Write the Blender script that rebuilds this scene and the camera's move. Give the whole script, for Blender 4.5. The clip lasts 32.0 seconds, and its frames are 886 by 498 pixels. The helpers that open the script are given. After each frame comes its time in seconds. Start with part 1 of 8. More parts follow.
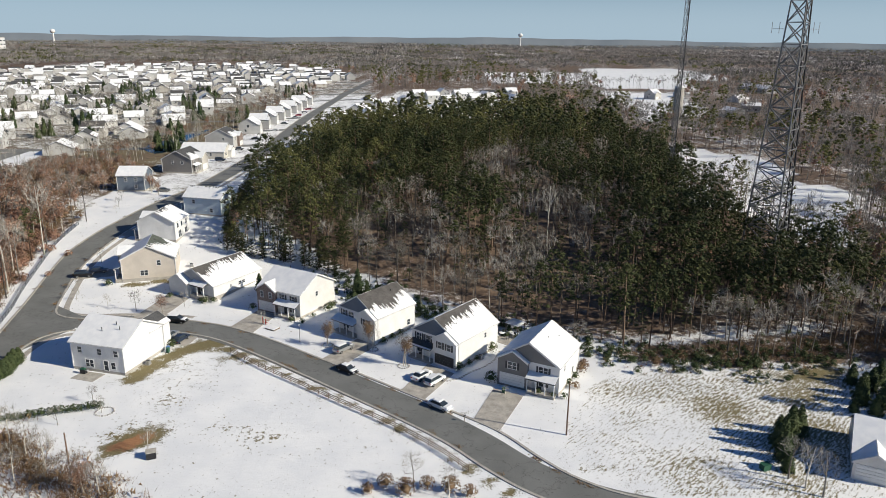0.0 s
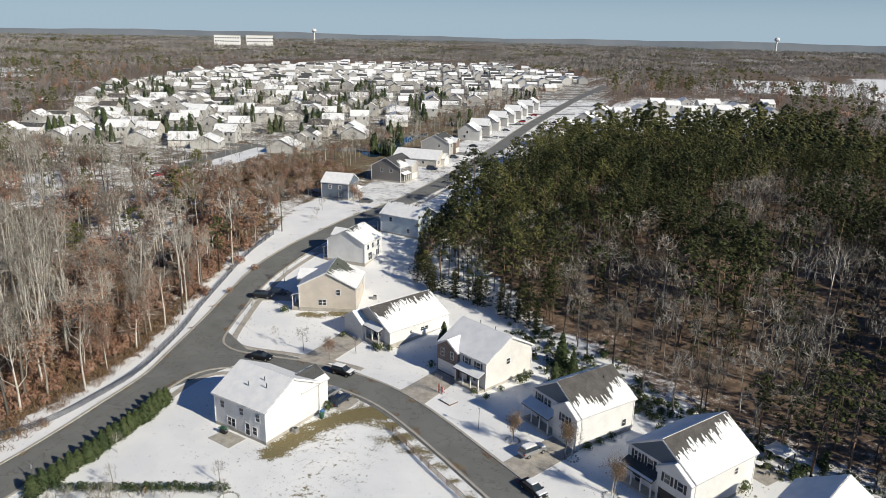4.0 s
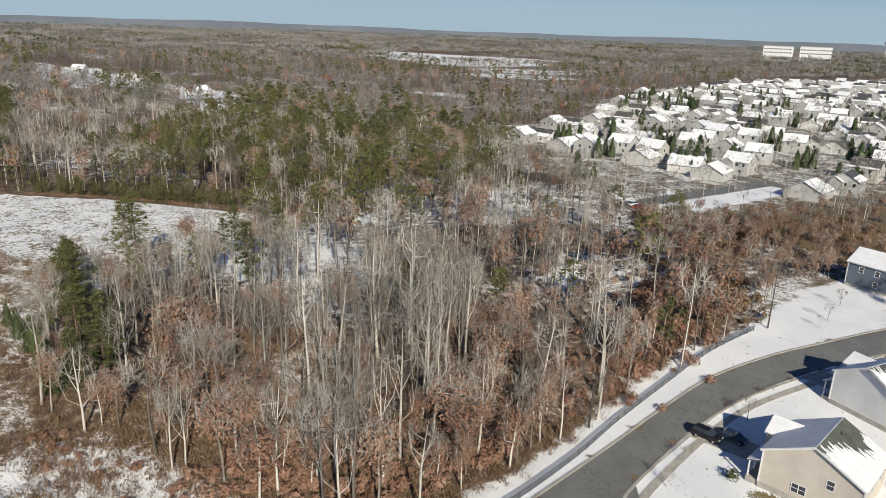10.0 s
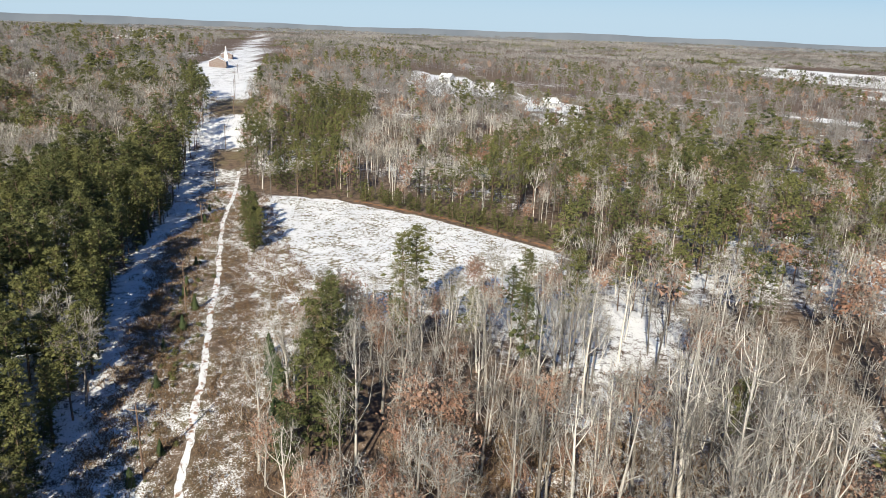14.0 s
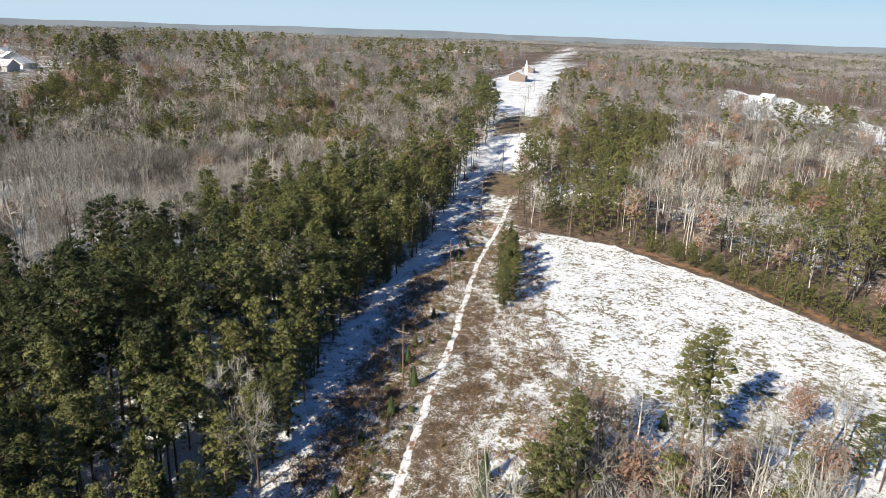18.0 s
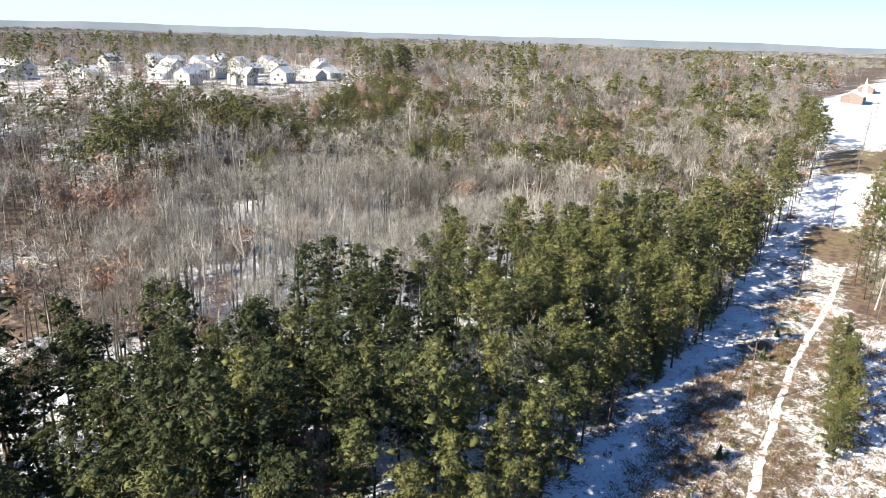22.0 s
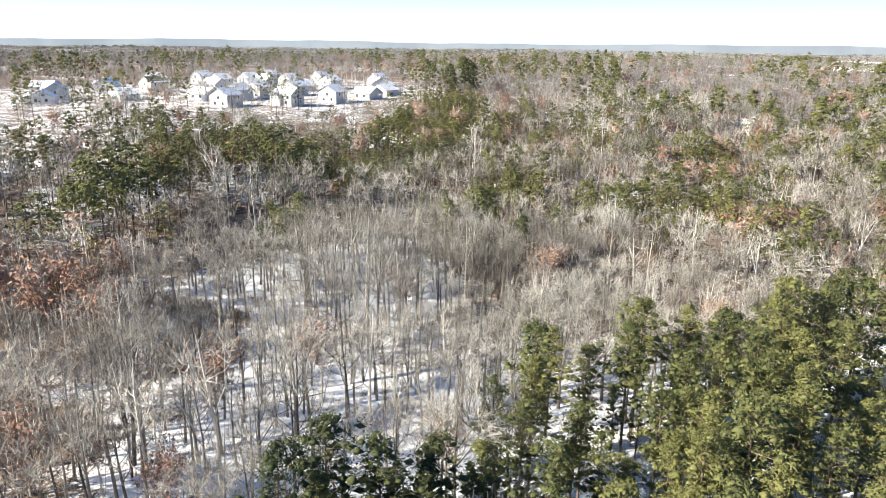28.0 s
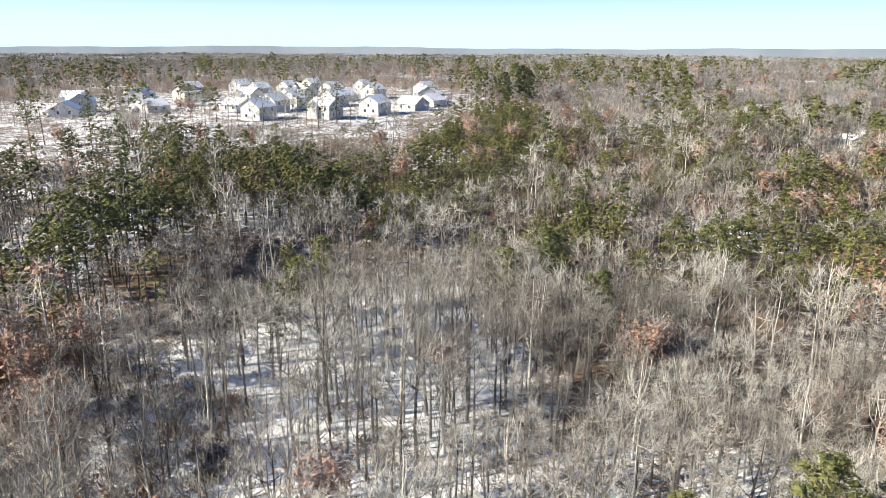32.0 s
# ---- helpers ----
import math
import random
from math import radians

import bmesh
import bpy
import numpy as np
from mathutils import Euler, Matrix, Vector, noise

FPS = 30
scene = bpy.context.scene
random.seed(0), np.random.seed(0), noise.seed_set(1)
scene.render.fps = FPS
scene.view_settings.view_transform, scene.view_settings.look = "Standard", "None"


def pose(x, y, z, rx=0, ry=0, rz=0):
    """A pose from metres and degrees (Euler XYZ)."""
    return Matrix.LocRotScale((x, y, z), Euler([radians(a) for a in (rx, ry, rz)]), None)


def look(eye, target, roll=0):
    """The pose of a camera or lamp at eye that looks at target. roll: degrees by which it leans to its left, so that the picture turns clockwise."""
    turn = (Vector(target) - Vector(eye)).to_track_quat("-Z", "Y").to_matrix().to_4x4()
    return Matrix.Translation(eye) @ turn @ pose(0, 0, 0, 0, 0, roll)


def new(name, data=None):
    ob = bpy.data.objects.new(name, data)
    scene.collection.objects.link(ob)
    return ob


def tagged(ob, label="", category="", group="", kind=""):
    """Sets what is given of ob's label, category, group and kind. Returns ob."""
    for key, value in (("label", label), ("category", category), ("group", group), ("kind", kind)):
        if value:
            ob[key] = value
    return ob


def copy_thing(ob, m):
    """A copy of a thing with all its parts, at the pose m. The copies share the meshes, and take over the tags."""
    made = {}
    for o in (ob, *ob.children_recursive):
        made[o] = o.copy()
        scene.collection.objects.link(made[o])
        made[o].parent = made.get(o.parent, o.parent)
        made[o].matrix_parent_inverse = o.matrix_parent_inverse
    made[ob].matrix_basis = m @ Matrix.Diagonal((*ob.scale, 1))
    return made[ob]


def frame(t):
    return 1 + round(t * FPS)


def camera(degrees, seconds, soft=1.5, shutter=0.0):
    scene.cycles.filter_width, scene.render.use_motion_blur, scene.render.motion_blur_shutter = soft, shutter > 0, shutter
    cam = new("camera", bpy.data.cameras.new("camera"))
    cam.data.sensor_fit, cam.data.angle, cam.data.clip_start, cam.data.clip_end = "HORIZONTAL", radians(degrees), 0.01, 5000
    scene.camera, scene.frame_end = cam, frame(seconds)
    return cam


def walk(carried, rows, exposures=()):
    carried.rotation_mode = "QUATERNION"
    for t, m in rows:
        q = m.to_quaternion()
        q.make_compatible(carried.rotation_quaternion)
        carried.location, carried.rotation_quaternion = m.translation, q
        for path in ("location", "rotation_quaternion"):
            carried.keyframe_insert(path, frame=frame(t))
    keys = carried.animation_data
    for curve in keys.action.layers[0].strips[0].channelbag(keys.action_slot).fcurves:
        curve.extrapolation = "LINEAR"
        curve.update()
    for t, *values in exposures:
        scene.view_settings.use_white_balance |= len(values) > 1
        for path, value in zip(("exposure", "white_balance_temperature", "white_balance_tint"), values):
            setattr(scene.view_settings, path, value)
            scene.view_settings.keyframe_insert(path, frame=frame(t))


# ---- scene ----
cam = camera(63.8, 32.0, soft=0.7)
METRES, EYE, TILT, LEAN, TURN = 300.0, 62.5, 1.0, -0.9, 0.0
ROWS = [
    (0.0, 0.0, 0.0, 0.0, -0.1, -17.73, 0.31),
    (0.5, -0.0005, 0.0157, -0.0003, 1.11, -17.72, 0.31),
    (1.0, -0.0012, 0.0315, -0.0005, 2.31, -17.72, 0.29),
    (1.5, -0.0029, 0.0475, -0.0008, 4.31, -17.7, 0.25),
    (2.0, -0.004, 0.0634, -0.0012, 7.36, -17.66, 0.18),
    (2.5, -0.0055, 0.0793, -0.0016, 9.95, -17.64, 0.14),
    (3.0, -0.0077, 0.0949, -0.0019, 12.51, -17.62, 0.09),
    (3.5, -0.0104, 0.1105, -0.0022, 15.14, -17.59, 0.03),
    (4.0, -0.0137, 0.126, -0.0027, 18.04, -17.54, -0.03),
    (4.5, -0.0173, 0.1414, -0.003, 20.63, -17.51, -0.08),
    (6.5, -0.0382, 0.1991, -0.003, 30.71, -17.43, -0.2),
    (7.0, -0.0453, 0.2133, -0.0032, 34.66, -17.4, -0.29),
    (7.5, -0.0526, 0.2275, -0.0035, 38.72, -17.35, -0.33),
    (8.0, -0.0609, 0.2411, -0.0038, 42.74, -17.31, -0.39),
    (8.5, -0.0703, 0.2541, -0.0041, 46.74, -17.25, -0.48),
    (9.0, -0.0802, 0.2666, -0.0044, 50.81, -17.2, -0.54),
    (9.5, -0.0909, 0.2784, -0.0046, 54.87, -17.14, -0.59),
    (10.0, -0.1025, 0.2897, -0.0049, 58.84, -17.08, -0.65),
    (10.5, -0.1147, 0.3, -0.0051, 62.7, -17.03, -0.71),
    (11.0, -0.1277, 0.3095, -0.0054, 66.41, -16.95, -0.78),
    (11.5, -0.1411, 0.3178, -0.0054, 70.13, -16.9, -0.83),
    (12.0, -0.1548, 0.3258, -0.0056, 73.58, -16.82, -0.88),
    (12.5, -0.1693, 0.3324, -0.0057, 76.44, -16.76, -0.91),
    (13.0, -0.1841, 0.3386, -0.0062, 79.91, -16.68, -0.93),
    (13.5, -0.1989, 0.3433, -0.0062, 83.29, -16.59, -0.98),
    (14.0, -0.2143, 0.3472, -0.0062, 86.71, -16.53, -1.02),
    (14.5, -0.2299, 0.3504, -0.0065, 89.97, -16.44, -1.01),
    (16.5, -0.2941, 0.3512, -0.0065, 101.45, -16.14, -1.19),
    (17.0, -0.31, 0.3493, -0.0065, 104.39, -16.05, -1.24),
    (17.5, -0.3258, 0.3464, -0.0066, 107.28, -15.98, -1.26),
    (18.0, -0.341, 0.3428, -0.0062, 110.22, -15.95, -1.29),
    (18.5, -0.3561, 0.3383, -0.0061, 113.15, -15.89, -1.37),
    (19.0, -0.3711, 0.3332, -0.0057, 116.08, -15.87, -1.4),
    (19.5, -0.3858, 0.3272, -0.0054, 118.81, -15.84, -1.44),
    (20.0, -0.4003, 0.3207, -0.0049, 121.56, -15.82, -1.48),
    (20.5, -0.4144, 0.3132, -0.0047, 124.42, -15.78, -1.55),
    (21.0, -0.4282, 0.3058, -0.0042, 127.37, -15.75, -1.58),
    (21.5, -0.4415, 0.2978, -0.0038, 130.27, -15.71, -1.64),
    (22.0, -0.4544, 0.2894, -0.0034, 133.2, -15.67, -1.67),
    (22.5, -0.4668, 0.2808, -0.0026, 134.14, -15.62, -1.58),
    (23.0, -0.4787, 0.2711, -0.0022, 134.21, -15.53, -1.49),
    (23.5, -0.4904, 0.2608, -0.002, 134.27, -15.44, -1.33),
    (24.0, -0.5018, 0.2501, -0.0017, 134.63, -15.36, -1.23),
    (24.5, -0.5131, 0.2392, -0.0011, 135.12, -15.33, -1.12),
    (25.0, -0.5242, 0.2279, -0.0009, 135.63, -15.26, -1.03),
    (25.5, -0.535, 0.2162, -0.0006, 136.13, -15.22, -1.03),
    (27.5, -0.5731, 0.171, 0.0019, 137.97, -15.09, -0.66),
    (28.0, -0.5827, 0.159, 0.0021, 138.34, -15.04, -0.63),
    (28.5, -0.5922, 0.1473, 0.0025, 138.75, -15.0, -0.56),
    (29.0, -0.6017, 0.1356, 0.0028, 139.18, -14.94, -0.55),
    (29.5, -0.611, 0.124, 0.003, 139.69, -14.9, -0.52),
    (30.0, -0.62, 0.1121, 0.0032, 140.2, -14.85, -0.51),
    (30.5, -0.6292, 0.1003, 0.0034, 140.71, -14.81, -0.47),
    (31.0, -0.6384, 0.0885, 0.0039, 141.27, -14.78, -0.38),
    (31.5, -0.6474, 0.0768, 0.004, 141.74, -14.7, -0.38),
    (32.0, -0.6563, 0.0651, 0.0046, 142.1, -14.66, -0.35),
]
EXPOSURES = [(0.0, 0.07), (4.0, 0.0), (9.0, -0.06), (11.0, 0.12), (14.0, 0.5), (20.0, 0.68), (22.0, 1.3), (25.0, 1.56), (30.0, 1.42), (32.0, 1.24)]
walk(cam, [(t, pose(0, 0, EYE, TILT, LEAN, TURN) @ pose(METRES * x, METRES * y, METRES * z, 90 + pitch, roll, yaw)) for t, x, y, z, yaw, pitch, roll in ROWS],
     exposures=EXPOSURES)

# ---- world, sun ----
SUN_EL, SUN_AZ = 29.0, -19.0          # degrees: height, and bearing anticlockwise from +x
world = bpy.data.worlds.new("winter_sky")
scene.world = world
world.use_nodes = True
wn = world.node_tree
sky = wn.nodes.new("ShaderNodeTexSky")
sky.sky_type, sky.sun_disc = "NISHITA", False
sky.sun_elevation, sky.sun_rotation = radians(SUN_EL), radians(90 - SUN_AZ)
sky.air_density, sky.dust_density, sky.ozone_density, sky.altitude = 1.0, 0.35, 2.0, 200
wn.nodes["Background"].inputs[1].default_value = 0.062
pale = wn.nodes.new("ShaderNodeHueSaturation")       # thin high haze takes most of the colour out
pale.inputs["Saturation"].default_value = 0.9
cool = wn.nodes.new("ShaderNodeMix")
cool.data_type, cool.blend_type = "RGBA", "MULTIPLY"
cool.inputs[0].default_value, cool.inputs[7].default_value = 1.0, (0.37, 0.66, 1.08, 1)
wn.links.new(sky.outputs[0], pale.inputs["Color"])
wn.links.new(pale.outputs[0], cool.inputs[6])
where = wn.nodes.new("ShaderNodeTexCoord")
axes = wn.nodes.new("ShaderNodeSeparateXYZ")
wn.links.new(where.outputs["Generated"], axes.inputs[0])
low = wn.nodes.new("ShaderNodeMapRange")             # paler towards the horizon all round
low.interpolation_type = "SMOOTHERSTEP"
for socket, value in zip(low.inputs[1:5], (0.0, 0.13, 0.92, 0.0)):
    socket.default_value = value
wn.links.new(axes.outputs[2], low.inputs[0])
veil = wn.nodes.new("ShaderNodeMix")
veil.data_type = "RGBA"
veil.inputs[7].default_value = (6.3, 8.2, 9.7, 1)
wn.links.new(low.outputs[0], veil.inputs[0])
wn.links.new(cool.outputs[2], veil.inputs[6])
wn.links.new(veil.outputs[2], wn.nodes["Background"].inputs[0])
sun = new("sun", bpy.data.lights.new("sun", "SUN"))
sun.data.energy, sun.data.angle, sun.data.color = 5.0, radians(0.55), (1.0, 0.94, 0.805)
sun.matrix_world = look((0, 0, 300), (-math.cos(radians(SUN_AZ)) * 100, -math.sin(radians(SUN_AZ)) * 100, 300 - 100 * math.tan(radians(SUN_EL))))

# ---- materials ----


class Nodes:
    """Short hand for a material's node tree."""

    def __init__(self, name, rough=0.8, metal=0.0, spec=0.3):
        self.mat = bpy.data.materials.new(name)
        self.mat.use_nodes = True
        self.t = self.mat.node_tree
        self.b = self.t.nodes["Principled BSDF"]
        self.b.inputs["Roughness"].default_value = rough
        self.b.inputs["Metallic"].default_value = metal
        self.b.inputs["Specular IOR Level"].default_value = spec
        self.pos = self.t.nodes.new("ShaderNodeNewGeometry").outputs["Position"]

    def link(self, a, b):
        self.t.links.new(a, b)

    def put(self, socket, v):
        if hasattr(v, "is_output"):
            self.link(v, socket)
        elif isinstance(v, tuple):
            socket.default_value = (*v, 1) if len(v) == 3 and len(socket.default_value) == 4 else v
        else:
            socket.default_value = v

    def stretch(self, v, s):
        n = self.t.nodes.new("ShaderNodeVectorMath")
        n.operation = "MULTIPLY"
        self.put(n.inputs[0], v)
        n.inputs[1].default_value = s
        return n.outputs[0]

    def noise(self, size, detail=4.0, rough=0.55, vec=None):
        """Noise between 0 and 1 whose lumps are about size metres."""
        n = self.t.nodes.new("ShaderNodeTexNoise")
        self.link(vec if vec is not None else self.pos, n.inputs["Vector"])
        n.inputs["Scale"].default_value = 1.0 / size
        n.inputs["Detail"].default_value, n.inputs["Roughness"].default_value = detail, rough
        return n.outputs["Fac"]

    def math(self, op, a, b=0.0, c=0.0, clamp=False):
        n = self.t.nodes.new("ShaderNodeMath")
        n.operation, n.use_clamp = op, clamp
        for s, v in zip(n.inputs, (a, b, c)):
            self.put(s, v)
        return n.outputs[0]

    def ramp(self, v, lo, hi):
        n = self.t.nodes.new("ShaderNodeMapRange")
        n.interpolation_type = "SMOOTHSTEP"
        for s, x in zip(n.inputs, (v, lo, hi, 0.0, 1.0)):
            self.put(s, x)
        return n.outputs[0]

    def mix(self, f, a, b):
        n = self.t.nodes.new("ShaderNodeMix")
        n.data_type = "RGBA"
        self.put(n.inputs[0], f)
        self.put(n.inputs[6], a)
        self.put(n.inputs[7], b)
        return n.outputs[2]

    def attr(self, name):
        n = self.t.nodes.new("ShaderNodeAttribute")
        n.attribute_name = name
        return n.outputs["Fac"]

    def island(self):
        return self.t.nodes.new("ShaderNodeNewGeometry").outputs["Random Per Island"]

    def rand(self):
        return self.t.nodes.new("ShaderNodeObjectInfo").outputs["Random"]

    def done(self, colour, bump=None, strength=0.3, dist=0.05):
        self.put(self.b.inputs["Base Color"], colour)
        if bump is not None:
            n = self.t.nodes.new("ShaderNodeBump")
            n.inputs["Strength"].default_value, n.inputs["Distance"].default_value = strength, dist
            self.link(bump, n.inputs["Height"])
            self.link(n.outputs[0], self.b.inputs["Normal"])
        return self.mat


def plain(name, c, rough=0.7, metal=0.0, var=0.25, size=0.6, spec=0.3, obvar=0.0):
    """Paint, wood or metal of one colour, with blotches at two sizes."""
    m = Nodes(name, rough, metal, spec)
    f = m.math("ADD", m.math("MULTIPLY", m.noise(size), 0.6), m.math("MULTIPLY", m.noise(size * 0.13), 0.4))
    if obvar:
        f = m.math("ADD", f, m.math("MULTIPLY", m.math("SUBTRACT", m.rand(), 0.5), obvar))
    lo, hi = tuple(v * (1 - var) for v in c), tuple(min(1, v * (1 + var)) for v in c)
    return m.done(m.mix(m.ramp(f, 0.25, 0.75), lo, hi), m.noise(size * 0.1), 0.15, 0.02)


def make_ground():
    m = Nodes("winter_ground", 0.85)
    big, mid, fine = m.noise(9.0, 3), m.noise(1.7, 5, 0.65), m.noise(0.28, 4, 0.7)
    litter = m.mix(m.ramp(mid, 0.35, 0.65), (0.095, 0.065, 0.046), (0.225, 0.156, 0.105))
    straw = m.mix(m.ramp(fine, 0.3, 0.7), (0.115, 0.100, 0.045), (0.27, 0.215, 0.11))
    clay = m.mix(m.ramp(fine, 0.3, 0.7), (0.30, 0.135, 0.06), (0.42, 0.22, 0.11))
    soil = m.mix(m.ramp(m.math("ADD", m.attr("grass"), m.math("MULTIPLY", m.math("SUBTRACT", big, 0.5), 0.6)), 0.35, 0.65), litter, straw)
    soil = m.mix(m.ramp(m.math("ADD", m.attr("clay"), m.math("MULTIPLY", m.math("SUBTRACT", mid, 0.5), 0.7)), 0.4, 0.6), soil, clay)
    spread = m.math("ADD", m.math("MULTIPLY", big, 0.24), m.math("ADD", m.math("MULTIPLY", mid, 0.34), m.math("MULTIPLY", fine, 0.42)))
    cover = m.ramp(m.math("ADD", m.attr("snow"), m.math("MULTIPLY", m.math("SUBTRACT", spread, 0.5), 2.2)), 0.42, 0.60)
    snow = m.mix(m.ramp(big, 0.3, 0.7), (0.80, 0.80, 0.80), (0.90, 0.89, 0.87))
    h = m.math("ADD", m.math("MULTIPLY", mid, 0.6), m.math("ADD", m.math("MULTIPLY", fine, 0.25), m.math("MULTIPLY", cover, 0.25)))
    speck = m.ramp(m.noise(0.45, 3, 0.75), 0.66, 0.72)           # grass tips and footprints through thin snow
    cover = m.math('MULTIPLY', cover, m.math('SUBTRACT', 1.0, m.math('MULTIPLY', speck, m.ramp(m.noise(14.0, 3), 0.35, 0.6))))
    weed = m.math("ADD", m.math("MULTIPLY", m.attr("weeds"), m.math("MULTIPLY_ADD", m.noise(5.0, 4, 0.6), 0.42, 0.04)), m.math("SUBTRACT", m.noise(0.8, 5, 0.75), 0.78))
    turn = m.t.nodes.new("ShaderNodeVectorRotate")       # mown furrows on the empty lot
    turn.rotation_type = "Z_AXIS"
    turn.inputs["Angle"].default_value = radians(-46)
    m.link(m.pos, turn.inputs["Vector"])
    row = m.math("ADD", m.math("MULTIPLY", m.attr("streak"), 0.30), m.math("SUBTRACT", m.math("ADD", m.math("MULTIPLY", m.noise(0.42, 5, 0.72, m.stretch(turn.outputs[0], (0.3, 1, 1))), 0.6), m.math("MULTIPLY", m.noise(0.3, 4, 0.75), 0.4)), 0.80))
    cover = m.math("MULTIPLY", cover, m.math("SUBTRACT", 1.0, m.ramp(m.math("MAXIMUM", weed, row), 0.0, 0.05)))
    return m.done(m.mix(cover, soil, snow), h, 0.38, 0.3)


def make_bark(name, a, b):
    m = Nodes(name, 0.9, spec=0.15)
    f = m.math("ADD", m.math("MULTIPLY", m.noise(0.5, vec=m.stretch(m.pos, (1, 1, 0.25))), 0.5), m.math("MULTIPLY", m.math("FRACT", m.math("ADD", m.attr("tint"), m.rand())), 0.5))
    return m.done(m.mix(m.ramp(f, 0.25, 0.75), a, b), m.noise(0.12), 0.3, 0.03)


def make_leaf(name, a, b, c):
    """Foliage: a to b by tree, with c on single clumps."""
    m = Nodes(name, 0.75, spec=0.2)
    tree = m.math("FRACT", m.math("ADD", m.attr("tint"), m.rand()))
    col = m.mix(tree, a, b)
    col = m.mix(m.math("MULTIPLY", m.island(), 0.55), col, c)
    col = m.mix(m.ramp(m.noise(4.0), 0.3, 0.7), col, m.mix(0.35, col, a))
    thin = m.t.nodes.new("ShaderNodeBsdfTranslucent")
    both = m.t.nodes.new("ShaderNodeMixShader")
    both.inputs[0].default_value = 0.06
    m.link(col, thin.inputs[0])
    m.link(m.b.outputs[0], both.inputs[1])
    m.link(thin.outputs[0], both.inputs[2])
    m.link(both.outputs[0], m.t.nodes["Material Output"].inputs[0])
    return m.done(col)


GROUND = make_ground()
SNOW = Nodes("snow", 0.7, spec=0.2)
SNOW = SNOW.done(SNOW.mix(SNOW.ramp(SNOW.noise(1.5), 0.3, 0.7), (0.80, 0.80, 0.80), (0.90, 0.89, 0.87)), SNOW.noise(0.35), 0.35, 0.08)
DARKBARK = make_bark("dark_grey_bark", (0.062, 0.054, 0.047), (0.235, 0.208, 0.182))
BARK = make_bark("grey_bark", (0.15, 0.132, 0.11), (0.66, 0.615, 0.54))
TWIG = make_bark("twigs", (0.165, 0.149, 0.125), (0.44, 0.408, 0.352))
# far crowns: twigs darkened to stand for the shaded gaps between branches
SHADEDTWIG = make_bark("far_twigs_shaded", (0.125, 0.117, 0.108), (0.315, 0.294, 0.268))
PINEBARK = make_bark("pine_bark", (0.09, 0.06, 0.045), (0.20, 0.14, 0.10))
NEEDLE = make_leaf("pine_needles", (0.034, 0.047, 0.016), (0.155, 0.148, 0.046), (0.215, 0.205, 0.078))
# deeper green than the other pines, darkened further for shade within the stand
SHADEDNEEDLE = make_leaf("deep_green_shaded_needles", (0.018, 0.028, 0.011), (0.056, 0.063, 0.021), (0.105, 0.108, 0.04))
CEDAR = make_leaf("cedar_leaves", (0.028, 0.052, 0.020), (0.066, 0.088, 0.032), (0.115, 0.125, 0.058))
RUSSET = make_leaf("russet_leaves", (0.22, 0.105, 0.066), (0.35, 0.215, 0.15), (0.43, 0.295, 0.215))
BRUSH = make_leaf("dry_brush", (0.15, 0.085, 0.050), (0.24, 0.165, 0.095), (0.30, 0.22, 0.13))


def make_asphalt():
    m = Nodes("asphalt", 0.85)
    f = m.math("ADD", m.math("MULTIPLY", m.noise(6.0), 0.6), m.math("MULTIPLY", m.noise(0.12), 0.4))
    col = m.mix(m.ramp(f, 0.3, 0.7), (0.152, 0.153, 0.143), (0.212, 0.213, 0.200))
    crack = m.ramp(m.math("ABSOLUTE", m.math("SUBTRACT", m.noise(5.0, 6, 0.6), 0.5)), 0.0, 0.008)
    return m.done(m.mix(crack, (0.10, 0.095, 0.09), col), m.noise(0.08), 0.3, 0.02)


def make_siding(name, c, lap=0.15):
    """Lapped boards: fine level lines."""
    m = Nodes(name, 0.6)
    sep = m.t.nodes.new("ShaderNodeSeparateXYZ")
    m.link(m.pos, sep.inputs[0])
    saw = m.math("FRACT", m.math("DIVIDE", sep.outputs[2], lap))
    dirt = m.math("ADD", m.math("MULTIPLY", m.noise(2.5), 0.7), m.math("MULTIPLY", m.noise(0.3), 0.3))
    col = m.mix(m.ramp(dirt, 0.3, 0.7), tuple(v * 0.9 for v in c), tuple(min(1, v * 1.06) for v in c))
    return m.done(col, saw, 0.5, 0.02)


def make_shingle(name, c):
    m = Nodes(name, 0.9)
    f = m.math("ADD", m.math("MULTIPLY", m.noise(1.4), 0.4), m.math("MULTIPLY", m.noise(0.16, 2), 0.6))
    return m.done(m.mix(m.ramp(f, 0.3, 0.7), tuple(v * 0.6 for v in c), tuple(v * 1.35 for v in c)), m.noise(0.2, 2), 0.5, 0.03)


def make_brick():
    m = Nodes("brown_brick", 0.85)
    n = m.t.nodes.new("ShaderNodeTexBrick")
    sep = m.t.nodes.new("ShaderNodeSeparateXYZ")
    com = m.t.nodes.new("ShaderNodeCombineXYZ")
    m.link(m.pos, sep.inputs[0])
    m.link(m.math("ADD", sep.outputs[0], sep.outputs[1]), com.inputs[0])
    m.link(sep.outputs[2], com.inputs[1])
    m.link(com.outputs[0], n.inputs["Vector"])
    n.inputs["Scale"].default_value = 4.0
    for k, v in (("Color1", (0.16, 0.11, 0.09, 1)), ("Color2", (0.24, 0.18, 0.15, 1)), ("Mortar", (0.33, 0.30, 0.27, 1))):
        n.inputs[k].default_value = v
    return m.done(n.outputs["Color"], n.outputs["Fac"], -0.3, 0.01)


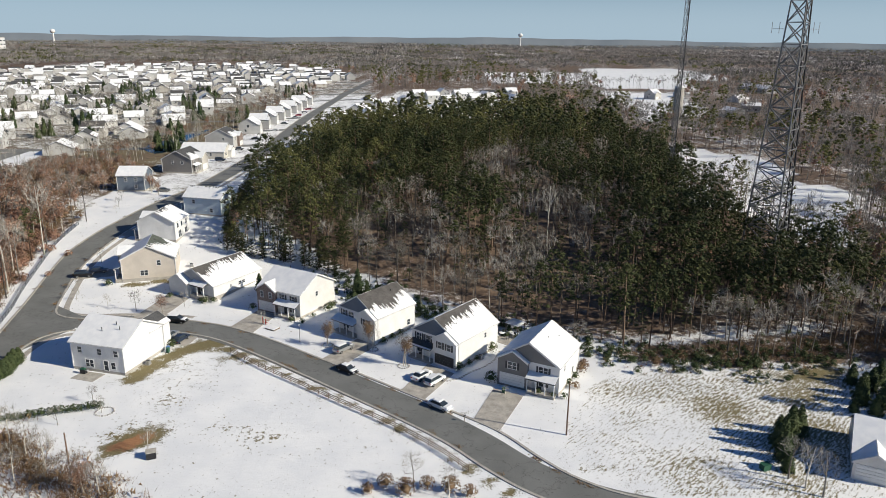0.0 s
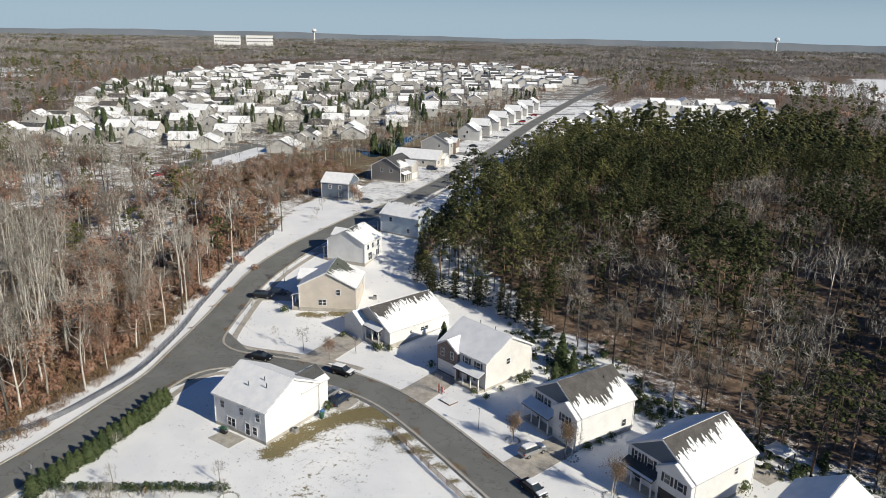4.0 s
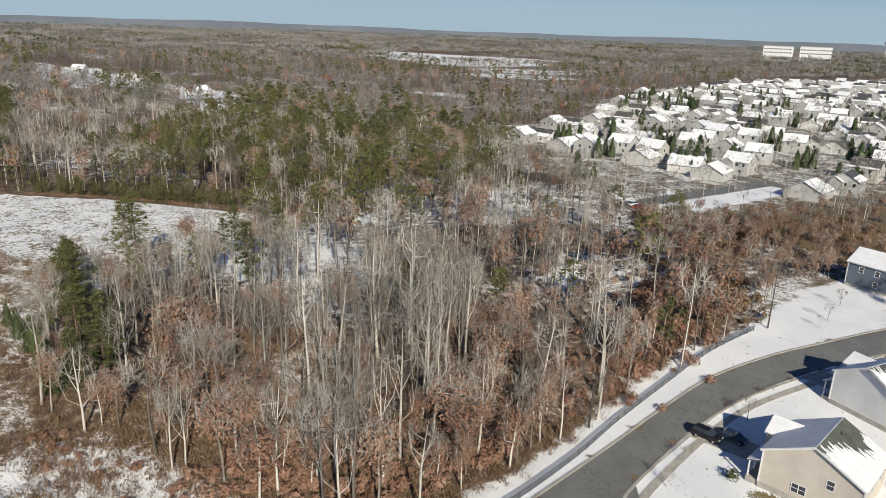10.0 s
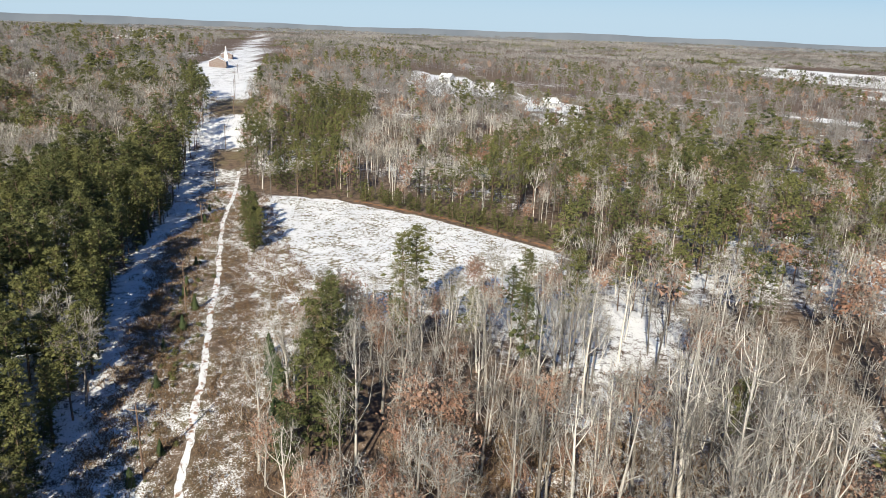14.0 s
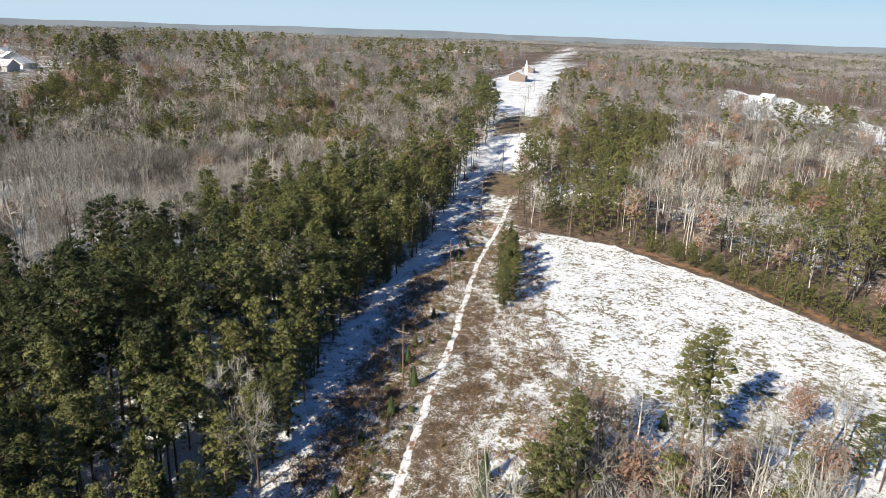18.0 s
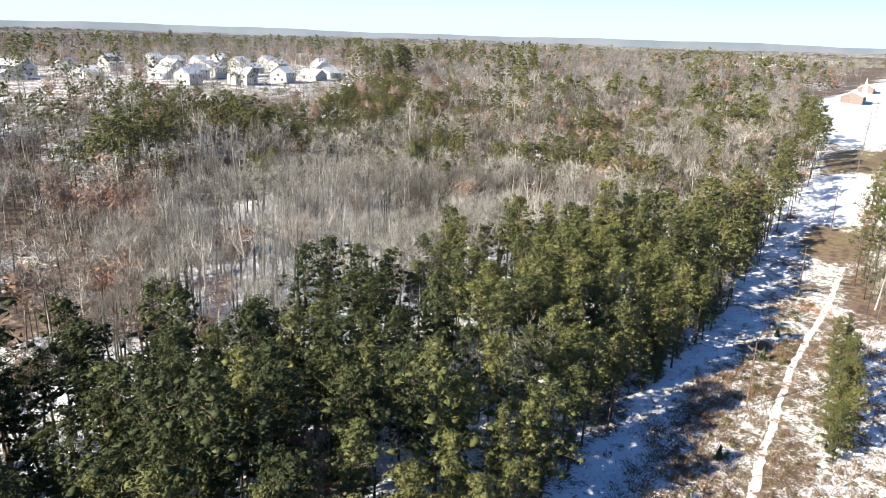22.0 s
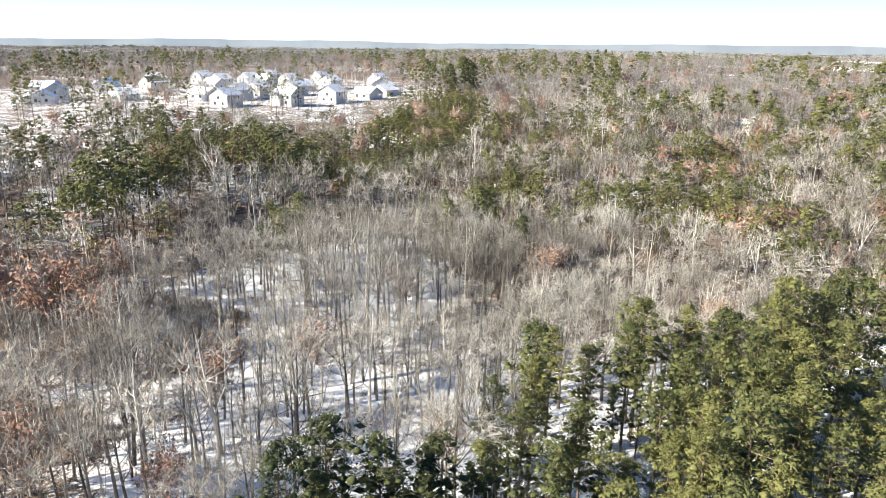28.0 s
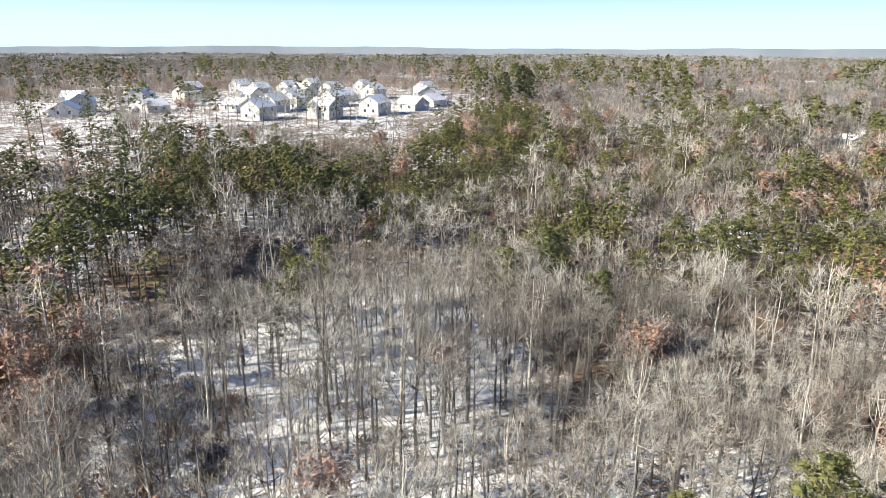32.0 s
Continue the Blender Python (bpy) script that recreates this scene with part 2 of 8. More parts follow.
ASPHALT = make_asphalt()
CONCRETE = plain("concrete", (0.42, 0.39, 0.34), 0.85, var=0.3, size=1.2)
DRIVE = plain("driveway_concrete", (0.42, 0.385, 0.335), 0.85, var=0.35, size=1.5)
SIDING = {k: make_siding("siding_" + k, c) for k, c in dict(
    white=(0.76, 0.75, 0.725), cream=(0.70, 0.68, 0.64), tan=(0.60, 0.535, 0.455), grey=(0.20, 0.19, 0.18), slate=(0.13, 0.16, 0.20),
    ice=(0.56, 0.63, 0.66), offwhite=(0.53, 0.52, 0.495), beige=(0.52, 0.49, 0.44), stone=(0.44, 0.43, 0.41)).items()}
SHINGLE = {k: make_shingle("shingle_" + k, c) for k, c in dict(charcoal=(0.085, 0.085, 0.085), brown=(0.105, 0.097, 0.09), green=(0.11, 0.12, 0.10)).items()}
BRICK = make_brick()
TRIM = plain("white_trim", (0.74, 0.73, 0.71), 0.5, var=0.06)
DARK = plain("dark_shutter", (0.035, 0.037, 0.04), 0.5, var=0.2)
GARAGE = plain("garage_paint", (0.76, 0.75, 0.72), 0.5, var=0.06)
GLASS = plain("window_glass", (0.035, 0.045, 0.055), 0.08, var=0.3, spec=0.6)
BLACKMETAL = plain("black_metal", (0.03, 0.03, 0.032), 0.45, 0.2, var=0.3)
STEEL = plain("galvanised_steel", (0.42, 0.42, 0.42), 0.45, 0.7, var=0.3)
WOOD = plain("weathered_wood", (0.22, 0.165, 0.12), 0.85, var=0.35, size=0.3, obvar=0.6)
POLEWOOD = plain("pole_wood", (0.17, 0.11, 0.075), 0.9, var=0.3, size=0.3)
FENCEMETAL = plain("black_fence_paint", (0.085, 0.095, 0.112), 0.28, 0.3, var=0.3, spec=0.7)
RUBBER = plain("tyre_rubber", (0.02, 0.02, 0.02), 0.8)

# ---- the lie of the land ----


def ease(a):
    a = np.clip(a, 0, 1)
    return a * a * (3 - 2 * a)


def land(x, y):
    """Ground height: rises to the west, north and south-west, and a slow climb to the horizon."""
    west, north = 6 * ease((-x - 110) / 80), 7.5 * ease((y - 155) / 80)
    far = np.hypot(x + 80, y - 100)
    roll = 3.0 * np.sin(x / 310.0 + 1.0) * np.sin(y / 270.0) * ease((far - 450) / 400)
    fade = 1 - ease((far - 700) / 1500)
    south = 24 * ease((-y - 40) / 230) * ease((-x - 60) / 120) * fade
    ridge = 11 * ease((-x - 290) / 200) * ease((220 - y) / 160) * fade * (1 - ease((-y - 100) / 150))
    return west + north - west * north / 7.5 + 12 * ease((far - 500) / 3000) + south + ridge + roll


def inside(poly, x, y):
    """Which of the places x, y lie in a polygon."""
    x, y = np.asarray(x, float), np.asarray(y, float)
    r = np.zeros(x.shape, bool)
    for (ax, ay), (bx, by) in zip(poly, poly[1:] + poly[:1]):
        if ay != by:
            r ^= ((ay > y) != (by > y)) & (x < (bx - ax) * (y - ay) / (by - ay) + ax)
    return r


def lumps(x, y, size, seed=0.0):
    """Smooth noise between 0 and 1, from a few waves."""
    s = np.zeros(np.shape(x))
    for i in range(6):
        a = i * 2.4 + seed
        k = (1 + 0.37 * i) / size
        s = s + np.sin((x * math.cos(a) + y * math.sin(a)) * k * 2 + a * 7.1 + seed) / (1 + 0.2 * i)
    return 0.5 + 0.5 * np.tanh(s * 0.55)


def near_line(line, x, y):
    """Distance of the places x, y from a line of points."""
    d = np.full(np.shape(x), 1e9)
    for (ax, ay), (bx, by) in zip(line, line[1:]):
        vx, vy = bx - ax, by - ay
        k = np.clip(((x - ax) * vx + (y - ay) * vy) / (vx * vx + vy * vy), 0, 1)
        d = np.minimum(d, np.hypot(x - ax - k * vx, y - ay - k * vy))
    return d


def glide(points, step=2.0):
    """A smooth line through points (Catmull-Rom), cut at even steps."""
    p = [Vector(q) for q in points]
    p = [2 * p[0] - p[1]] + p + [2 * p[-1] - p[-2]]
    out = []
    for a, b, c, d in zip(p, p[1:], p[2:], p[3:]):
        n = max(1, round((c - b).length / step))
        for i in range(n):
            t = i / n
            out.append(0.5 * ((2 * b) + (c - a) * t + (2 * a - 5 * b + 4 * c - d) * t * t + (3 * b - a - 3 * c + d) * t ** 3))
    return [tuple(q) for q in out] + [tuple(p[-2])]


def beside(line, d):
    """A line moved d metres to its left."""
    out = []
    for i, (x, y) in enumerate(line):
        (ax, ay), (bx, by) = line[max(0, i - 1)], line[min(len(line) - 1, i + 1)]
        n = math.hypot(bx - ax, by - ay) or 1
        out.append((x - (by - ay) / n * d, y + (bx - ax) / n * d))
    return out


ROAD_A = glide([(-104, -240), (-97, -60), (-92, 40), (-90.5, 90), (-88.9, 110), (-88.9, 124), (-89.4, 136), (-91.8, 147), (-95.9, 163), (-98.9, 177), (-100.1, 190), (-98.3, 205), (-95, 219), (-90.5, 243), (-87.5, 270), (-86, 320), (-87, 376), (-91.5, 497), (-91.5, 670), (-85, 900)], 2.5)
ROAD_B = glide([(-89.5, 147), (-75, 147.5), (-61, 146.3), (-51, 143), (-42, 138.0), (-33, 131.5), (-24, 124.3), (-15, 117), (-5, 109), (5, 99.5), (11.5, 92), (19.5, 86), (29, 82), (45, 79), (90, 77), (240, 70)], 2.5)
KERB_A = glide([(-107.6, -240), (-100.6, -60), (-95.5, 40), (-94.2, 90), (-92.8, 110), (-92.9, 124), (-93.2, 135.5), (-95.6, 146), (-99.4, 162), (-102.4, 177), (-103.8, 191), (-101.8, 205.7), (-98.3, 219.5), (-94, 243.5), (-91, 270), (-89.6, 320), (-90.6, 376), (-95, 497), (-95, 670)], 2.0)
KERB_S = glide([(-100.4, -240), (-93.4, -60), (-87.5, 40), (-86.5, 90), (-84.8, 110), (-84.7, 119), (-85.4, 127), (-85.7, 134.5), (-84.6, 139.8), (-81.5, 143.1), (-76.5, 144.3), (-66, 144.6), (-57.8, 143.5), (-49, 140.6), (-40.4, 135.1), (-26.9, 124.5), (-17, 116.3), (-6.1, 107.2), (1.6, 100.1), (7.6, 93), (13.4, 87.4), (20.6, 83), (30, 79.4), (50, 76), (90, 74), (240, 67)], 2.0)
KERB_N = glide([(240, 74), (90, 81), (45, 83), (29, 86), (21, 90.3), (15.6, 96), (9.5, 103.9), (-1.6, 112.9), (-14.7, 123.3), (-25.8, 131.8), (-36, 139.5), (-44.5, 145), (-52.4, 148.3), (-61, 150.2), (-70, 150.7), (-78, 150.2), (-83, 150.2), (-86.8, 151.6), (-89.3, 154.4), (-92, 162), (-95.2, 175), (-96.3, 188), (-94.4, 202), (-91.3, 215), (-86.8, 243), (-83.8, 270), (-82.3, 320), (-83.3, 376), (-88, 497), (-88, 670)], 2.0)

# plan of woods and clearings
W_DARK = [(-63, 240), (-64, 222), (-62.5, 203), (-57.5, 193), (-50, 188), (-40, 184.5), (-33, 182), (-25, 175), (-8, 162), (12, 147), (26, 139), (37, 136), (58, 141), (83, 146), (100, 152), (106, 160), (100, 172), (88, 190), (84, 240), (90, 330), (88, 420), (62, 500), (20, 476), (-9, 442), (-36, 437), (-50, 420), (-60, 330), (-62, 255)]
W_WEST = [(-97.5, 116), (-99, 140), (-103, 155), (-108, 170), (-112, 185), (-115, 212), (-140, 222), (-170, 229), (-205, 240), (-225, 252), (-255, 252), (-300, 258), (-330, 290), (-385, 400), (-520, 590), (-560, 560), (-560, 320), (-560, 225), (-520, 150), (-440, 60), (-330, 52), (-300, 60), (-297, 70), (-292, 88), (-270, 119), (-240, 149), (-205, 141), (-198, 112), (-186, 94), (-172, 87), (-140, 86), (-118, 104), (-107, 110)]
W_PINE = [(-75, 67), (-110, 66), (-140, 61.5), (-170, 56.5), (-201, 48), (-231, 42), (-269, 38), (-327, 26), (-412, 12), (-494, -9), (-494, -16), (-400, 4), (-355, 16), (-298, 6), (-284, 4), (-270, 2), (-260, -10), (-245, -12), (-235, -5), (-221, -2), (-204, -5), (-193, 2), (-181, 2), (-174, -3), (-160, -10), (-120, -18), (-75, -25)]
BRINK = [(-75, 67), (-140, 61.5), (-170, 56.5), (-201, 48), (-231, 42), (-269, 38), (-327, 27)]
W_BAND = [(-204, -118), (-230, -124), (-262, -142), (-290, -120), (-325, -118), (-370, -150), (-425, -206), (-405, -222), (-350, -182), (-318, -164), (-288, -152), (-276, -170), (-260, -180), (-236, -146), (-214, -130)]
C_TOWN = [(-195, 262), (-254, 262), (-317, 275), (-376, 400), (-509, 590), (-580, 760), (-600, 930), (-520, 1120), (-300, 1250), (-120, 1000), (-66, 750), (-50, 560), (-42, 400), (-60, 262), (-62, 222), (-115, 214), (-140, 250), (-165, 268)]
C_END = [(-150, -250), (-205, -180), (-234, -190), (-262, -205), (-300, -205), (-354, -205), (-388, -222), (-465, -290), (-520, -360), (-500, -425), (-412, -466), (-289, -452), (-200, -420)]
C_NOOK = [(-95, 86), (-141, 83), (-141, 87), (-118, 104), (-107, 110), (-96, 117)]
C_FIELD = [(-297, 66), (-292, 86), (-270, 117), (-238, 147), (-205, 139), (-198, 110), (-186, 92), (-176, 84), (-196, 78), (-232, 68), (-288, 58)]
C_LINE = [(-60, 66), (-140, 61), (-201, 47), (-269, 36), (-327, 27), (-412, 13), (-494, -8), (-705, -58), (-1105, -119), (-1750, -235), (-2950, -445), (-2950, -420), (-1665, -195), (-900, -55), (-546, 12), (-432, 28), (-355, 43), (-306, 52), (-292, 58), (-232, 70), (-186, 90), (-140, 85), (-60, 95)]
C_CHURCH = [(-500, -14), (-560, -40), (-710, -78), (-860, -90), (-1030, -110), (-1030, -75), (-700, -22), (-547, 14), (-470, 18)]
C_WESTFIELD = [(-703, 96), (-915, 123), (-922, 205), (-671, 258), (-608, 290), (-559, 378), (-624, 490), (-500, 400), (-436, 325), (-436, 240), (-446, 186), (-520, 160), (-545, 112)]
WEST_ROAD = [(-920, 140), (-925, 185), (-860, 205), (-797, 211), (-715, 216), (-667, 230), (-629, 248), (-590, 264), (-558, 289), (-540, 314), (-538, 347), (-551, 385), (-580, 449), (-625, 525)]
WEST_SNOW = ([(-879, 121), (-900, 163), (-757, 202), (-686, 188), (-621, 132), (-691, 112)], [(-703, 209), (-650, 226), (-598, 244), (-546, 221), (-574, 189)], [(-525, 197), (-512, 224), (-480, 214), (-486, 188)], [(-577, 391), (-588, 436), (-547, 410), (-517, 361)])
C_PATCH = [(-804, 649), (-878, 773), (-741, 644), (-721, 611)]
C_LONG = [(-1300, 738), (-1217, 844), (-1075, 910), (-925, 792), (-1000, 707), (-1112, 652)]
C_BANK = [(-116, 214), (-140, 224), (-170, 230), (-205, 240), (-215, 262), (-196, 280), (-165, 280), (-120, 262)]
C_MAST = [(116, 366), (149, 340), (144, 278), (153, 263), (118, 197), (106, 202), (103, 224), (90, 243), (92, 287)]
C_BIG = [(282, 1352), (430, 1177), (262, 830), (172, 815)]
C_STRIP = [(68, 1143), (252, 1216), (205, 975), (62, 905)]
C_MID = [(160, 770), (248, 780), (200, 545), (140, 490)]
C_EAST = [(-45, 446), (-9, 450), (20, 490), (60, 520), (75, 640), (40, 740), (-40, 740), (-62, 600)]
HOME = [(-99, -60), (-95, 40), (-97, 100), (-97, 150), (-112, 212), (-62, 224), (-30, 186), (10, 148), (58, 130), (88, 132), (110, 120), (240, 90), (260, -60), (120, -240), (-60, -240)]
HEART = [(0, 60), (-45, 125), (-130, 110), (-200, 40), (-250, -40)]


def grid_lines(lo, hi, step, end):
    a = list(np.arange(lo, hi + 0.01, step))
    out, s = [], step
    while a[-1] + s < end:
        s *= 1.16
        a.append(a[-1] + s)
    s = step
    while a[0] - s > -end:
        s *= 1.16
        a.insert(0, a[0] - s)
    return np.array(a)


def make_land():
    gx, gy = grid_lines(-320, 110, 2.8, 4900), grid_lines(-120, 270, 2.8, 4900)
    X, Y = np.meshgrid(gx, gy, indexing="ij")
    Z = land(X, Y)
    me = bpy.data.meshes.new("ground")
    nx, ny = X.shape
    idx = np.arange(nx * ny).reshape(nx, ny)
    quads = np.stack([idx[:-1, :-1], idx[1:, :-1], idx[1:, 1:], idx[:-1, 1:]], -1).reshape(-1, 4)
    fill_mesh(me, np.stack([X, Y, Z], -1).reshape(-1, 3), quads, 4)
    x, y = X.ravel(), Y.ravel()
    n = lumps(x, y, 40.0)
    snow = np.full(x.shape, 0.34) + 0.30 * (n - 0.5)
    end = (y < 0) & (y > -170) & (x > -360) & (x < -100)
    snow[end] = (0.62 - 0.36 * ease((-x - 270) / 50) - 0.2 * ease((x + 224) / 16) * (y < -50) - 0.22 * ease((x + 275) / 20) * ease((-y - 88) / 20))[end] + 0.35 * (n[end] - 0.5)
    snow[inside(W_PINE, x, y)] = (0.6 - 0.2 * np.exp(-(near_line(BRINK, x, y) / 9) ** 2))[inside(W_PINE, x, y)]
    snow[inside(W_DARK, x, y)] = 0.14 + 0.55 * np.exp(-near_line([(-18, 170), (12, 147), (37, 136), (58, 141), (83, 146)], x, y) / 11)[inside(W_DARK, x, y)]
    snow[inside(W_WEST, x, y)] = (0.45 - 0.17 * ease((x + 140) / 20) - 0.13 * ease((-x - 225) / 30))[inside(W_WEST, x, y)] + 0.4 * (n[inside(W_WEST, x, y)] - 0.5)
    grass, clay, weeds, streak = np.full(x.shape, 0.15), np.zeros(x.shape), np.zeros(x.shape), np.zeros(x.shape)
    snow[inside(C_END, x, y)] = 0.47
    snow[inside(C_TOWN, x, y)] = (0.46 - 0.28 * np.exp(-(near_line([(-150, 238), (-152, 275), (-145, 330), (-140, 430), (-134, 560)], x, y) / 22) ** 2))[inside(C_TOWN, x, y)]
    grass[inside(C_TOWN, x, y)] = 0.5
    for poly, s, g in ((C_LINE, 0.475, 0.48), (C_WESTFIELD, 0.36, 0.5), (C_BANK, 0.5, 0.4), (C_PATCH, 1.5, 0.8), (C_LONG, 1.5, 0.8), (C_CHURCH, 0.74, 0.6), (C_MAST, 1.25, 0.8), (C_BIG, 1.5, 0.8), (C_STRIP, 1.2, 0.8), (C_MID, 0.75, 0.8), (C_EAST, 0.6, 0.6), (C_FIELD, 0.86, 0.75), (C_NOOK, 0.42, 0.5), (HOME, 0.88, 0.8)):
        k = inside(poly, x, y)
        snow[k], grass[k] = s, g
    for poly in WEST_SNOW:
        snow[inside(poly, x, y)] = 1.1
    k = np.exp(-(near_line(WEST_ROAD, x, y) / 6.0) ** 4)
    snow, clay = snow - 0.8 * k, clay + 0.25 * k
    # snowy verge west of the main road, lawn of the blue house, bank of the estate street
    lawn = inside([(-94, 138), (-96.5, 147), (-100.5, 162), (-103.5, 177), (-105, 191), (-103, 206), (-99, 220), (-95, 243), (-93, 262), (-112, 264), (-117, 252), (-116, 238), (-112, 214), (-110, 198), (-107, 182), (-103, 166)], x, y)
    snow[lawn], grass[lawn] = 0.85, 0.7
    snow = snow + 0.9 * np.exp(-(near_line([(-184, 262), (-187, 300), (-192, 346)], x, y) / 4.5) ** 4)
    snow = snow + 0.6 * np.exp(-(near_line([(-97.6, 116), (-96.4, 125), (-96.6, 137), (-100.6, 153), (-105.2, 167.5), (-108.8, 183.5), (-111.2, 197)], x, y) / 2.3) ** 4)
    yards = (near_line([(-88, 262), (-87, 376), (-91, 497), (-91, 670)], x, y) < 26) & (x > -112)
    snow[yards] = 0.62
    far_line = near_line([(-650, -30), (-960, -74), (-1302, -134), (-2237, -302), (-2950, -430)], x, y) < 60
    snow[far_line & inside(C_LINE, x, y)] = 0.62
    weeds[inside(C_FIELD, x, y)], weeds[inside(C_LINE, x, y)], weeds[inside(HOME, x, y)] = 0.95, 0.75, 0.62
    weeds = np.where(inside(C_FIELD, x, y), 1.0 + 0.2 * ease((x + 262) / 70), weeds)
    weeds[inside(C_BANK, x, y) & (near_line([(-184, 262), (-187, 300)], x, y) > 6)] = 0.9
    weeds[(y < 0) & (y > -170)] = 0.35
    weeds = weeds + 0.3 * np.exp(-(near_line([(-52, 137), (-49, 118), (-47, 103), (-58, 99)], x, y) / 3.5) ** 2) + 0.6 * np.exp(-(near_line([(-36, 104), (-27, 101)], x, y) / 2.0) ** 2)
    # the thawed belts
    east_lot = inside([(17, 95), (23, 112), (33, 128), (58, 129), (88, 132), (95, 100), (60, 82), (30, 87.5)], x, y)
    snow[east_lot] = 0.78
    streak[east_lot] = 0.93 + 0.3 * (lumps(x, y, 9.0, 8.0)[east_lot] - 0.5) + 0.22 * ease(1.2 - np.hypot(x - 62, (y - 108) * 1.3) / 26)[east_lot]
    snow = snow - 0.75 * np.exp(-(near_line([(-57.5, 121.5), (-54.5, 132), (-48, 137)], x, y) / 2.4) ** 2)
    belt = inside([(38, 131), (60, 128.5), (95, 133), (112, 146), (104, 154), (83, 146.5), (58, 141.5), (38, 136.5)], x, y)
    snow[belt], grass[belt] = 0.40, 0.2
    verge = beside(KERB_S, -2.0)[198:]
    snow = snow - 0.55 * np.exp(-(near_line(verge, x, y) / 1.5) ** 2)
    snow = snow - 0.35 * np.exp(-(near_line(beside(KERB_N, -0.9)[75:135], x, y) / 0.8) ** 2)
    snow = snow - 0.22 * np.exp(-(near_line([(-44, 128), (-50, 112), (-48, 104)], x, y) / 7.0) ** 2)
    k = np.exp(-(near_line([(-50.5, 97.5), (-47, 101.5)], x, y) / 2.7) ** 2)
    snow, clay = snow - 0.75 * k, clay + 0.7 * k
    snow = snow - 0.45 * np.exp(-(near_line([(68, 124), (78, 127)], x, y) / 4.0) ** 2)
    snow = snow - 0.7 * np.exp(-(near_line([(-80, 171), (-68, 174)], x, y) / 1.6) ** 2)
    k = np.exp(-(near_line([(-100, 88), (-139, 77.5), (-176, 72.0), (-196, 68), (-235, 60.5), (-265, 54.5), (-300, 50), (-330, 46)], x, y) / 1.4) ** 2)
    snow = snow - 0.1 * k
    k = np.exp(-(near_line([(-140, 62), (-200, 50), (-270, 38), (-380, 20)], x, y) / 5.0) ** 2)
    snow = snow + 0.16 * k
    k = np.exp(-(near_line([(-376, 33), (-414, 24)], x, y) / 10.0) ** 4)
    snow = snow + 0.9 * k
    k = np.exp(-(near_line([(-342, 40), (-362, 36)], x, y) / 8.0) ** 4) + np.exp(-(near_line([(-440, 19), (-498, 8)], x, y) / 10.0) ** 4)
    snow = snow - 0.3 * k
    k = np.exp(-(near_line([(-296, 50), (-300, 46)], x, y) / 5.0) ** 2)
    clay = clay + 0.8 * k
    k = np.exp(-(near_line([(-293, 90), (-270, 121), (-238, 151)], x, y) / 2.5) ** 2)
    snow, clay = snow - 0.6 * k, clay + 0.55 * k
    k = np.exp(-(near_line([(-108, 106), (-122, 98), (-130, 86)], x, y) / 7.0) ** 2)
    snow = snow + 0.28 * k
    for name, v in (("snow", snow), ("grass", grass), ("clay", clay), ("weeds", weeds), ("streak", streak)):
        a = me.attributes.new(name, "FLOAT", "POINT")
        a.data.foreach_set("value", v.astype(np.float32))
    me.materials.append(GROUND)
    me.polygons.foreach_set("use_smooth", np.ones(len(quads), bool))
    tagged(new("ground", me), "snow-dusted winter ground of lawns, fields and leaf litter", "ground", kind="structure")


def fill_mesh(me, verts, faces, n):
    """Vertices and faces of n corners into a mesh."""
    verts, faces = np.asarray(verts, np.float32), np.asarray(faces, np.int32)
    me.vertices.add(len(verts))
    me.vertices.foreach_set("co", verts.ravel())
    me.loops.add(len(faces) * n)
    me.loops.foreach_set("vertex_index", faces.ravel())
    me.polygons.add(len(faces))
    me.polygons.foreach_set("loop_start", np.arange(len(faces), dtype=np.int32) * n)
    me.update(calc_edges=True)


make_land()

# ---- helpers for things ----


def empty(name, m=None, **tags):
    ob = new(name)
    ob.empty_display_size = 0.3
    if m is not None:
        ob.matrix_basis = m
    return tagged(ob, **tags)


def part(name, bm, material, parent=None, label=""):
    """Links a bmesh as one mesh object under a thing or a part."""
    me = bpy.data.meshes.new(name)
    bm.to_mesh(me)
    bm.free()
    for k in material if isinstance(material, (list, tuple)) else (material,):
        me.materials.append(k)
    return again(name, me, parent, None, label)


def again(name, me, parent, m=None, label=""):
    """One more object on a mesh, at the pose m under its parent."""
    ob = new(name, me)
    ob.parent = parent
    if m is not None:
        ob.matrix_basis = m
    return tagged(ob, label)


def box(bm, lo, hi, m=None, mat=0):
    """An upright box between two corners."""
    (a, b, c), (d, e, f) = lo, hi
    v = [bm.verts.new((x, y, z)) for z in (c, f) for x, y in ((a, b), (d, b), (d, e), (a, e))]
    out = [bm.faces.new([v[i] for i in q]) for q in ((3, 2, 1, 0), (4, 5, 6, 7), (0, 1, 5, 4), (1, 2, 6, 5), (2, 3, 7, 6), (3, 0, 4, 7))]
    for q in out:
        q.material_index = mat
    if m is not None:
        bmesh.ops.transform(bm, matrix=m, verts=v)
    return v


def prism(bm, outline, y0, y1, mat=0, m=None):
    """An outline in x, z drawn out along y."""
    a = [bm.verts.new((x, y0, z)) for x, z in outline]
    b = [bm.verts.new((x, y1, z)) for x, z in outline]
    n = len(a)
    fs = [bm.faces.new(a), bm.faces.new(b[::-1])] + [bm.faces.new((a[i], b[i], b[(i + 1) % n], a[(i + 1) % n])) for i in range(n)]
    for q in fs:
        q.material_index = mat
    bmesh.ops.recalc_face_normals(bm, faces=fs)
    if m is not None:
        bmesh.ops.transform(bm, matrix=m, verts=a + b)


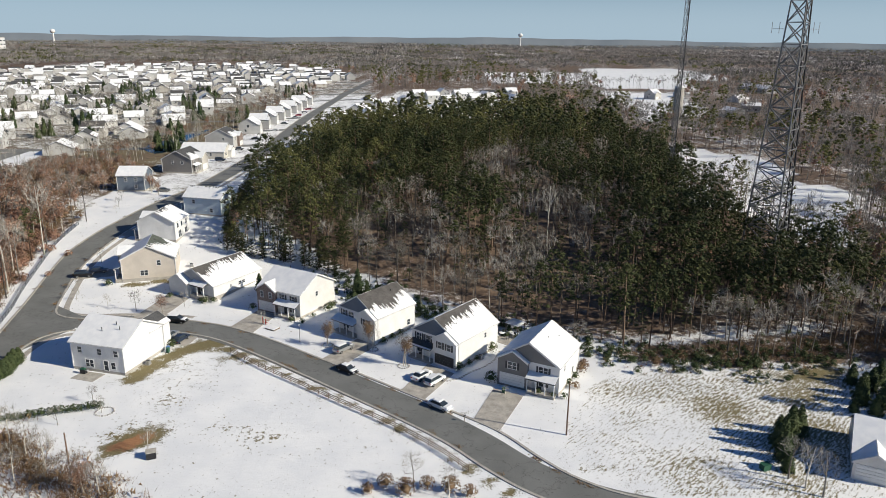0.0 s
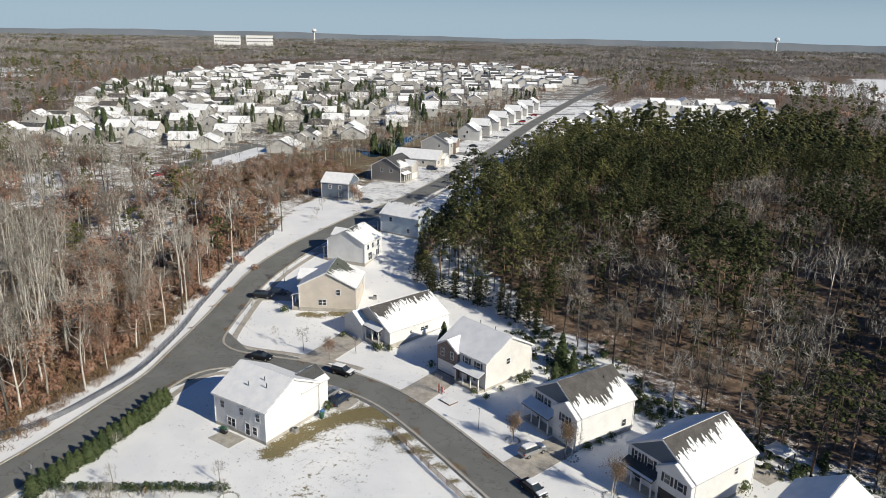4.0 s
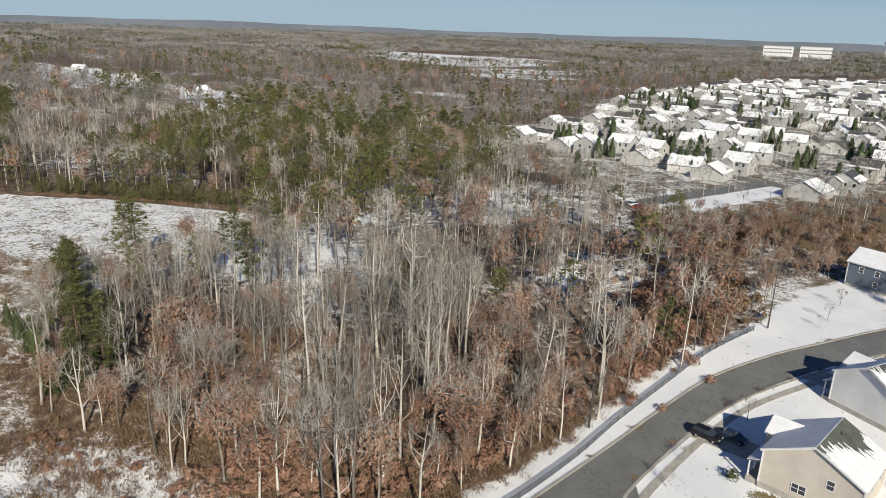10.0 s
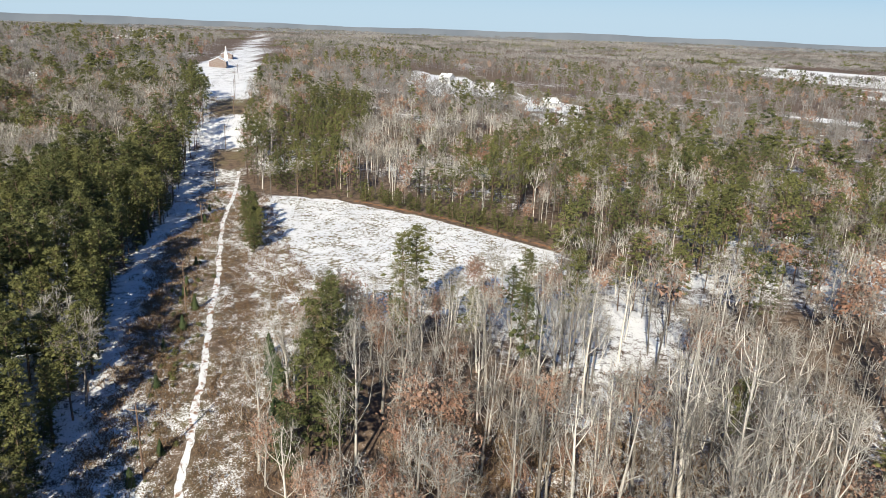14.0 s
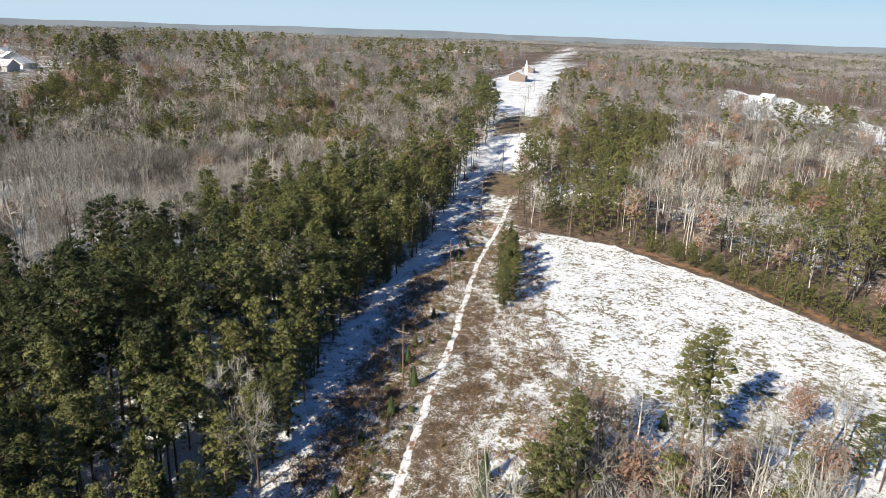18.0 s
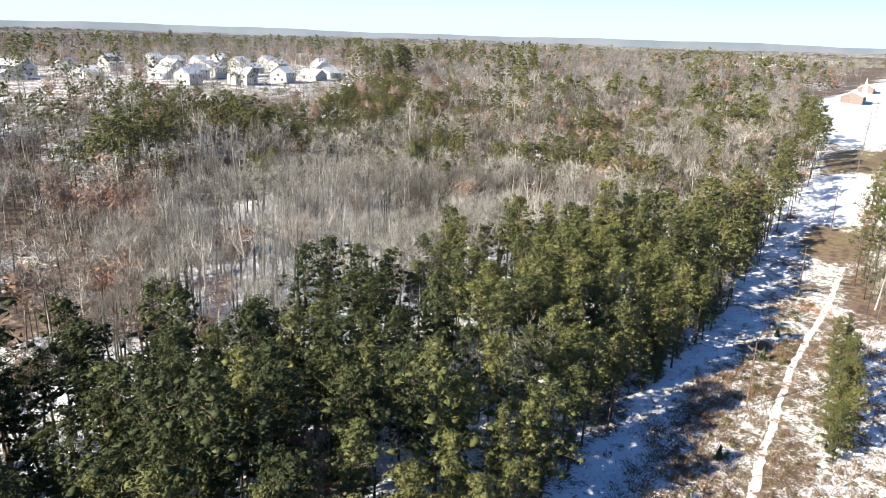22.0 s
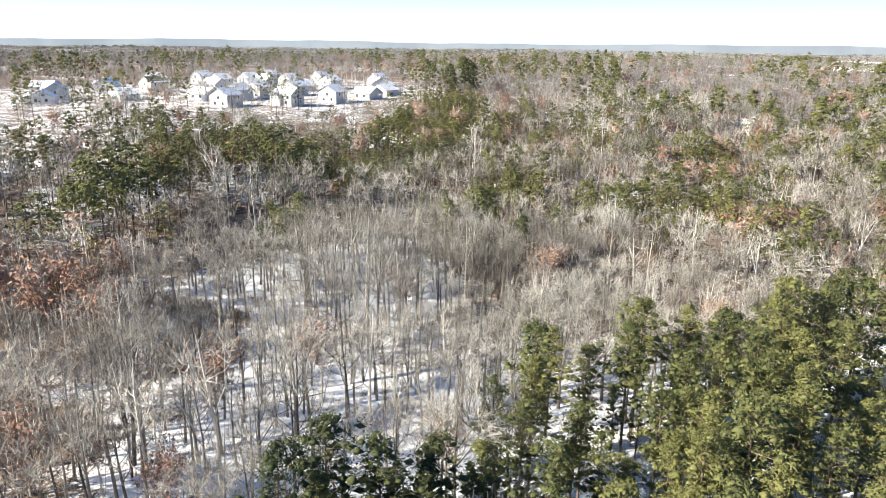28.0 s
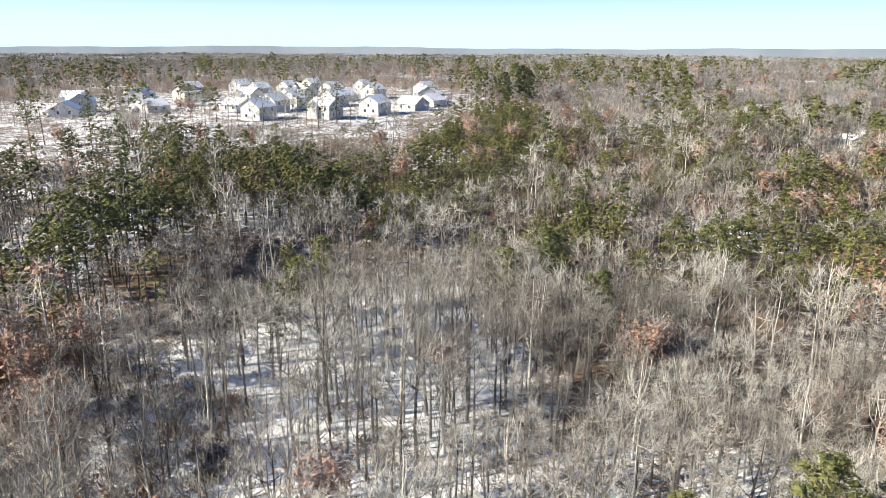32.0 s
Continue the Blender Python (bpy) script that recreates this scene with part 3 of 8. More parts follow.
def rod(bm, p, q, r0, r1=None, n=6):
    """A tapered round bar from p to q."""
    p, q = Vector(p), Vector(q)
    d = q - p
    turn = d.to_track_quat("Z", "Y").to_matrix().to_4x4()
    bmesh.ops.create_cone(bm, cap_ends=True, segments=n, radius1=r0, radius2=r0 if r1 is None else r1, depth=d.length, matrix=Matrix.Translation((p + q) / 2) @ turn)


def made(fill, *args):
    bm = bmesh.new()
    fill(bm, *args)
    return bm


def mesh_of(name, fill, materials):
    me = bpy.data.meshes.new(name)
    bm = made(fill)
    bm.to_mesh(me)
    bm.free()
    for k in materials:
        me.materials.append(k)
    return me


def strip(bm, left, right, z0, lift, mat=0):
    """A band on the ground between two lines, with a skirt."""
    rows = []
    for (ax, ay), (bx, by) in zip(left, right):
        ha, hb = float(land(ax, ay)) + lift, float(land(bx, by)) + lift
        rows.append([bm.verts.new(c) for c in ((ax, ay, ha - z0), (ax, ay, ha), (bx, by, hb), (bx, by, hb - z0))])
    for a, b in zip(rows, rows[1:]):
        for i in range(3):
            q = bm.faces.new((a[i], a[i + 1], b[i + 1], b[i]))
            q.material_index = mat
    bm.faces.new(rows[0][::-1])
    bm.faces.new(rows[-1])
    bmesh.ops.recalc_face_normals(bm, faces=bm.faces[:])


def slab(bm, corners, lift=0.03, depth=0.15, n=8):
    """A four-cornered paving that follows the ground."""
    a, b, c, d = [Vector(p) for p in corners]
    strip(bm, [tuple(a.lerp(d, i / n)) for i in range(n + 1)], [tuple(b.lerp(c, i / n)) for i in range(n + 1)], depth, lift)

# ---- roads ----


def make_roads():
    tagged(part("road", made(strip, beside(ROAD_A, 3.9), beside(ROAD_A, -3.9), 0.2, 0.035), ASPHALT), "worn grey asphalt road along the housing estate", "road", kind="structure")
    tagged(part("road", made(strip, beside(ROAD_B, 4.8), beside(ROAD_B, -2.4), 0.2, 0.042), ASPHALT), "worn grey asphalt side street curving past houses", "road", kind="structure")
    bm = bmesh.new()
    strip(bm, [(-93, 133), (-95, 146), (-99, 160), (-93.2, 165)], [(-85.4, 133), (-80, 144.5), (-80, 150.5), (-90.5, 158)], 0.2, 0.048)
    tagged(part("road", bm, ASPHALT), "asphalt at the street junction", "road", kind="structure")
    for line, side in ((KERB_A, 1), (KERB_S, -1), (KERB_N, -1)):
        bm = made(strip, beside(line, 0.0), beside(line, side * 0.45), 0.3, 0.15)
        tagged(part("kerb", bm, CONCRETE), "pale concrete kerb", "kerb", kind="structure")
    for line in (KERB_S[164:202], KERB_N[159:265]):
        bm = made(strip, beside(line, -1.7), beside(line, -3.0), 0.15, 0.05)
        tagged(part("pavement", bm, DRIVE), "tan concrete pavement beside the street", "pavement", kind="structure")


make_roads()

# ---- houses ----


def ring(bm, w, h, t, y0, y1):
    """A closed frame of width t round an opening of w by h."""
    inner = ((-w / 2, 0), (w / 2, 0), (w / 2, h), (-w / 2, h))
    outer = ((-w / 2 - t, -t), (w / 2 + t, -t), (w / 2 + t, h + t), (-w / 2 - t, h + t))
    v = [[bm.verts.new((x, y, z)) for x, z in loop] for loop, y in ((inner, y0), (outer, y0), (outer, y1), (inner, y1))]
    for a, b in zip(v, v[1:] + v[:1]):
        for i in range(4):
            bm.faces.new((a[i], a[(i + 1) % 4], b[(i + 1) % 4], b[i]))
    bmesh.ops.recalc_face_normals(bm, faces=bm.faces[:])


def window_mesh(w, h, double=False):
    """A white frame with a rail and bars; the panes are another mesh."""
    key = ("window", w, h, double)
    if key not in STORE:
        bm, pm = bmesh.new(), bmesh.new()
        ring(bm, w, h, 0.10, -0.07, 0.02)
        box(pm, (-w / 2, -0.02, 0), (w / 2, 0.0, h))
        out = []
        for b, n, k in ((bm, "window_frame", TRIM), (pm, "pane", GLASS)):
            me = bpy.data.meshes.new(n)
            b.to_mesh(me)
            b.free()
            me.materials.append(k)
            out.append(me)
        STORE[key] = out
    return STORE[key]


STORE = {}


def box_mesh(name, lo, hi, material):
    key = (name, lo, hi, material.name)
    if key not in STORE:
        STORE[key] = mesh_of(name, lambda bm: box(bm, lo, hi), [material])
    return STORE[key]


def add_window(parent, x, y, z, w, h, turn=0, double=False, shutters=False):
    f, p = window_mesh(w, h, double)
    win = again("window", f, parent, pose(x, y, z, 0, 0, turn))
    again("pane", p, win)
    again("sash_bar", box_mesh("sash_bar", (-w / 2, -0.05, h / 2 - 0.03), (w / 2, 0.01, h / 2 + 0.03), TRIM), win)
    if double:
        again("mullion", box_mesh("mullion", (-0.06, -0.06, 0), (0.06, 0.012, h), TRIM), win)
    if shutters:
        for s in (-1, 1):
            again("shutter", box_mesh("shutter", (-0.2, -0.05, -0.05), (0.2, 0.0, h + 0.05), DARK), win, pose(s * (w / 2 + 0.31), 0, 0))


def garage_mesh(w, h, material):
    key = ("garage", w, h, material.name)
    if key not in STORE:
        def fill(bm):
            n = 4
            for i in range(n):
                box(bm, (-w / 2, -0.05, i * h / n + 0.02), (w / 2, 0.0, (i + 1) * h / n - 0.02))
                for j in range(4):
                    x = -w / 2 + w * (j + 0.5) / 4
                    box(bm, (x - w * 0.1, -0.065, i * h / n + 0.1), (x + w * 0.1, -0.05, (i + 1) * h / n - 0.1))
        STORE[key] = mesh_of("garage_door", fill, [material])
    return STORE[key]


def gable_walls(bm, w, d, eave, rise, ridge, z0=-0.6):
    """A body of w by d metres with two gables, its ridge along x or y."""
    if ridge == "y":
        prism(bm, [(0, z0), (w, z0), (w, eave), (w / 2, eave + rise), (0, eave)], 0, d)
    else:
        prism(bm, [(0, z0), (d, z0), (d, eave), (d / 2, eave + rise), (0, eave)], -w, 0, m=pose(0, 0, 0, 0, 0, 90))


def roof_slopes(w, d, eave, rise, ridge, over=0.4):
    """The two slopes of a gable roof as (pose of the slope's upper left corner, length along the ridge, length down)."""
    span, run = (w, d) if ridge == "y" else (d, w)
    a = math.atan2(rise, span / 2)
    down = math.hypot(span / 2, rise) + over
    out = []
    for s in (0, 1):
        if ridge == "y":
            m = pose(w / 2, -over if s else d + over, eave + rise, 0, 0, 0 if s else 180)
        else:
            m = pose(-over if s == 0 else w + over, d / 2, eave + rise, 0, 0, -90 if s == 0 else 90)
        out.append((m @ pose(0, 0, 0.12, 0, math.degrees(a), 0), run + 2 * over, down))
    return out


def add_roof(parent, w, d, eave, rise, ridge, shingle, snow=(1, 1), rnd=None, over=0.4):
    """Two shingled slopes with white edges, and the snow that lies on each: 1 whole, below 1 thawed in strips down from the ridge."""
    rnd = rnd or random.Random(1)
    bm, tm, sm = bmesh.new(), bmesh.new(), bmesh.new()
    for (m, run, down), cover in zip(roof_slopes(w, d, eave, rise, ridge, over), snow):
        box(bm, (0, 0, -0.12), (down, run, 0.0), m)
        box(tm, (down, 0, -0.2), (down + 0.03, run, 0.02), m)
        for y in (-0.03, run):
            box(tm, (0, y, -0.22), (down, y + 0.03, 0.02), m)
        first, last = cover if isinstance(cover, tuple) else (1 - cover, 1 - cover)     # thawed share at the slope's two ends
        cover = 1 - max(first, last)
        if cover >= 1:
            box(sm, (0.03, 0.06, 0.003), (down - 0.05, run - 0.06, 0.07), m)
        elif min(first, last) < 0.97:
            y, drift = 0.05, 0.0
            while y < run - 0.1:
                k = min(0.13 + 0.10 * rnd.random(), run - 0.05 - y)
                drift = drift * 0.9 + (rnd.random() - 0.5) * 0.07
                t = y / run
                thaw = (first * (1 - t) + last * t) * (1 + 0.25 * math.sin(t * 9 + first * 20)) + drift
                s0 = min(max(thaw + rnd.choice((-0.11, -0.05, 0.0, 0.06, 0.13)), 0.01), 0.97) * down
                box(sm, (s0, y, 0.003), (down - 0.04, y + k + 0.002, 0.05), m)
                y += k
    bmesh.ops.remove_doubles(sm, verts=sm.verts, dist=0.004)
    roof = part("roof", bm, shingle, parent)
    part("roof_trim", tm, TRIM, roof)
    if sm.verts:
        part("roof_snow", sm, SNOW, roof, "melting snow on the shingles")
    else:
        sm.free()
    return roof


def add_pipes(parent, spots):
    for x, y, z in spots:
        bm = bmesh.new()
        rod(bm, (x, y, z - 0.4), (x, y, z + 0.35), 0.07, n=8)
        part("vent_pipe", bm, BLACKMETAL, parent)


def house(label, x, y, yaw, w, d, walls, shingle, storeys=2, ridge="y", rise=3.1, snow=(1, 1), wing=None, porch=None, windows=(), garage=None, side_gable=None, pipes=(), front=None, seed=1):
    """A dwelling. Its front left corner stands at x, y; the front runs along its own x, the house goes back along its y.
    wing: (x0, width, depth forward, snow); porch: (x0, width, depth); garage: (x middle, y, width, paint); windows: (side, along, z, w, h, double, shutters)."""
    rnd = random.Random(seed)
    eave = 5.4 if storeys == 2 else 2.9
    c, s = math.cos(radians(yaw)), math.sin(radians(yaw))
    zs = [float(land(x + c * a - s * b, y + s * a + c * b)) for a in (0, w) for b in (0, d)]
    base = empty("house", pose(x, y, max(min(zs) + 0.35, sum(zs) / 4), 0, 0, yaw), label=label, category="house")
    body = part("wall", made(gable_walls, w, d, eave, rise, ridge, -2.2), [walls], base)
    part("foundation", made(box, (-0.03, -0.03, -2.4), (w + 0.03, d + 0.03, 0.18)), CONCRETE, base)
    for a in (0, w):
        for b in (0, d):
            again("corner_trim", box_mesh("corner_trim", (-0.09, -0.09, 0.18), (0.09, 0.09, eave - 0.05), TRIM), base, pose(a, b, 0))
    roof = add_roof(base, w, d, eave, rise, ridge, shingle, snow, rnd)
    add_pipes(roof, pipes)
    if front is not None and ridge == "y":
        bm = bmesh.new()
        prism(bm, [(0.1, eave - 0.1), (w - 0.1, eave - 0.1), (w / 2, eave + rise - 0.12)], -0.05, 0.0)
        part("gable_face", bm, front, base)
    if wing:
        x0, ww, out, wsnow = wing[:4]
        wwall = wing[4] if len(wing) > 4 else walls
        weave = wing[5] if len(wing) > 5 else eave - 0.25
        wr = ww * 0.5 * 0.62
        bm = bmesh.new()
        prism(bm, [(x0, -2.2), (x0 + ww, -2.2), (x0 + ww, weave), (x0 + ww / 2, weave + wr), (x0, weave)], -out, 0.3)
        part("wall", bm, wwall, base)
        holder = empty("wing_roof", pose(x0, -out, 0))
        holder.parent = base
        back = out + (d * 0.32 if ridge == "x" else 1.6)
        bm, tm, sm = bmesh.new(), bmesh.new(), bmesh.new()
        for (m, run, down), cover in zip(roof_slopes(ww, back, weave, wr, "y", 0.3), wsnow):
            box(bm, (0, 0, -0.12), (down, run, 0.0), m)
            box(tm, (down, 0, -0.2), (down + 0.03, run, 0.02), m)
            for yy in (-0.03, run):
                box(tm, (0, yy, -0.22), (down, yy + 0.03, 0.02), m)
            if cover > 0:
                box(sm, (0.03 + (1 - cover) * down, 0.05, 0.003), (down - 0.05, run - 0.05, 0.06), m)
        bpy.data.objects.remove(holder)
        for b, nm, k in ((bm, "wing_roof", shingle), (tm, "wing_trim", TRIM), (sm, "wing_snow", SNOW)):
            if b.verts:
                bmesh.ops.translate(b, vec=(x0, -out, 0), verts=b.verts)
                part(nm, b, k, base)
            else:
                b.free()
    if porch:
        x0, pw, out, white = (*porch, True)[:4]
        pz = 2.75
        part("porch_floor", made(box, (x0, -out, -2.0), (x0 + pw, -0.02, 0.12)), CONCRETE, base)
        bm = bmesh.new()
        prism(bm, [(-out - 0.25, pz), (0.0, pz + 0.75), (0.0, pz + 0.62), (-out - 0.25, pz - 0.14)], -x0 - pw - 0.2, -x0 + 0.2, m=pose(0, 0, 0, 0, 0, 90))
        pr = part("porch_roof", bm, shingle, base)
        bm = bmesh.new()
        keep = 1.0 if white else 0.18
        prism(bm, [(-out - 0.2, pz + 0.02), (-out - 0.2 + (out + 0.2) * keep, pz + 0.02 + 0.745 * keep), (-out - 0.2 + (out + 0.2) * keep, pz + 0.085 + 0.745 * keep), (-out - 0.2, pz + 0.085)], -x0 - pw - 0.15, -x0 + 0.15, m=pose(0, 0, 0, 0, 0, 90))
        part("porch_snow", bm, SNOW, pr)
        n = max(2, round(pw / 2.0) + 1)
        for i in range(n):
            px = x0 + 0.15 + (pw - 0.3) * i / (n - 1)
            again("porch_post", box_mesh("porch_post", (-0.09, -0.09, 0.0), (0.09, 0.09, 2.6), TRIM), base, pose(px, -out + 0.15, 0.1))
        door = again("front_door", box_mesh("front_door", (-0.48, -0.06, 0), (0.48, 0.0, 2.1), DARK), base, pose(x0 + pw * 0.35, -0.0, 0.15))
        bm = bmesh.new()
        bmesh.ops.create_icosphere(bm, subdivisions=1, radius=0.05, matrix=Matrix.Translation((0.38, -0.1, 1.0)))
        part("door_knob", bm, STEEL, door)
    if garage:
        gx, gy, gw, paint = garage
        gd = again("garage_door", garage_mesh(gw, 2.15, paint), base, pose(gx, gy - 0.01, 0.05))
        bm = bmesh.new()
        for lo, hi in (((-gw / 2 - 0.12, -0.06, 0), (-gw / 2, 0.0, 2.3)), ((gw / 2, -0.06, 0), (gw / 2 + 0.12, 0.0, 2.3)), ((-gw / 2, -0.06, 2.17), (gw / 2, 0.0, 2.3))):
            box(bm, lo, hi)
        part("garage_trim", bm, TRIM, gd)
    for side, along, z, ww, hh, dbl, shut in windows:
        px, py, turn = {"f": (along, -0.0, 0), "b": (along, d, 180), "l": (0.0, along, -90), "r": (w, along, 90)}.get(side, (along, 0, 0))
        if side == "w":
            px, py, turn = along, -wing[2], 0
        add_window(base, px, py, z, ww, hh, turn, dbl, shut)
    return base


def make_homes():
    dn = 0.0
    # four along the side street, their gables to the street
    house("two-storey grey and white house, snow on its roof, dark shutters", 11.3, 121.2, -28, 11.7, 11.6, SIDING["white"], SHINGLE["charcoal"], ridge="y", rise=3.6, snow=(1, 1), front=SIDING["grey"],
          wing=(0.0, 5.9, 0.7, (1, 1), SIDING["grey"]), porch=(6.1, 5.4, 1.7), garage=(2.95, -0.7, 4.7, GARAGE),
          windows=[("w", 2.9, 3.4, 1.7, 1.3, True, True), ("f", 8.7, 3.4, 1.7, 1.3, True, True), ("f", 8.9, 0.9, 1.8, 1.4, True, False), ("r", 3, 3.5, 0.6, 1.0, False, False), ("r", 8, 1.1, 0.8, 1.2, False, False)], pipes=[(7.4, 5.5, 8.2), (8.5, 8.6, 7.5)], seed=8)
    # its dark garage panel stands in for the shade of an open carport
    house("two-storey white house with slate gable, roof half thawed", -5.3, 133.3, -38, 11.6, 13.4, SIDING["white"], SHINGLE["brown"], ridge="y", rise=3.6, snow=(1, (0.42, 0.16)), front=SIDING["slate"],
          wing=(6.0, 5.6, 0.9, (1, 1), SIDING["white"]), porch=(0.2, 5.6, 1.7, False), garage=(8.8, -0.9, 4.7, DARK),
          windows=[("f", 1.7, 3.4, 1.2, 1.4, True, True), ("f", 4.0, 3.4, 1.0, 1.4, False, True), ("w", 7.7, 3.4, 0.9, 1.3, False, True), ("w", 9.9, 3.4, 0.9, 1.3, False, True), ("f", 2.0, 0.8, 1.6, 1.5, True, False), ("r", 9, 3.5, 0.7, 1.0, False, False)], pipes=[(7.5, 8.5, 8.0), (8.6, 3.2, 7.4)], seed=7)
    house("two-storey white-sided house with slate gable and half-thawed roof", -21.8, 145.4, -39, 11.6, 11.6, SIDING["white"], SHINGLE["brown"], ridge="y", rise=3.6, snow=(0.9, (0.80, 0.50)), front=SIDING["slate"],
          wing=(6.2, 5.4, 1.0, (1, 1), SIDING["white"]), porch=(-0.4, 6.4, 1.9), garage=(8.9, -1.0, 4.6, GARAGE),
          windows=[("f", 1.5, 3.4, 0.9, 1.4, False, True), ("f", 3.6, 3.4, 1.6, 1.4, True, False), ("w", 8.9, 3.4, 1.6, 1.3, True, True), ("f", 2.0, 0.8, 1.6, 1.5, True, False), ("r", 9.6, 1.0, 0.9, 1.2, False, False)], pipes=[(7.4, 8.5, 8.2)], seed=6)
    house("two-storey white house with brown brick garage wing, snow on its roof", -42.4, 157.2, -29, 12.3, 12.6, SIDING["cream"], SHINGLE["charcoal"], ridge="x", rise=3.3, snow=(1, 1),
          wing=(0.0, 5.6, 0.6, (0.4, 1), BRICK), porch=(5.9, 6.2, 1.7), garage=(2.8, -0.6, 4.6, GARAGE),
          windows=[("w", 1.5, 3.3, 0.8, 1.4, False, False), ("w", 4.1, 3.3, 0.8, 1.4, False, False), ("f", 7.4, 3.3, 1.0, 1.4, False, True), ("f", 10.4, 3.3, 1.0, 1.4, False, True), ("f", 10.0, 0.8, 1.7, 1.4, True, False), ("r", 6.0, 3.4, 0.8, 1.1, False, False)], pipes=[(3.5, 7.5, 8.6), (8, 6.8, 8.9)], seed=5)
    house("single-storey white ranch house with shed-like gable, roof streaked with snow", -66.3, 168.6, -30, 13.6, 16.0, SIDING["white"], SHINGLE["brown"], storeys=1, ridge="y", rise=3.4, snow=(1, (0.34, 0.08)), front=SIDING["stone"],
          wing=(0.0, 6.4, 1.8, (1, 1), SIDING["white"], 2.7), porch=(7.0, 4.8, 1.6), garage=(3.2, -1.8, 4.8, GARAGE),
          windows=[("f", 9.8, 0.9, 1.4, 1.3, True, False), ("r", 5.5, 1.2, 0.5, 0.6, False, False), ("r", 8.6, 1.0, 0.9, 0.8, False, False), ("r", 9.8, 1.0, 0.9, 0.8, False, False)], pipes=[(8.6, 8.4, 5.6), (9.7, 5.5, 5.2)], seed=4)
    # beside the main road
    house("two-storey tan house with green-grey roof, partly thawed", -83.6, 182.7, -76, 10.8, 13.0, SIDING["tan"], SHINGLE["green"], ridge="x", rise=3.3, snow=(1, (0.10, 0.62)),
          wing=(0.2, 5.2, 1.6, (1, 1)), porch=(5.6, 5.0, 1.8), garage=(2.8, -1.6, 4.6, GARAGE),
          windows=[("r", 5.3, 0.9, 1.8, 1.3, True, False), ("r", 9.0, 3.4, 0.9, 1.3, False, False), ("f", 7.6, 3.4, 1.6, 1.3, True, False), ("b", 3, 3.4, 1.0, 1.3, False, False), ("b", 7, 3.4, 1.0, 1.3, False, False)], pipes=[(4.0, 7.5, 8.5)], seed=3)
    house("two-storey white house with black shutters, snow-covered roof", -86.4, 208.2, -95, 9.4, 11.0, SIDING["white"], SHINGLE["charcoal"], ridge="x", rise=2.9, snow=(1, (0.10, 0.03)),
          wing=(0.0, 4.8, 1.5, (1, 1)), porch=(5.0, 4.2, 1.5), garage=(2.4, -1.5, 4.2, GARAGE),
          windows=[("b", 2, 3.4, 1.0, 1.3, False, False), ("b", 5, 3.4, 1.0, 1.3, False, False), ("b", 7.5, 3.4, 1.0, 1.3, False, False), ("b", 2.4, 0.8, 1.6, 1.5, True, False), ("b", 6.5, 0.4, 1.8, 2.0, True, False), ("f", 7, 3.4, 1.4, 1.3, True, False)], seed=2)
    house("two-storey pale blue house under a snow-dusted roof", -79.5, 230.4, -104, 9.0, 13.0, SIDING["ice"], SHINGLE["charcoal"], ridge="y", rise=2.7, snow=((0.02, 0.06), (0.06, 0.02)),
          porch=(4.6, 4.2, 1.5), garage=(2.3, 0.0, 4.2, GARAGE), windows=[("r", 3.5, 3.4, 0.9, 1.2, False, False), ("r", 9.6, 0.9, 0.9, 1.2, False, False), ("b", 2.2, 3.4, 0.9, 1.2, False, False), ("b", 6.5, 3.4, 0.9, 1.2, False, False), ("f", 4.5, 3.4, 1.4, 1.3, True, False)], seed=12)
    house("lone two-storey white house with a patio, snow on its roof", -56.3, 134.4, 165.5, 11.5, 12.3, SIDING["white"], SHINGLE["charcoal"], ridge="x", rise=3.2, snow=(1, 1),
          wing=(0.0, 5.6, 2.2, (0.35, 0.8), SIDING["white"]), porch=(6.0, 5.0, 1.6), garage=(2.8, -2.2, 4.6, GARAGE),
          windows=[("b", 1.6, 3.3, 0.9, 1.2, False, False), ("b", 5.2, 3.3, 0.9, 1.2, False, False), ("b", 9.6, 3.3, 0.9, 1.2, False, False), ("b", 2.4, 0.7, 0.9, 1.3, False, False), ("b", 4.0, 0.2, 0.9, 2.0, False, False), ("b", 7.7, 0.6, 1.7, 1.4, True, False), ("f", 8.5, 3.4, 1.4, 1.3, True, True)],
          pipes=[(4.2, 8.0, 8.2), (6.3, 9.6, 7.4), (2.8, 9.0, 7.8)], seed=11)
    house("two-storey dark blue house with a back deck, snow on its roof", -106.2, 251.6, 93, 9.0, 9.6, SIDING["slate"], SHINGLE["charcoal"], ridge="y", rise=2.6, snow=(1, 1),
          porch=(3.5, 5.0, 2.0), windows=[("l", 3.0, 3.4, 0.9, 1.2, False, False), ("l", 6.5, 3.4, 0.9, 1.2, False, False), ("l", 3.0, 0.8, 0.9, 1.2, False, False), ("f", 2.2, 3.4, 1.3, 1.3, True, False), ("f", 6.4, 3.4, 1.3, 1.3, True, False)], seed=13)
    house("two-storey grey gabled house, roof half thawed", -100.8, 286, 84, 13, 12.5, SIDING["grey"], SHINGLE["charcoal"], ridge="x", rise=3.4, snow=(0.3, 0.3),
          wing=(6.5, 6.0, 1.5, (1, 1), SIDING["beige"]), porch=(0.4, 5.5, 1.6), garage=(9.5, -1.5, 4.6, GARAGE), windows=[("l", 4, 3.4, 0.9, 1.2, False, False), ("l", 8, 3.4, 0.9, 1.2, False, False), ("f", 3, 3.4, 1.5, 1.3, True, False)], seed=14)
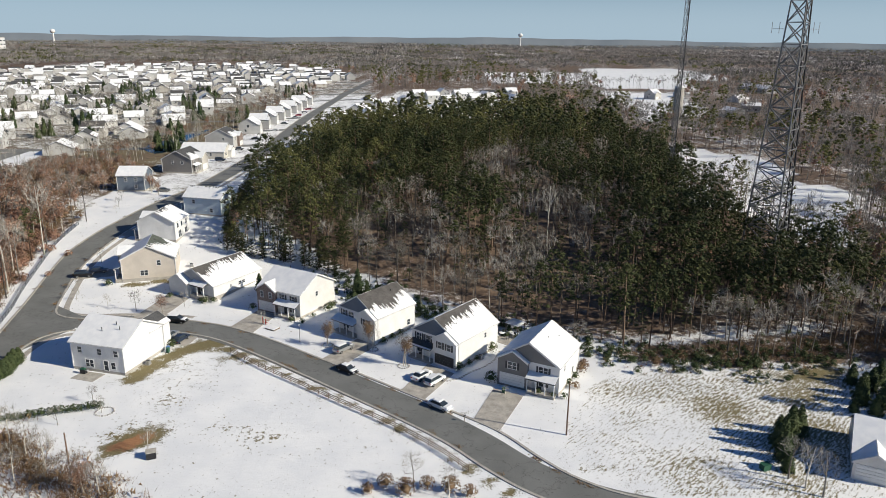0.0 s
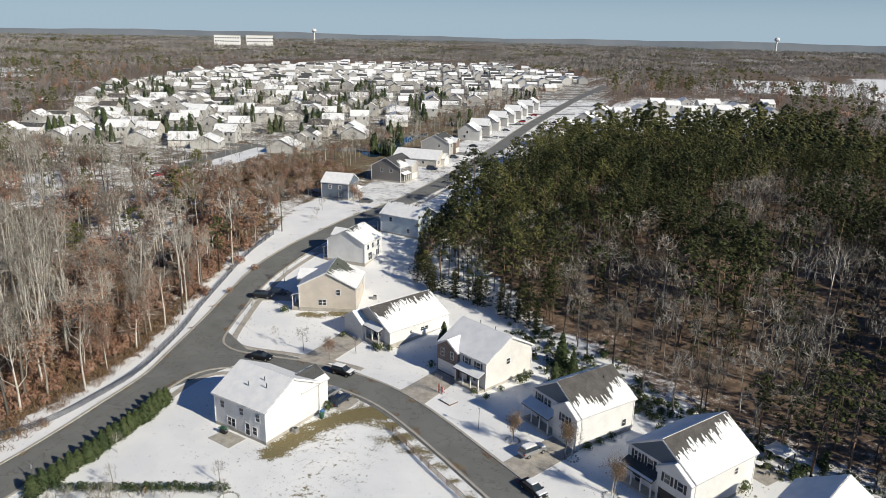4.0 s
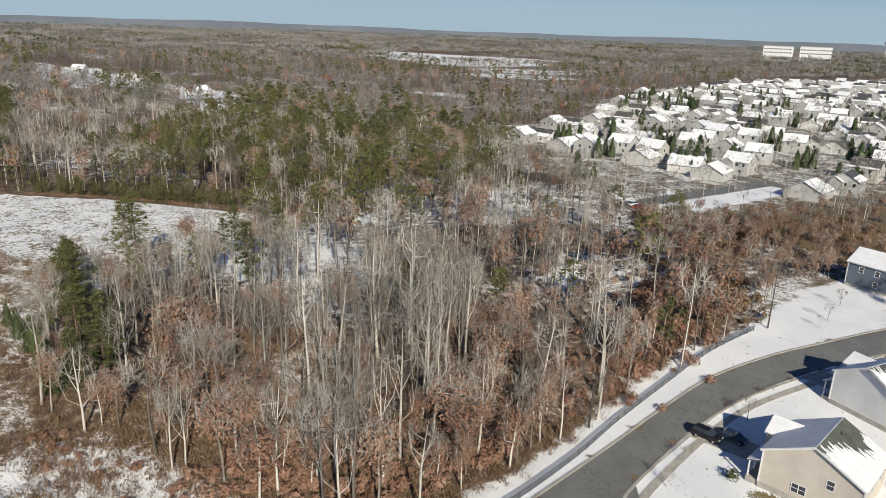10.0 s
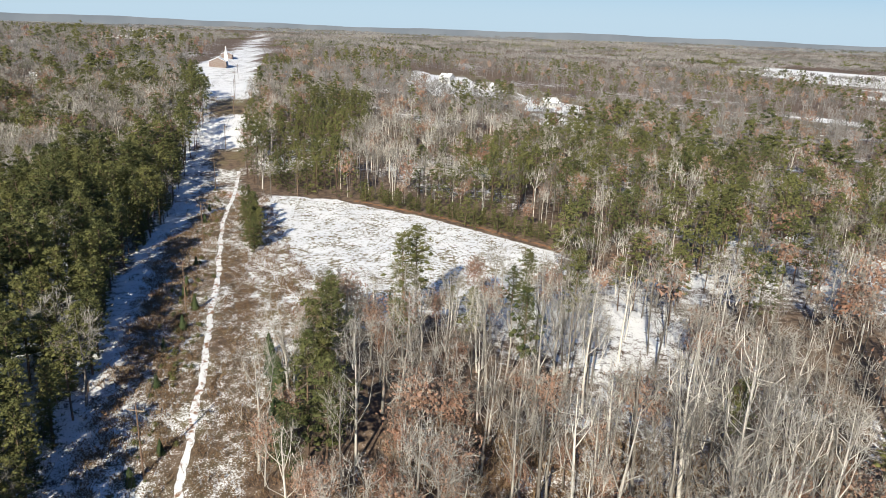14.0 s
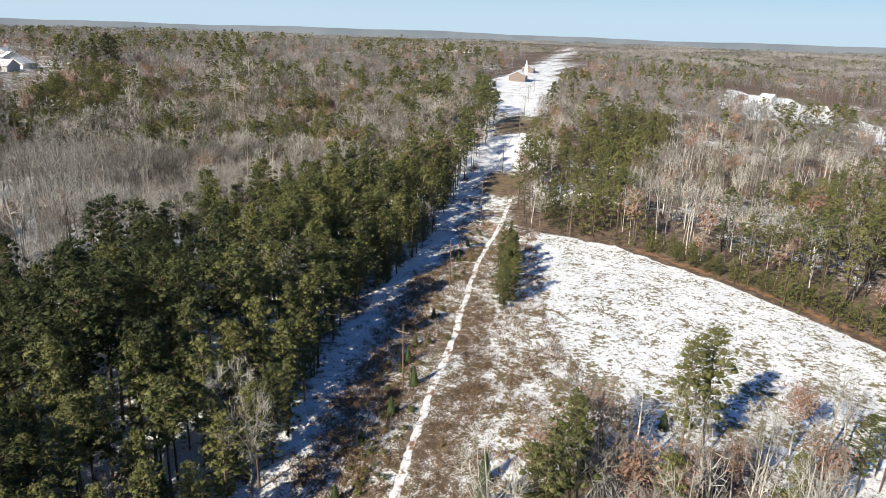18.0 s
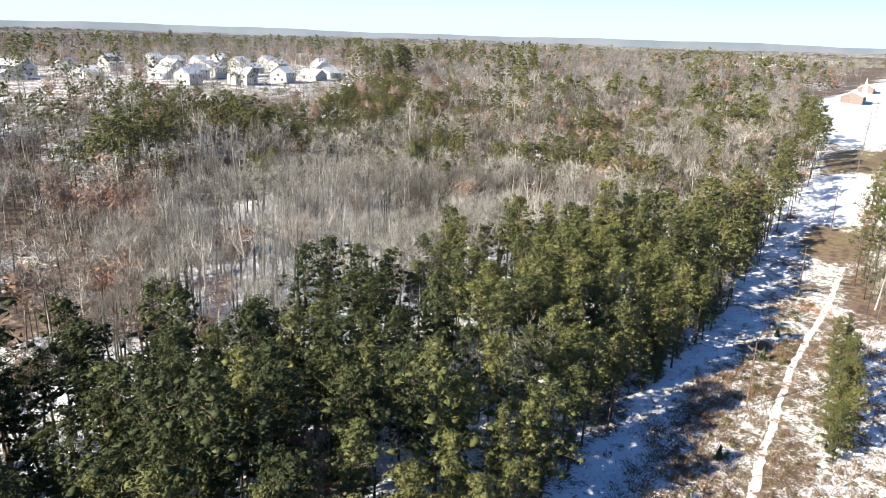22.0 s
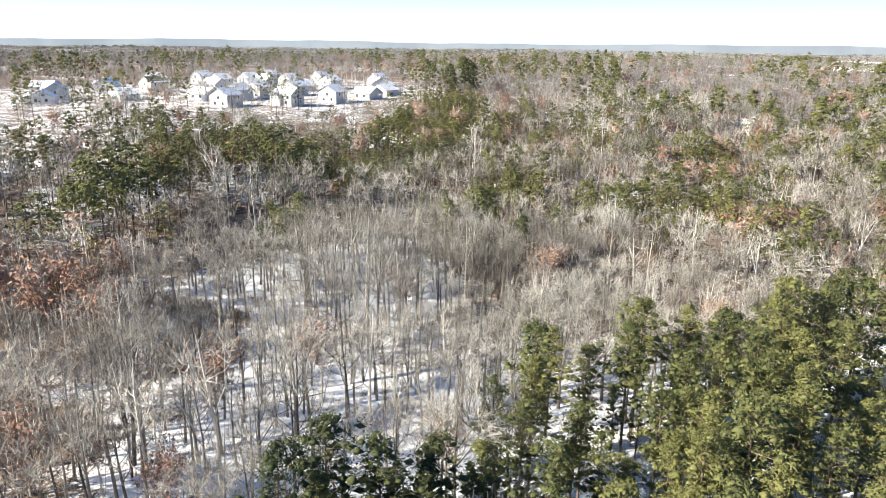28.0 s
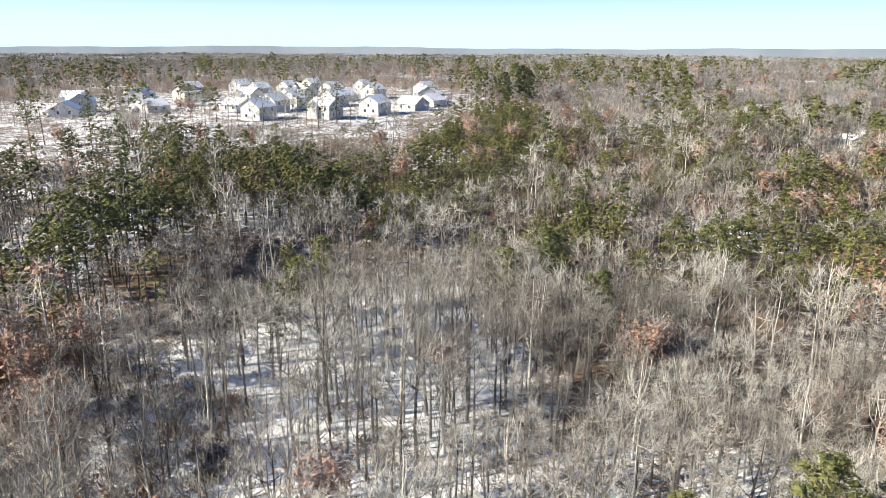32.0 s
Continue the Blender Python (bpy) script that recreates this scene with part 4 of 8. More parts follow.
    house("single-storey beige house under a long white roof", -98.5, 322, 88, 12, 20, SIDING["beige"], SHINGLE["charcoal"], storeys=1, ridge="y", rise=3.2, snow=(1, 1),
          wing=(6, 5.6, 1.5, (1, 1), SIDING["cream"], 2.7), garage=(8.8, -1.5, 4.6, GARAGE), windows=[("l", 6, 1, 0.9, 1.2, False, False), ("f", 3, 0.9, 1.6, 1.3, True, False)], seed=15)
    house("two-storey stone-grey house with red brick garage wing", -103, 354, 88, 12, 14, SIDING["stone"], SHINGLE["charcoal"], ridge="x", rise=3.5, snow=(0.3, 1),
          wing=(6, 5.6, 1.2, (1, 1), BRICK), garage=(8.8, -1.2, 4.6, GARAGE), windows=[("l", 5, 3.4, 0.9, 1.2, False, False), ("f", 3, 3.4, 1.5, 1.3, True, False)], seed=16)
    house("single-storey cream house at the wood's edge, roof under snow", 62.3, 93.2, -28, 12, 12, SIDING["cream"], SHINGLE["brown"], storeys=1, ridge="x", rise=3.4, snow=(1, 1),
          wing=(0, 5.6, 2.0, (1, 1), SIDING["cream"], 2.7), garage=(2.8, -2.0, 4.6, GARAGE), windows=[("l", 4, 1, 0.9, 1.2, False, False), ("f", 9, 0.9, 1.6, 1.3, True, False)], seed=17)
    house("two-storey house with grey gable across the road, snow on its roof", -71.5, 414, -92, 13, 14, SIDING["stone"], SHINGLE["charcoal"], ridge="x", rise=3.5, snow=(0.3, 1),
          garage=(3, 0, 4.6, GARAGE), windows=[("r", 4, 3.4, 0.9, 1.2, False, False), ("r", 8, 3.4, 0.9, 1.2, False, False)], seed=18)
    house("single-storey white house beside the pines, roof under snow", -72.5, 360, -90, 12, 19, SIDING["white"], SHINGLE["charcoal"], storeys=1, ridge="y", rise=3.0, snow=(1, 1),
          garage=(3, 0, 4.6, GARAGE), windows=[("r", 8, 1, 0.9, 1.2, False, False)], seed=19)


make_homes()


def far_house(kind):
    """A small estate house for the distance, built once for each kind at the origin, front to -y."""
    wall, sh, storeys, ridge, snow, words = kind
    eave, w, d = (5.3, 11.0, 10.5) if storeys == 2 else (2.9, 13.0, 12.0)
    rise = 3.2
    base = empty("house", pose(0, 0, 0), label=words, category="house", group="houses of the far estate")
    bm = bmesh.new()
    gable_walls(bm, w, d, eave, rise, ridge, -2.5)
    bmesh.ops.translate(bm, vec=(-w / 2, -d / 2, 0), verts=bm.verts)
    prism(bm, [(-w / 2, -2.5), (-w / 2 + 5.5, -2.5), (-w / 2 + 5.5, eave - 0.3), (-w / 2 + 2.75, eave + 1.3), (-w / 2, eave - 0.3)], -d / 2 - 1.6, -d / 2 + 0.2)
    part("wall", bm, wall, base)
    bm, sm = bmesh.new(), bmesh.new()
    for (m, run, down), c in zip(roof_slopes(w, d, eave, rise, ridge), snow):
        box(bm, (0, 0, -0.15), (down, run, 0), m)
        if c:
            box(sm, ((1 - c) * down, 0.05, 0.003), (down - 0.05, run - 0.05, 0.08), m)
    for b in (bm, sm):
        bmesh.ops.translate(b, vec=(-w / 2, -d / 2, 0), verts=b.verts)
    for m, run, down in roof_slopes(5.5, 3.5, eave - 0.3, 1.7, "y", 0.3):
        box(bm, (0, 0, -0.12), (down, run, 0), pose(-w / 2, -d / 2 - 1.6, 0) @ m)
        box(sm, (0.03, 0.03, 0.003), (down - 0.05, run, 0.08), pose(-w / 2, -d / 2 - 1.6, 0) @ m)
    roof = part("roof", bm, sh, base)
    part("roof_snow", sm, SNOW, roof)
    again("garage_door", garage_mesh(4.4, 2.1, GARAGE), base, pose(-w / 2 + 2.75, -d / 2 - 1.61, 0.05))
    spots = [(2.5, -d / 2, 0.9, 0), (w / 2, -2, 1.0, 90), (w / 2, 2.5, 1.0, 90), (-w / 2, 1.5, 1.0, -90)]
    if storeys == 2:
        spots += [(0.8, -d / 2, 3.4, 0), (3.6, -d / 2, 3.4, 0), (w / 2, 0, 3.4, 90), (-w / 2, 0, 3.4, -90), (-2.5, d / 2, 3.4, 180), (2.5, d / 2, 3.4, 180)]
    for x, y, z, a in spots:
        again("window", far_window(), base, pose(x, y, z, 0, 0, a))
    return base


def far_window():
    """Frame and dark pane in one small mesh."""
    if "far_window" not in STORE:
        def fill(bm):
            loops = [[bm.verts.new((x, y, z)) for x, z in ((-w, 0.7 - h), (w, 0.7 - h), (w, 0.7 + h), (-w, 0.7 + h))] for w, h, y in ((0.7, 0.85, 0.0), (0.7, 0.85, -0.08), (0.58, 0.72, -0.08), (0.56, 0.70, -0.03))]
            for a, b in zip(loops, loops[1:]):
                for i in range(4):
                    bm.faces.new((a[i], a[(i + 1) % 4], b[(i + 1) % 4], b[i]))
            bm.faces.new(loops[-1]).material_index = 1
        STORE["far_window"] = mesh_of("window", fill, [TRIM, GLASS])
    return STORE["far_window"]


CREEK = [(-150, 238), (-152, 275), (-145, 330), (-140, 430), (-134, 560), (-130, 760)]
POND = [q[:2] for q in glide([(-134.7, 334.6), (-142.2, 342.8), (-147.6, 359), (-144.7, 382), (-142.3, 403), (-137.6, 424), (-135.6, 410), (-134.3, 380), (-130.8, 342), (-134.2, 335)], 4.0)]
BANK_ROAD = [(-192, 255), (-199, 300), (-200, 350), (-204, 420)]


def far_estate(spots, rnd):
    """The estate's far end, past counting: simple gabled houses in two joined meshes."""
    wm, sm = bmesh.new(), bmesh.new()
    for x, y, yaw, k in spots:
        w, d, e = (11, 10.5, 5.3) if k in (0, 1, 4) else (13, 12, 2.9)
        m = pose(x, y, float(land(x, y)) + 0.2, 0, 0, yaw) @ pose(-w / 2, -d / 2, 0)
        m = m if rnd.random() < 0.45 else m @ pose(w / 2, d / 2, 0, 0, 0, 90) @ pose(-w / 2, -d / 2, 0)
        prism(wm, [(0, -2.5), (w, -2.5), (w, e), (w / 2, e + 3.2), (0, e)], 0, d, m=m, mat=k % 3)
        for (q, run, down), keep in zip(roof_slopes(w, d, e, 3.2, "y"), (rnd.choice((1, 1, 0.6)), rnd.choice((1, 0.75, 0.3)))):
            box(sm, (0, 0, -0.12), (down, run, 0.02), m @ q, 1)
            box(sm, ((1 - keep) * down, 0.05, 0.0), (down - 0.05, run - 0.05, 0.09), m @ q, 0)
    tagged(part("estate_houses", wm, [SIDING["offwhite"], SIDING["stone"], SIDING["beige"]]), "walls of many small far estate houses", "houses", kind="stuff")
    tagged(part("estate_roofs", sm, [SNOW, SHINGLE["charcoal"]]), "snowy roofs of the far estate houses", "roofs", kind="stuff")


def make_estate():
    kinds = [(SIDING["offwhite"], SHINGLE["charcoal"], 2, "x", (1, 1), "two-storey off-white estate house under snow"),
             (SIDING["beige"], SHINGLE["brown"], 2, "x", (1, 0.2), "two-storey beige estate house, roof half thawed"),
             (SIDING["cream"], SHINGLE["charcoal"], 1, "x", (0.45, 1), "single-storey cream estate house, roof partly under snow"),
             (SIDING["cream"], SHINGLE["brown"], 1, "y", (1, 0.0), "single-storey cream estate house, one roof slope thawed"),
             (SIDING["stone"], SHINGLE["charcoal"], 2, "y", (1, 0.5), "two-storey grey estate house, roof partly under snow"),
             (SIDING["offwhite"], SHINGLE["charcoal"], 1, "y", (1, 1), "single-storey off-white estate house under snow")]
    first = [far_house(k) for k in kinds]
    used = [False] * len(first)
    rnd = random.Random(5)
    spots = []
    for k in range(9):                                   # the row beside the main road
        spots.append((-109.5 - 0.2 * k, 412 + 22 * k + (rnd.random() - 0.5) * 3, 90, k % 2 * 4))
    for k in range(6):
        spots.append((-63 + 2 * k, 455 + 24 * k, -90, 2 if k % 2 else 0))
    a = radians(20)
    far = []
    for i in range(-40, 60):                             # streets of the estate
        for j in range(0, 62):
            u, v = i * 20.0 + rnd.uniform(-4.5, 4.5), j * 28.0 + (-5 if j % 2 else 5) + rnd.uniform(-2, 2) + 16 * math.sin(i * 0.30 + 0.16 * (j // 2))
            x, y = -400 + u * math.cos(a) - v * math.sin(a) * 0.9, 255 + u * math.sin(a) + v * math.cos(a)
            r, q = rnd.random(), (np.array([x]), np.array([y]))
            if not inside(C_TOWN, *q)[0] or near_line(CREEK, *q)[0] < 24 or near_line(ROAD_A[::6], *q)[0] < 33 or r < 0.07 + 0.25 * (lumps(x, y, 60.0, 4.0) > 0.72) or near_line(BANK_ROAD, *q)[0] < 11:
                continue
            if (x > -190 and y < 330) or inside(POND, *q)[0]:
                continue
            spot = (x, y, 20 + (0 if j % 2 else 180) + rnd.uniform(-8, 8), rnd.choice((0, 0, 1, 2, 2, 3, 4, 4, 5, 5)))
            (spots if y < 560 else far).append(spot)
    for x, y, yaw, k in ((-325, -274, 25, 0), (-262, -338, 70, 2), (-272, -352, 70, 0), (-306, -386, 60, 0), (-298, -336, 110, 5), (-333, -388, 20, 1), (-381, -400, 20, 0), (-346, -304, 25, 0), (-362, -313, 25, 0), (-385, -315, 20, 0), (-397, -371, 110, 0), (-431, -426, 20, 0), (-408, -345, 20, 2), (-430, -347, 20, 0), (-406, -274, 20, 5), (-439, -307, 60, 0), (-403, -404, 20, 0), (-420, -380, 20, 0), (-450, -390, 20, 0), (-355, -352, 110, 0), (-318, -420, 60, 2), (-282, -418, 60, 5), (-350, -430, 20, 0), (-386, -440, 20, 0), (-470, -350, 20, 0), (-498, -100, 40, 0), (-379, -266, 25, 0), (-428, -288, 20, 2), (-352, -264, 115, 0), (-452, -322, 20, 2), (-334, -318, 25, 5), (-372, -338, 20, 0), (-770, 150, 60, 0), (-600, 216, 20, 5), (-735, 185, 20, 5)):
        spots.append((x, y, yaw, k))
    spots += [(-40, 548, 20, 0), (-18, 566, 200, 4), (5, 584, 20, 0), (28, 604, 110, 4), (-30, 604, 20, 5), (-8, 622, 200, 0), (16, 640, 20, 0), (40, 658, 110, 2), (60, 600, 20, 4)]
    spots += [(160 + 34 * i, 640 + 26 * (i % 3), 40 * i, i % 6) for i in range(4)] + [(-20 + 21 * i, 640 + 8 * (i % 2) + 8 * i, 20, (0, 4, 0, 2)[i % 4]) for i in range(5)]
    far_estate(far, rnd)
    for x, y, yaw, k in spots:
        m = pose(x, y, float(land(x, y)) + 0.2, 0, 0, yaw)
        if not used[k]:
            first[k].matrix_basis, used[k] = m, True
        else:
            copy_thing(first[k], m)
    return spots


ESTATE = make_estate()

# ---- trees ----


class Soup:
    """Loose triangles of two materials (0 wood, 1 leaves or twigs)."""

    def __init__(self):
        self.v, self.f, self.m = [], [], []

    def tube(self, pts, radii, n=4):
        """A tapered branch along points."""
        rings = []
        for i, (p, r) in enumerate(zip(pts, radii)):
            d = (pts[min(i + 1, len(pts) - 1)] - pts[max(i - 1, 0)]).normalized()
            a = d.orthogonal().normalized()
            b = d.cross(a)
            rings.append([len(self.v) + k for k in range(n)])
            self.v += [tuple(p + (a * math.cos(6.2832 * k / n) + b * math.sin(6.2832 * k / n)) * r) for k in range(n)]
        for q, s in zip(rings, rings[1:]):
            for k in range(n):
                self.f += [(q[k], q[(k + 1) % n], s[(k + 1) % n]), (q[k], s[(k + 1) % n], s[k])]
                self.m += [0, 0]

    def blade(self, p, d, length, width, rnd, mat=1):
        """A thin triangle from p along d."""
        d = d.normalized()
        s = d.cross(Vector((rnd.gauss(0, 1), rnd.gauss(0, 1), rnd.gauss(0, 1)))).normalized() * width / 2
        k = len(self.v)
        self.v += [tuple(p - s), tuple(p + s), tuple(p + d * length)]
        self.f.append((k, k + 1, k + 2))
        self.m.append(mat)

    def flake(self, p, size, rnd, mat=1, flat=0.0):
        """A leaf clump: one triangle of any slant."""
        k = len(self.v)
        for _ in range(3):
            self.v.append(tuple(p + Vector((rnd.gauss(0, 1), rnd.gauss(0, 1), rnd.gauss(0, 1) * (1 - flat))) * size * 0.55))
        self.f.append((k, k + 1, k + 2))
        self.m.append(mat)

    def lap(self, p, out, length, width, rnd, mat=1):
        """A slip of leaves at p that faces more or less outwards."""
        n = (out.normalized() + Vector((rnd.gauss(0, 0.52), rnd.gauss(0, 0.52), rnd.gauss(0, 0.52)))).normalized()
        t = n.cross(Vector((rnd.gauss(0, 1), rnd.gauss(0, 1), rnd.gauss(0, 1)))).normalized()
        w = n.cross(t) * width * 0.5
        k = len(self.v)
        self.v += [tuple(p - t * length * 0.4 - w), tuple(p - t * length * 0.4 + w), tuple(p + t * length * 0.6)]
        self.f.append((k, k + 1, k + 2))
        self.m.append(mat)

    def arrays(self):
        return np.array(self.v, float), np.array(self.f, int), np.array(self.m, int)


def heading(rnd, az, up):
    return Vector((math.cos(az) * math.cos(up), math.sin(az) * math.cos(up), math.sin(up)))


def bare_tree(seed, h, lod=0, russet=0.0, broad=1.0):
    """A leafless broadleaf tree: a clean bole, rising leaders and a rounded haze of twigs; russet: how many dry leaves still hang on it."""
    rnd, s = random.Random(seed), Soup()
    lean = Vector((rnd.gauss(0, 0.03), rnd.gauss(0, 0.03), 1))
    fork = rnd.random()
    split = rnd.uniform(0.42, 0.6)

    def at(t):
        return Vector((lean.x * t * h + 0.22 * math.sin(t * 5 + fork * 6), lean.y * t * h + 0.22 * math.cos(t * 4 + fork * 9) - 0.22, t * h))

    wide, tall = 0.17 * h * broad ** 0.75, 0.5 * (1.0 - split) * h + 0.03 * h
    mid = at(0.5 * (split + 1.0))
    r0 = 0.0115 * h + 0.03 if lod == 0 else 0.0085 * h + 0.03 if lod == 1 else 0.006 * h + 0.02

    def rim(az, up):
        """A place on the crown's rounded outline."""
        k = rnd.uniform(0.8, 1.1)
        return mid + Vector((math.cos(az) * math.cos(up) * wide * k, math.sin(az) * math.cos(up) * wide * k, math.sin(up) * tall * k))

    leaders, subs, twigs, width = {0: (6, 6, 11, 0.042), 1: (5, 5, 7, 0.088), 2: (5, 4, 7, 0.11), 3: (4, 2, 7, 0.18)}[lod]
    twigs = max(4, int(twigs * (0.55 if broad < 1.2 else 1.0)))
    if lod == 0:
        s.tube([at(t) for t in (0, 0.25, split, 0.78, 0.97)], [r0, r0 * 0.82, r0 * 0.66, r0 * 0.3, 0.02], 5)
    elif lod < 3:
        s.tube([at(0), at(split), at(0.96)], [r0 * 1.1, r0 * 0.72, 0.04], 3)
    else:
        s.tube([at(0), at(0.85)], [r0 * 1.2, 0.06], 3)
    for i in range(leaders + (2 if lod == 0 else 0)):
        low = i >= leaders                                # a stray limb below the fork
        t = split * rnd.uniform(0.62, 0.9) if low else split + (0.92 - split) * (i / leaders) * rnd.uniform(0.5, 1.0)
        az = i * 2.4 + fork * 6 + rnd.uniform(-0.4, 0.4)
        p, end = at(t), rim(az, rnd.uniform(-0.5, 0.0) if low else rnd.uniform(0.15, 1.0))
        bow = p.lerp(end, 0.5) + Vector((0, 0, -0.06 * h if low else -0.02 * h)) + Vector((math.cos(az), math.sin(az), 0)) * wide * 0.18
        rl = r0 * (0.5 - 0.3 * t)
        if lod == 0:
            s.tube([p, bow, end], [rl, rl * 0.6, 0.015], 3)
        else:
            s.blade(p, end - p, (end - p).length, max(rl * 1.9, width), rnd, 0 if lod < 2 else 1)
        for j in range(subs):
            q = bow.lerp(end, rnd.uniform(-0.3, 0.9))
            tip = rim(az + rnd.gauss(0, 0.75), rnd.uniform(-0.45, 1.35))
            tip = q.lerp(tip, rnd.uniform(0.55, 1.0))
            e, sl = (tip - q).normalized(), max(1.0, min(0.24 * h, (tip - q).length))
            s.blade(q, e, sl, width * 1.4, rnd, 1 if j % 2 or lod > 1 else 0)
            for k in range(twigs):
                g = q + e * sl * rnd.uniform(0.15, 0.9)
                out = (g - mid) / h * 2.2 + e * 0.6 + Vector((rnd.gauss(0, 0.5), rnd.gauss(0, 0.5), rnd.gauss(0.35, 0.4)))
                s.blade(g, out, h * rnd.uniform(0.06, 0.13), width, rnd)
        if russet:
            n = int({0: 70, 1: 26, 2: 11, 3: 7}[lod] * russet)
            for k in range(n):
                q = p.lerp(end, rnd.uniform(0.1, 1.1)) + Vector((rnd.gauss(0, 0.07 * h), rnd.gauss(0, 0.07 * h), rnd.gauss(-0.04, 0.06) * h))
                s.lap(q, q - mid + Vector((0, 0, 0.1 * h)), {0: 0.36, 1: 0.62, 2: 1.0, 3: 1.7}[lod], {0: 0.24, 1: 0.42, 2: 0.7, 3: 1.2}[lod], rnd, 2)
    return s.arrays()


def puff(s, c, r, flakes, length, width, rnd, core=1.0, mat=1):
    """A clump of needles: a knotted heart and slips of needles laid round it, thickest above."""
    flat = 0.85
    if core:
        k, t = len(s.v), rnd.uniform(0, 6.28)
        ring = [Vector((math.cos(t + 1.571 * i), math.sin(t + 1.571 * i), rnd.uniform(-0.25, 0.25))) for i in range(4)]
        for d in ring + [Vector((0, 0, 0.8)), Vector((0, 0, -0.5))]:
            s.v.append(tuple(c + d * r * core * rnd.uniform(0.4, 0.72)))
        for i in range(4):
            s.f += [(k + i, k + (i + 1) % 4, k + 4), (k + (i + 1) % 4, k + i, k + 5)]
            s.m += [mat, mat]
    for i in range(flakes):
        d = heading(rnd, i * 2.4 + rnd.uniform(-0.6, 0.6), rnd.uniform(-0.45, 1.4))
        p = c + Vector((d.x, d.y, d.z * flat)) * r * rnd.uniform(0.7, 1.12)
        q = rnd.uniform(0.7, 1.3)
        s.lap(p, d + Vector((0, 0, 0.1)), length * q, width * q, rnd, mat)


def pine_tree(seed, h, lod=0, low=0.42, wide=1.0):
    """A pine: a trunk bare below, and a broken crown of needle clumps held on limbs."""
    rnd, s = random.Random(seed), Soup()
    bend = Vector((rnd.gauss(0, 0.02), rnd.gauss(0, 0.02), 1))

    def at(t):
        return Vector((bend.x * t * h, bend.y * t * h, t * h))

    r0 = 0.008 * h + 0.03
    if lod == 0:
        s.tube([at(0), at(0.4), at(0.75), at(0.98)], [r0, r0 * 0.8, r0 * 0.45, 0.03], 5)
    else:
        s.tube([at(0), at(0.93)], [r0 * 1.1, 0.05], 3)
    limbs, pieces, flakes, length, width, big = {0: (38, 2, 30, 0.36, 0.115, 0.050), 1: (27, 1, 11, 0.62, 0.27, 0.056), 2: (16, 1, 7, 0.95, 0.42, 0.068), 3: (9, 1, 5, 1.3, 0.62, 0.088)}[lod]
    size, gap, heart = (h / 20) ** 0.5, rnd.uniform(0, 6.28), 1.0 if lod < 2 else 1.5

    def reach(k):
        return h * 0.205 * wide * (1.0 - 0.84 * k ** 2.6) * (0.5 + 0.5 * min(1.0, k / 0.3))

    for i in range(limbs):
        k = ((i + rnd.random()) / limbs) ** 0.9
        az = i * 2.4 + rnd.uniform(-0.6, 0.6)
        p = at(low + (0.965 - low) * k)
        d = heading(rnd, az, rnd.uniform(-0.1, 0.3) + 0.6 * k)
        ln = reach(k) * rnd.uniform(0.5, 1.25) * (0.82 + 0.25 * math.sin(az + gap + 4 * k)) + 0.15
        if lod == 0:
            s.blade(p, d, ln, 0.12, rnd, 0)
        for j in range(pieces):
            c = p + d * ln * (0.95 - 0.5 * j - 0.15 * rnd.random()) + Vector((0, 0, 0.1))
            r = h * big * rnd.uniform(0.65, 1.2) * (1.05 - 0.3 * k)
            puff(s, c, r, flakes, length * size, width * size, rnd, heart if j == 0 or k < 0.6 else 0)
    puff(s, at(0.965), h * big * 0.6, flakes, length * size, width * size, rnd, heart)
    return s.arrays()


def canopy(seed, h, green=False, spread=1.0):
    """A clump of far tree tops, with no trunks that could be told apart."""
    rnd, s = random.Random(seed), Soup()
    n = int(5 + 1.2 * spread)
    for i in range(n):
        a, r, top = i * 2.4 + rnd.uniform(-0.4, 0.4), h * 0.8 * spread * math.sqrt((i + rnd.random()) / n), h * rnd.uniform(0.68, 0.95)
        c = Vector((r * math.cos(a), r * math.sin(a), top * 0.72))
        if green:
            for j in range(3):
                side = heading(rnd, j * 2.1 + a, rnd.uniform(-0.2, 0.5)) * h * 0.15
                puff(s, c + side, 0.17 * h * rnd.uniform(0.7, 1.2), 4, 0.16 * h, 0.09 * h, rnd)
            continue
        wide = 0.26 * h * spread ** 0.6
        for j in range(10):
            d = heading(rnd, j * 2.4 + rnd.uniform(-0.6, 0.6), rnd.uniform(-0.3, 1.4))
            p = c + Vector((d.x * wide, d.y * wide, d.z * 0.24 * h)) * rnd.uniform(0.5, 1.0)
            s.blade(p - d * h * 0.06, d + Vector((rnd.gauss(0, 0.3), rnd.gauss(0, 0.3), 0.5)), 0.24 * h, 0.045 * h * spread ** 0.7, rnd)
    return s.arrays()


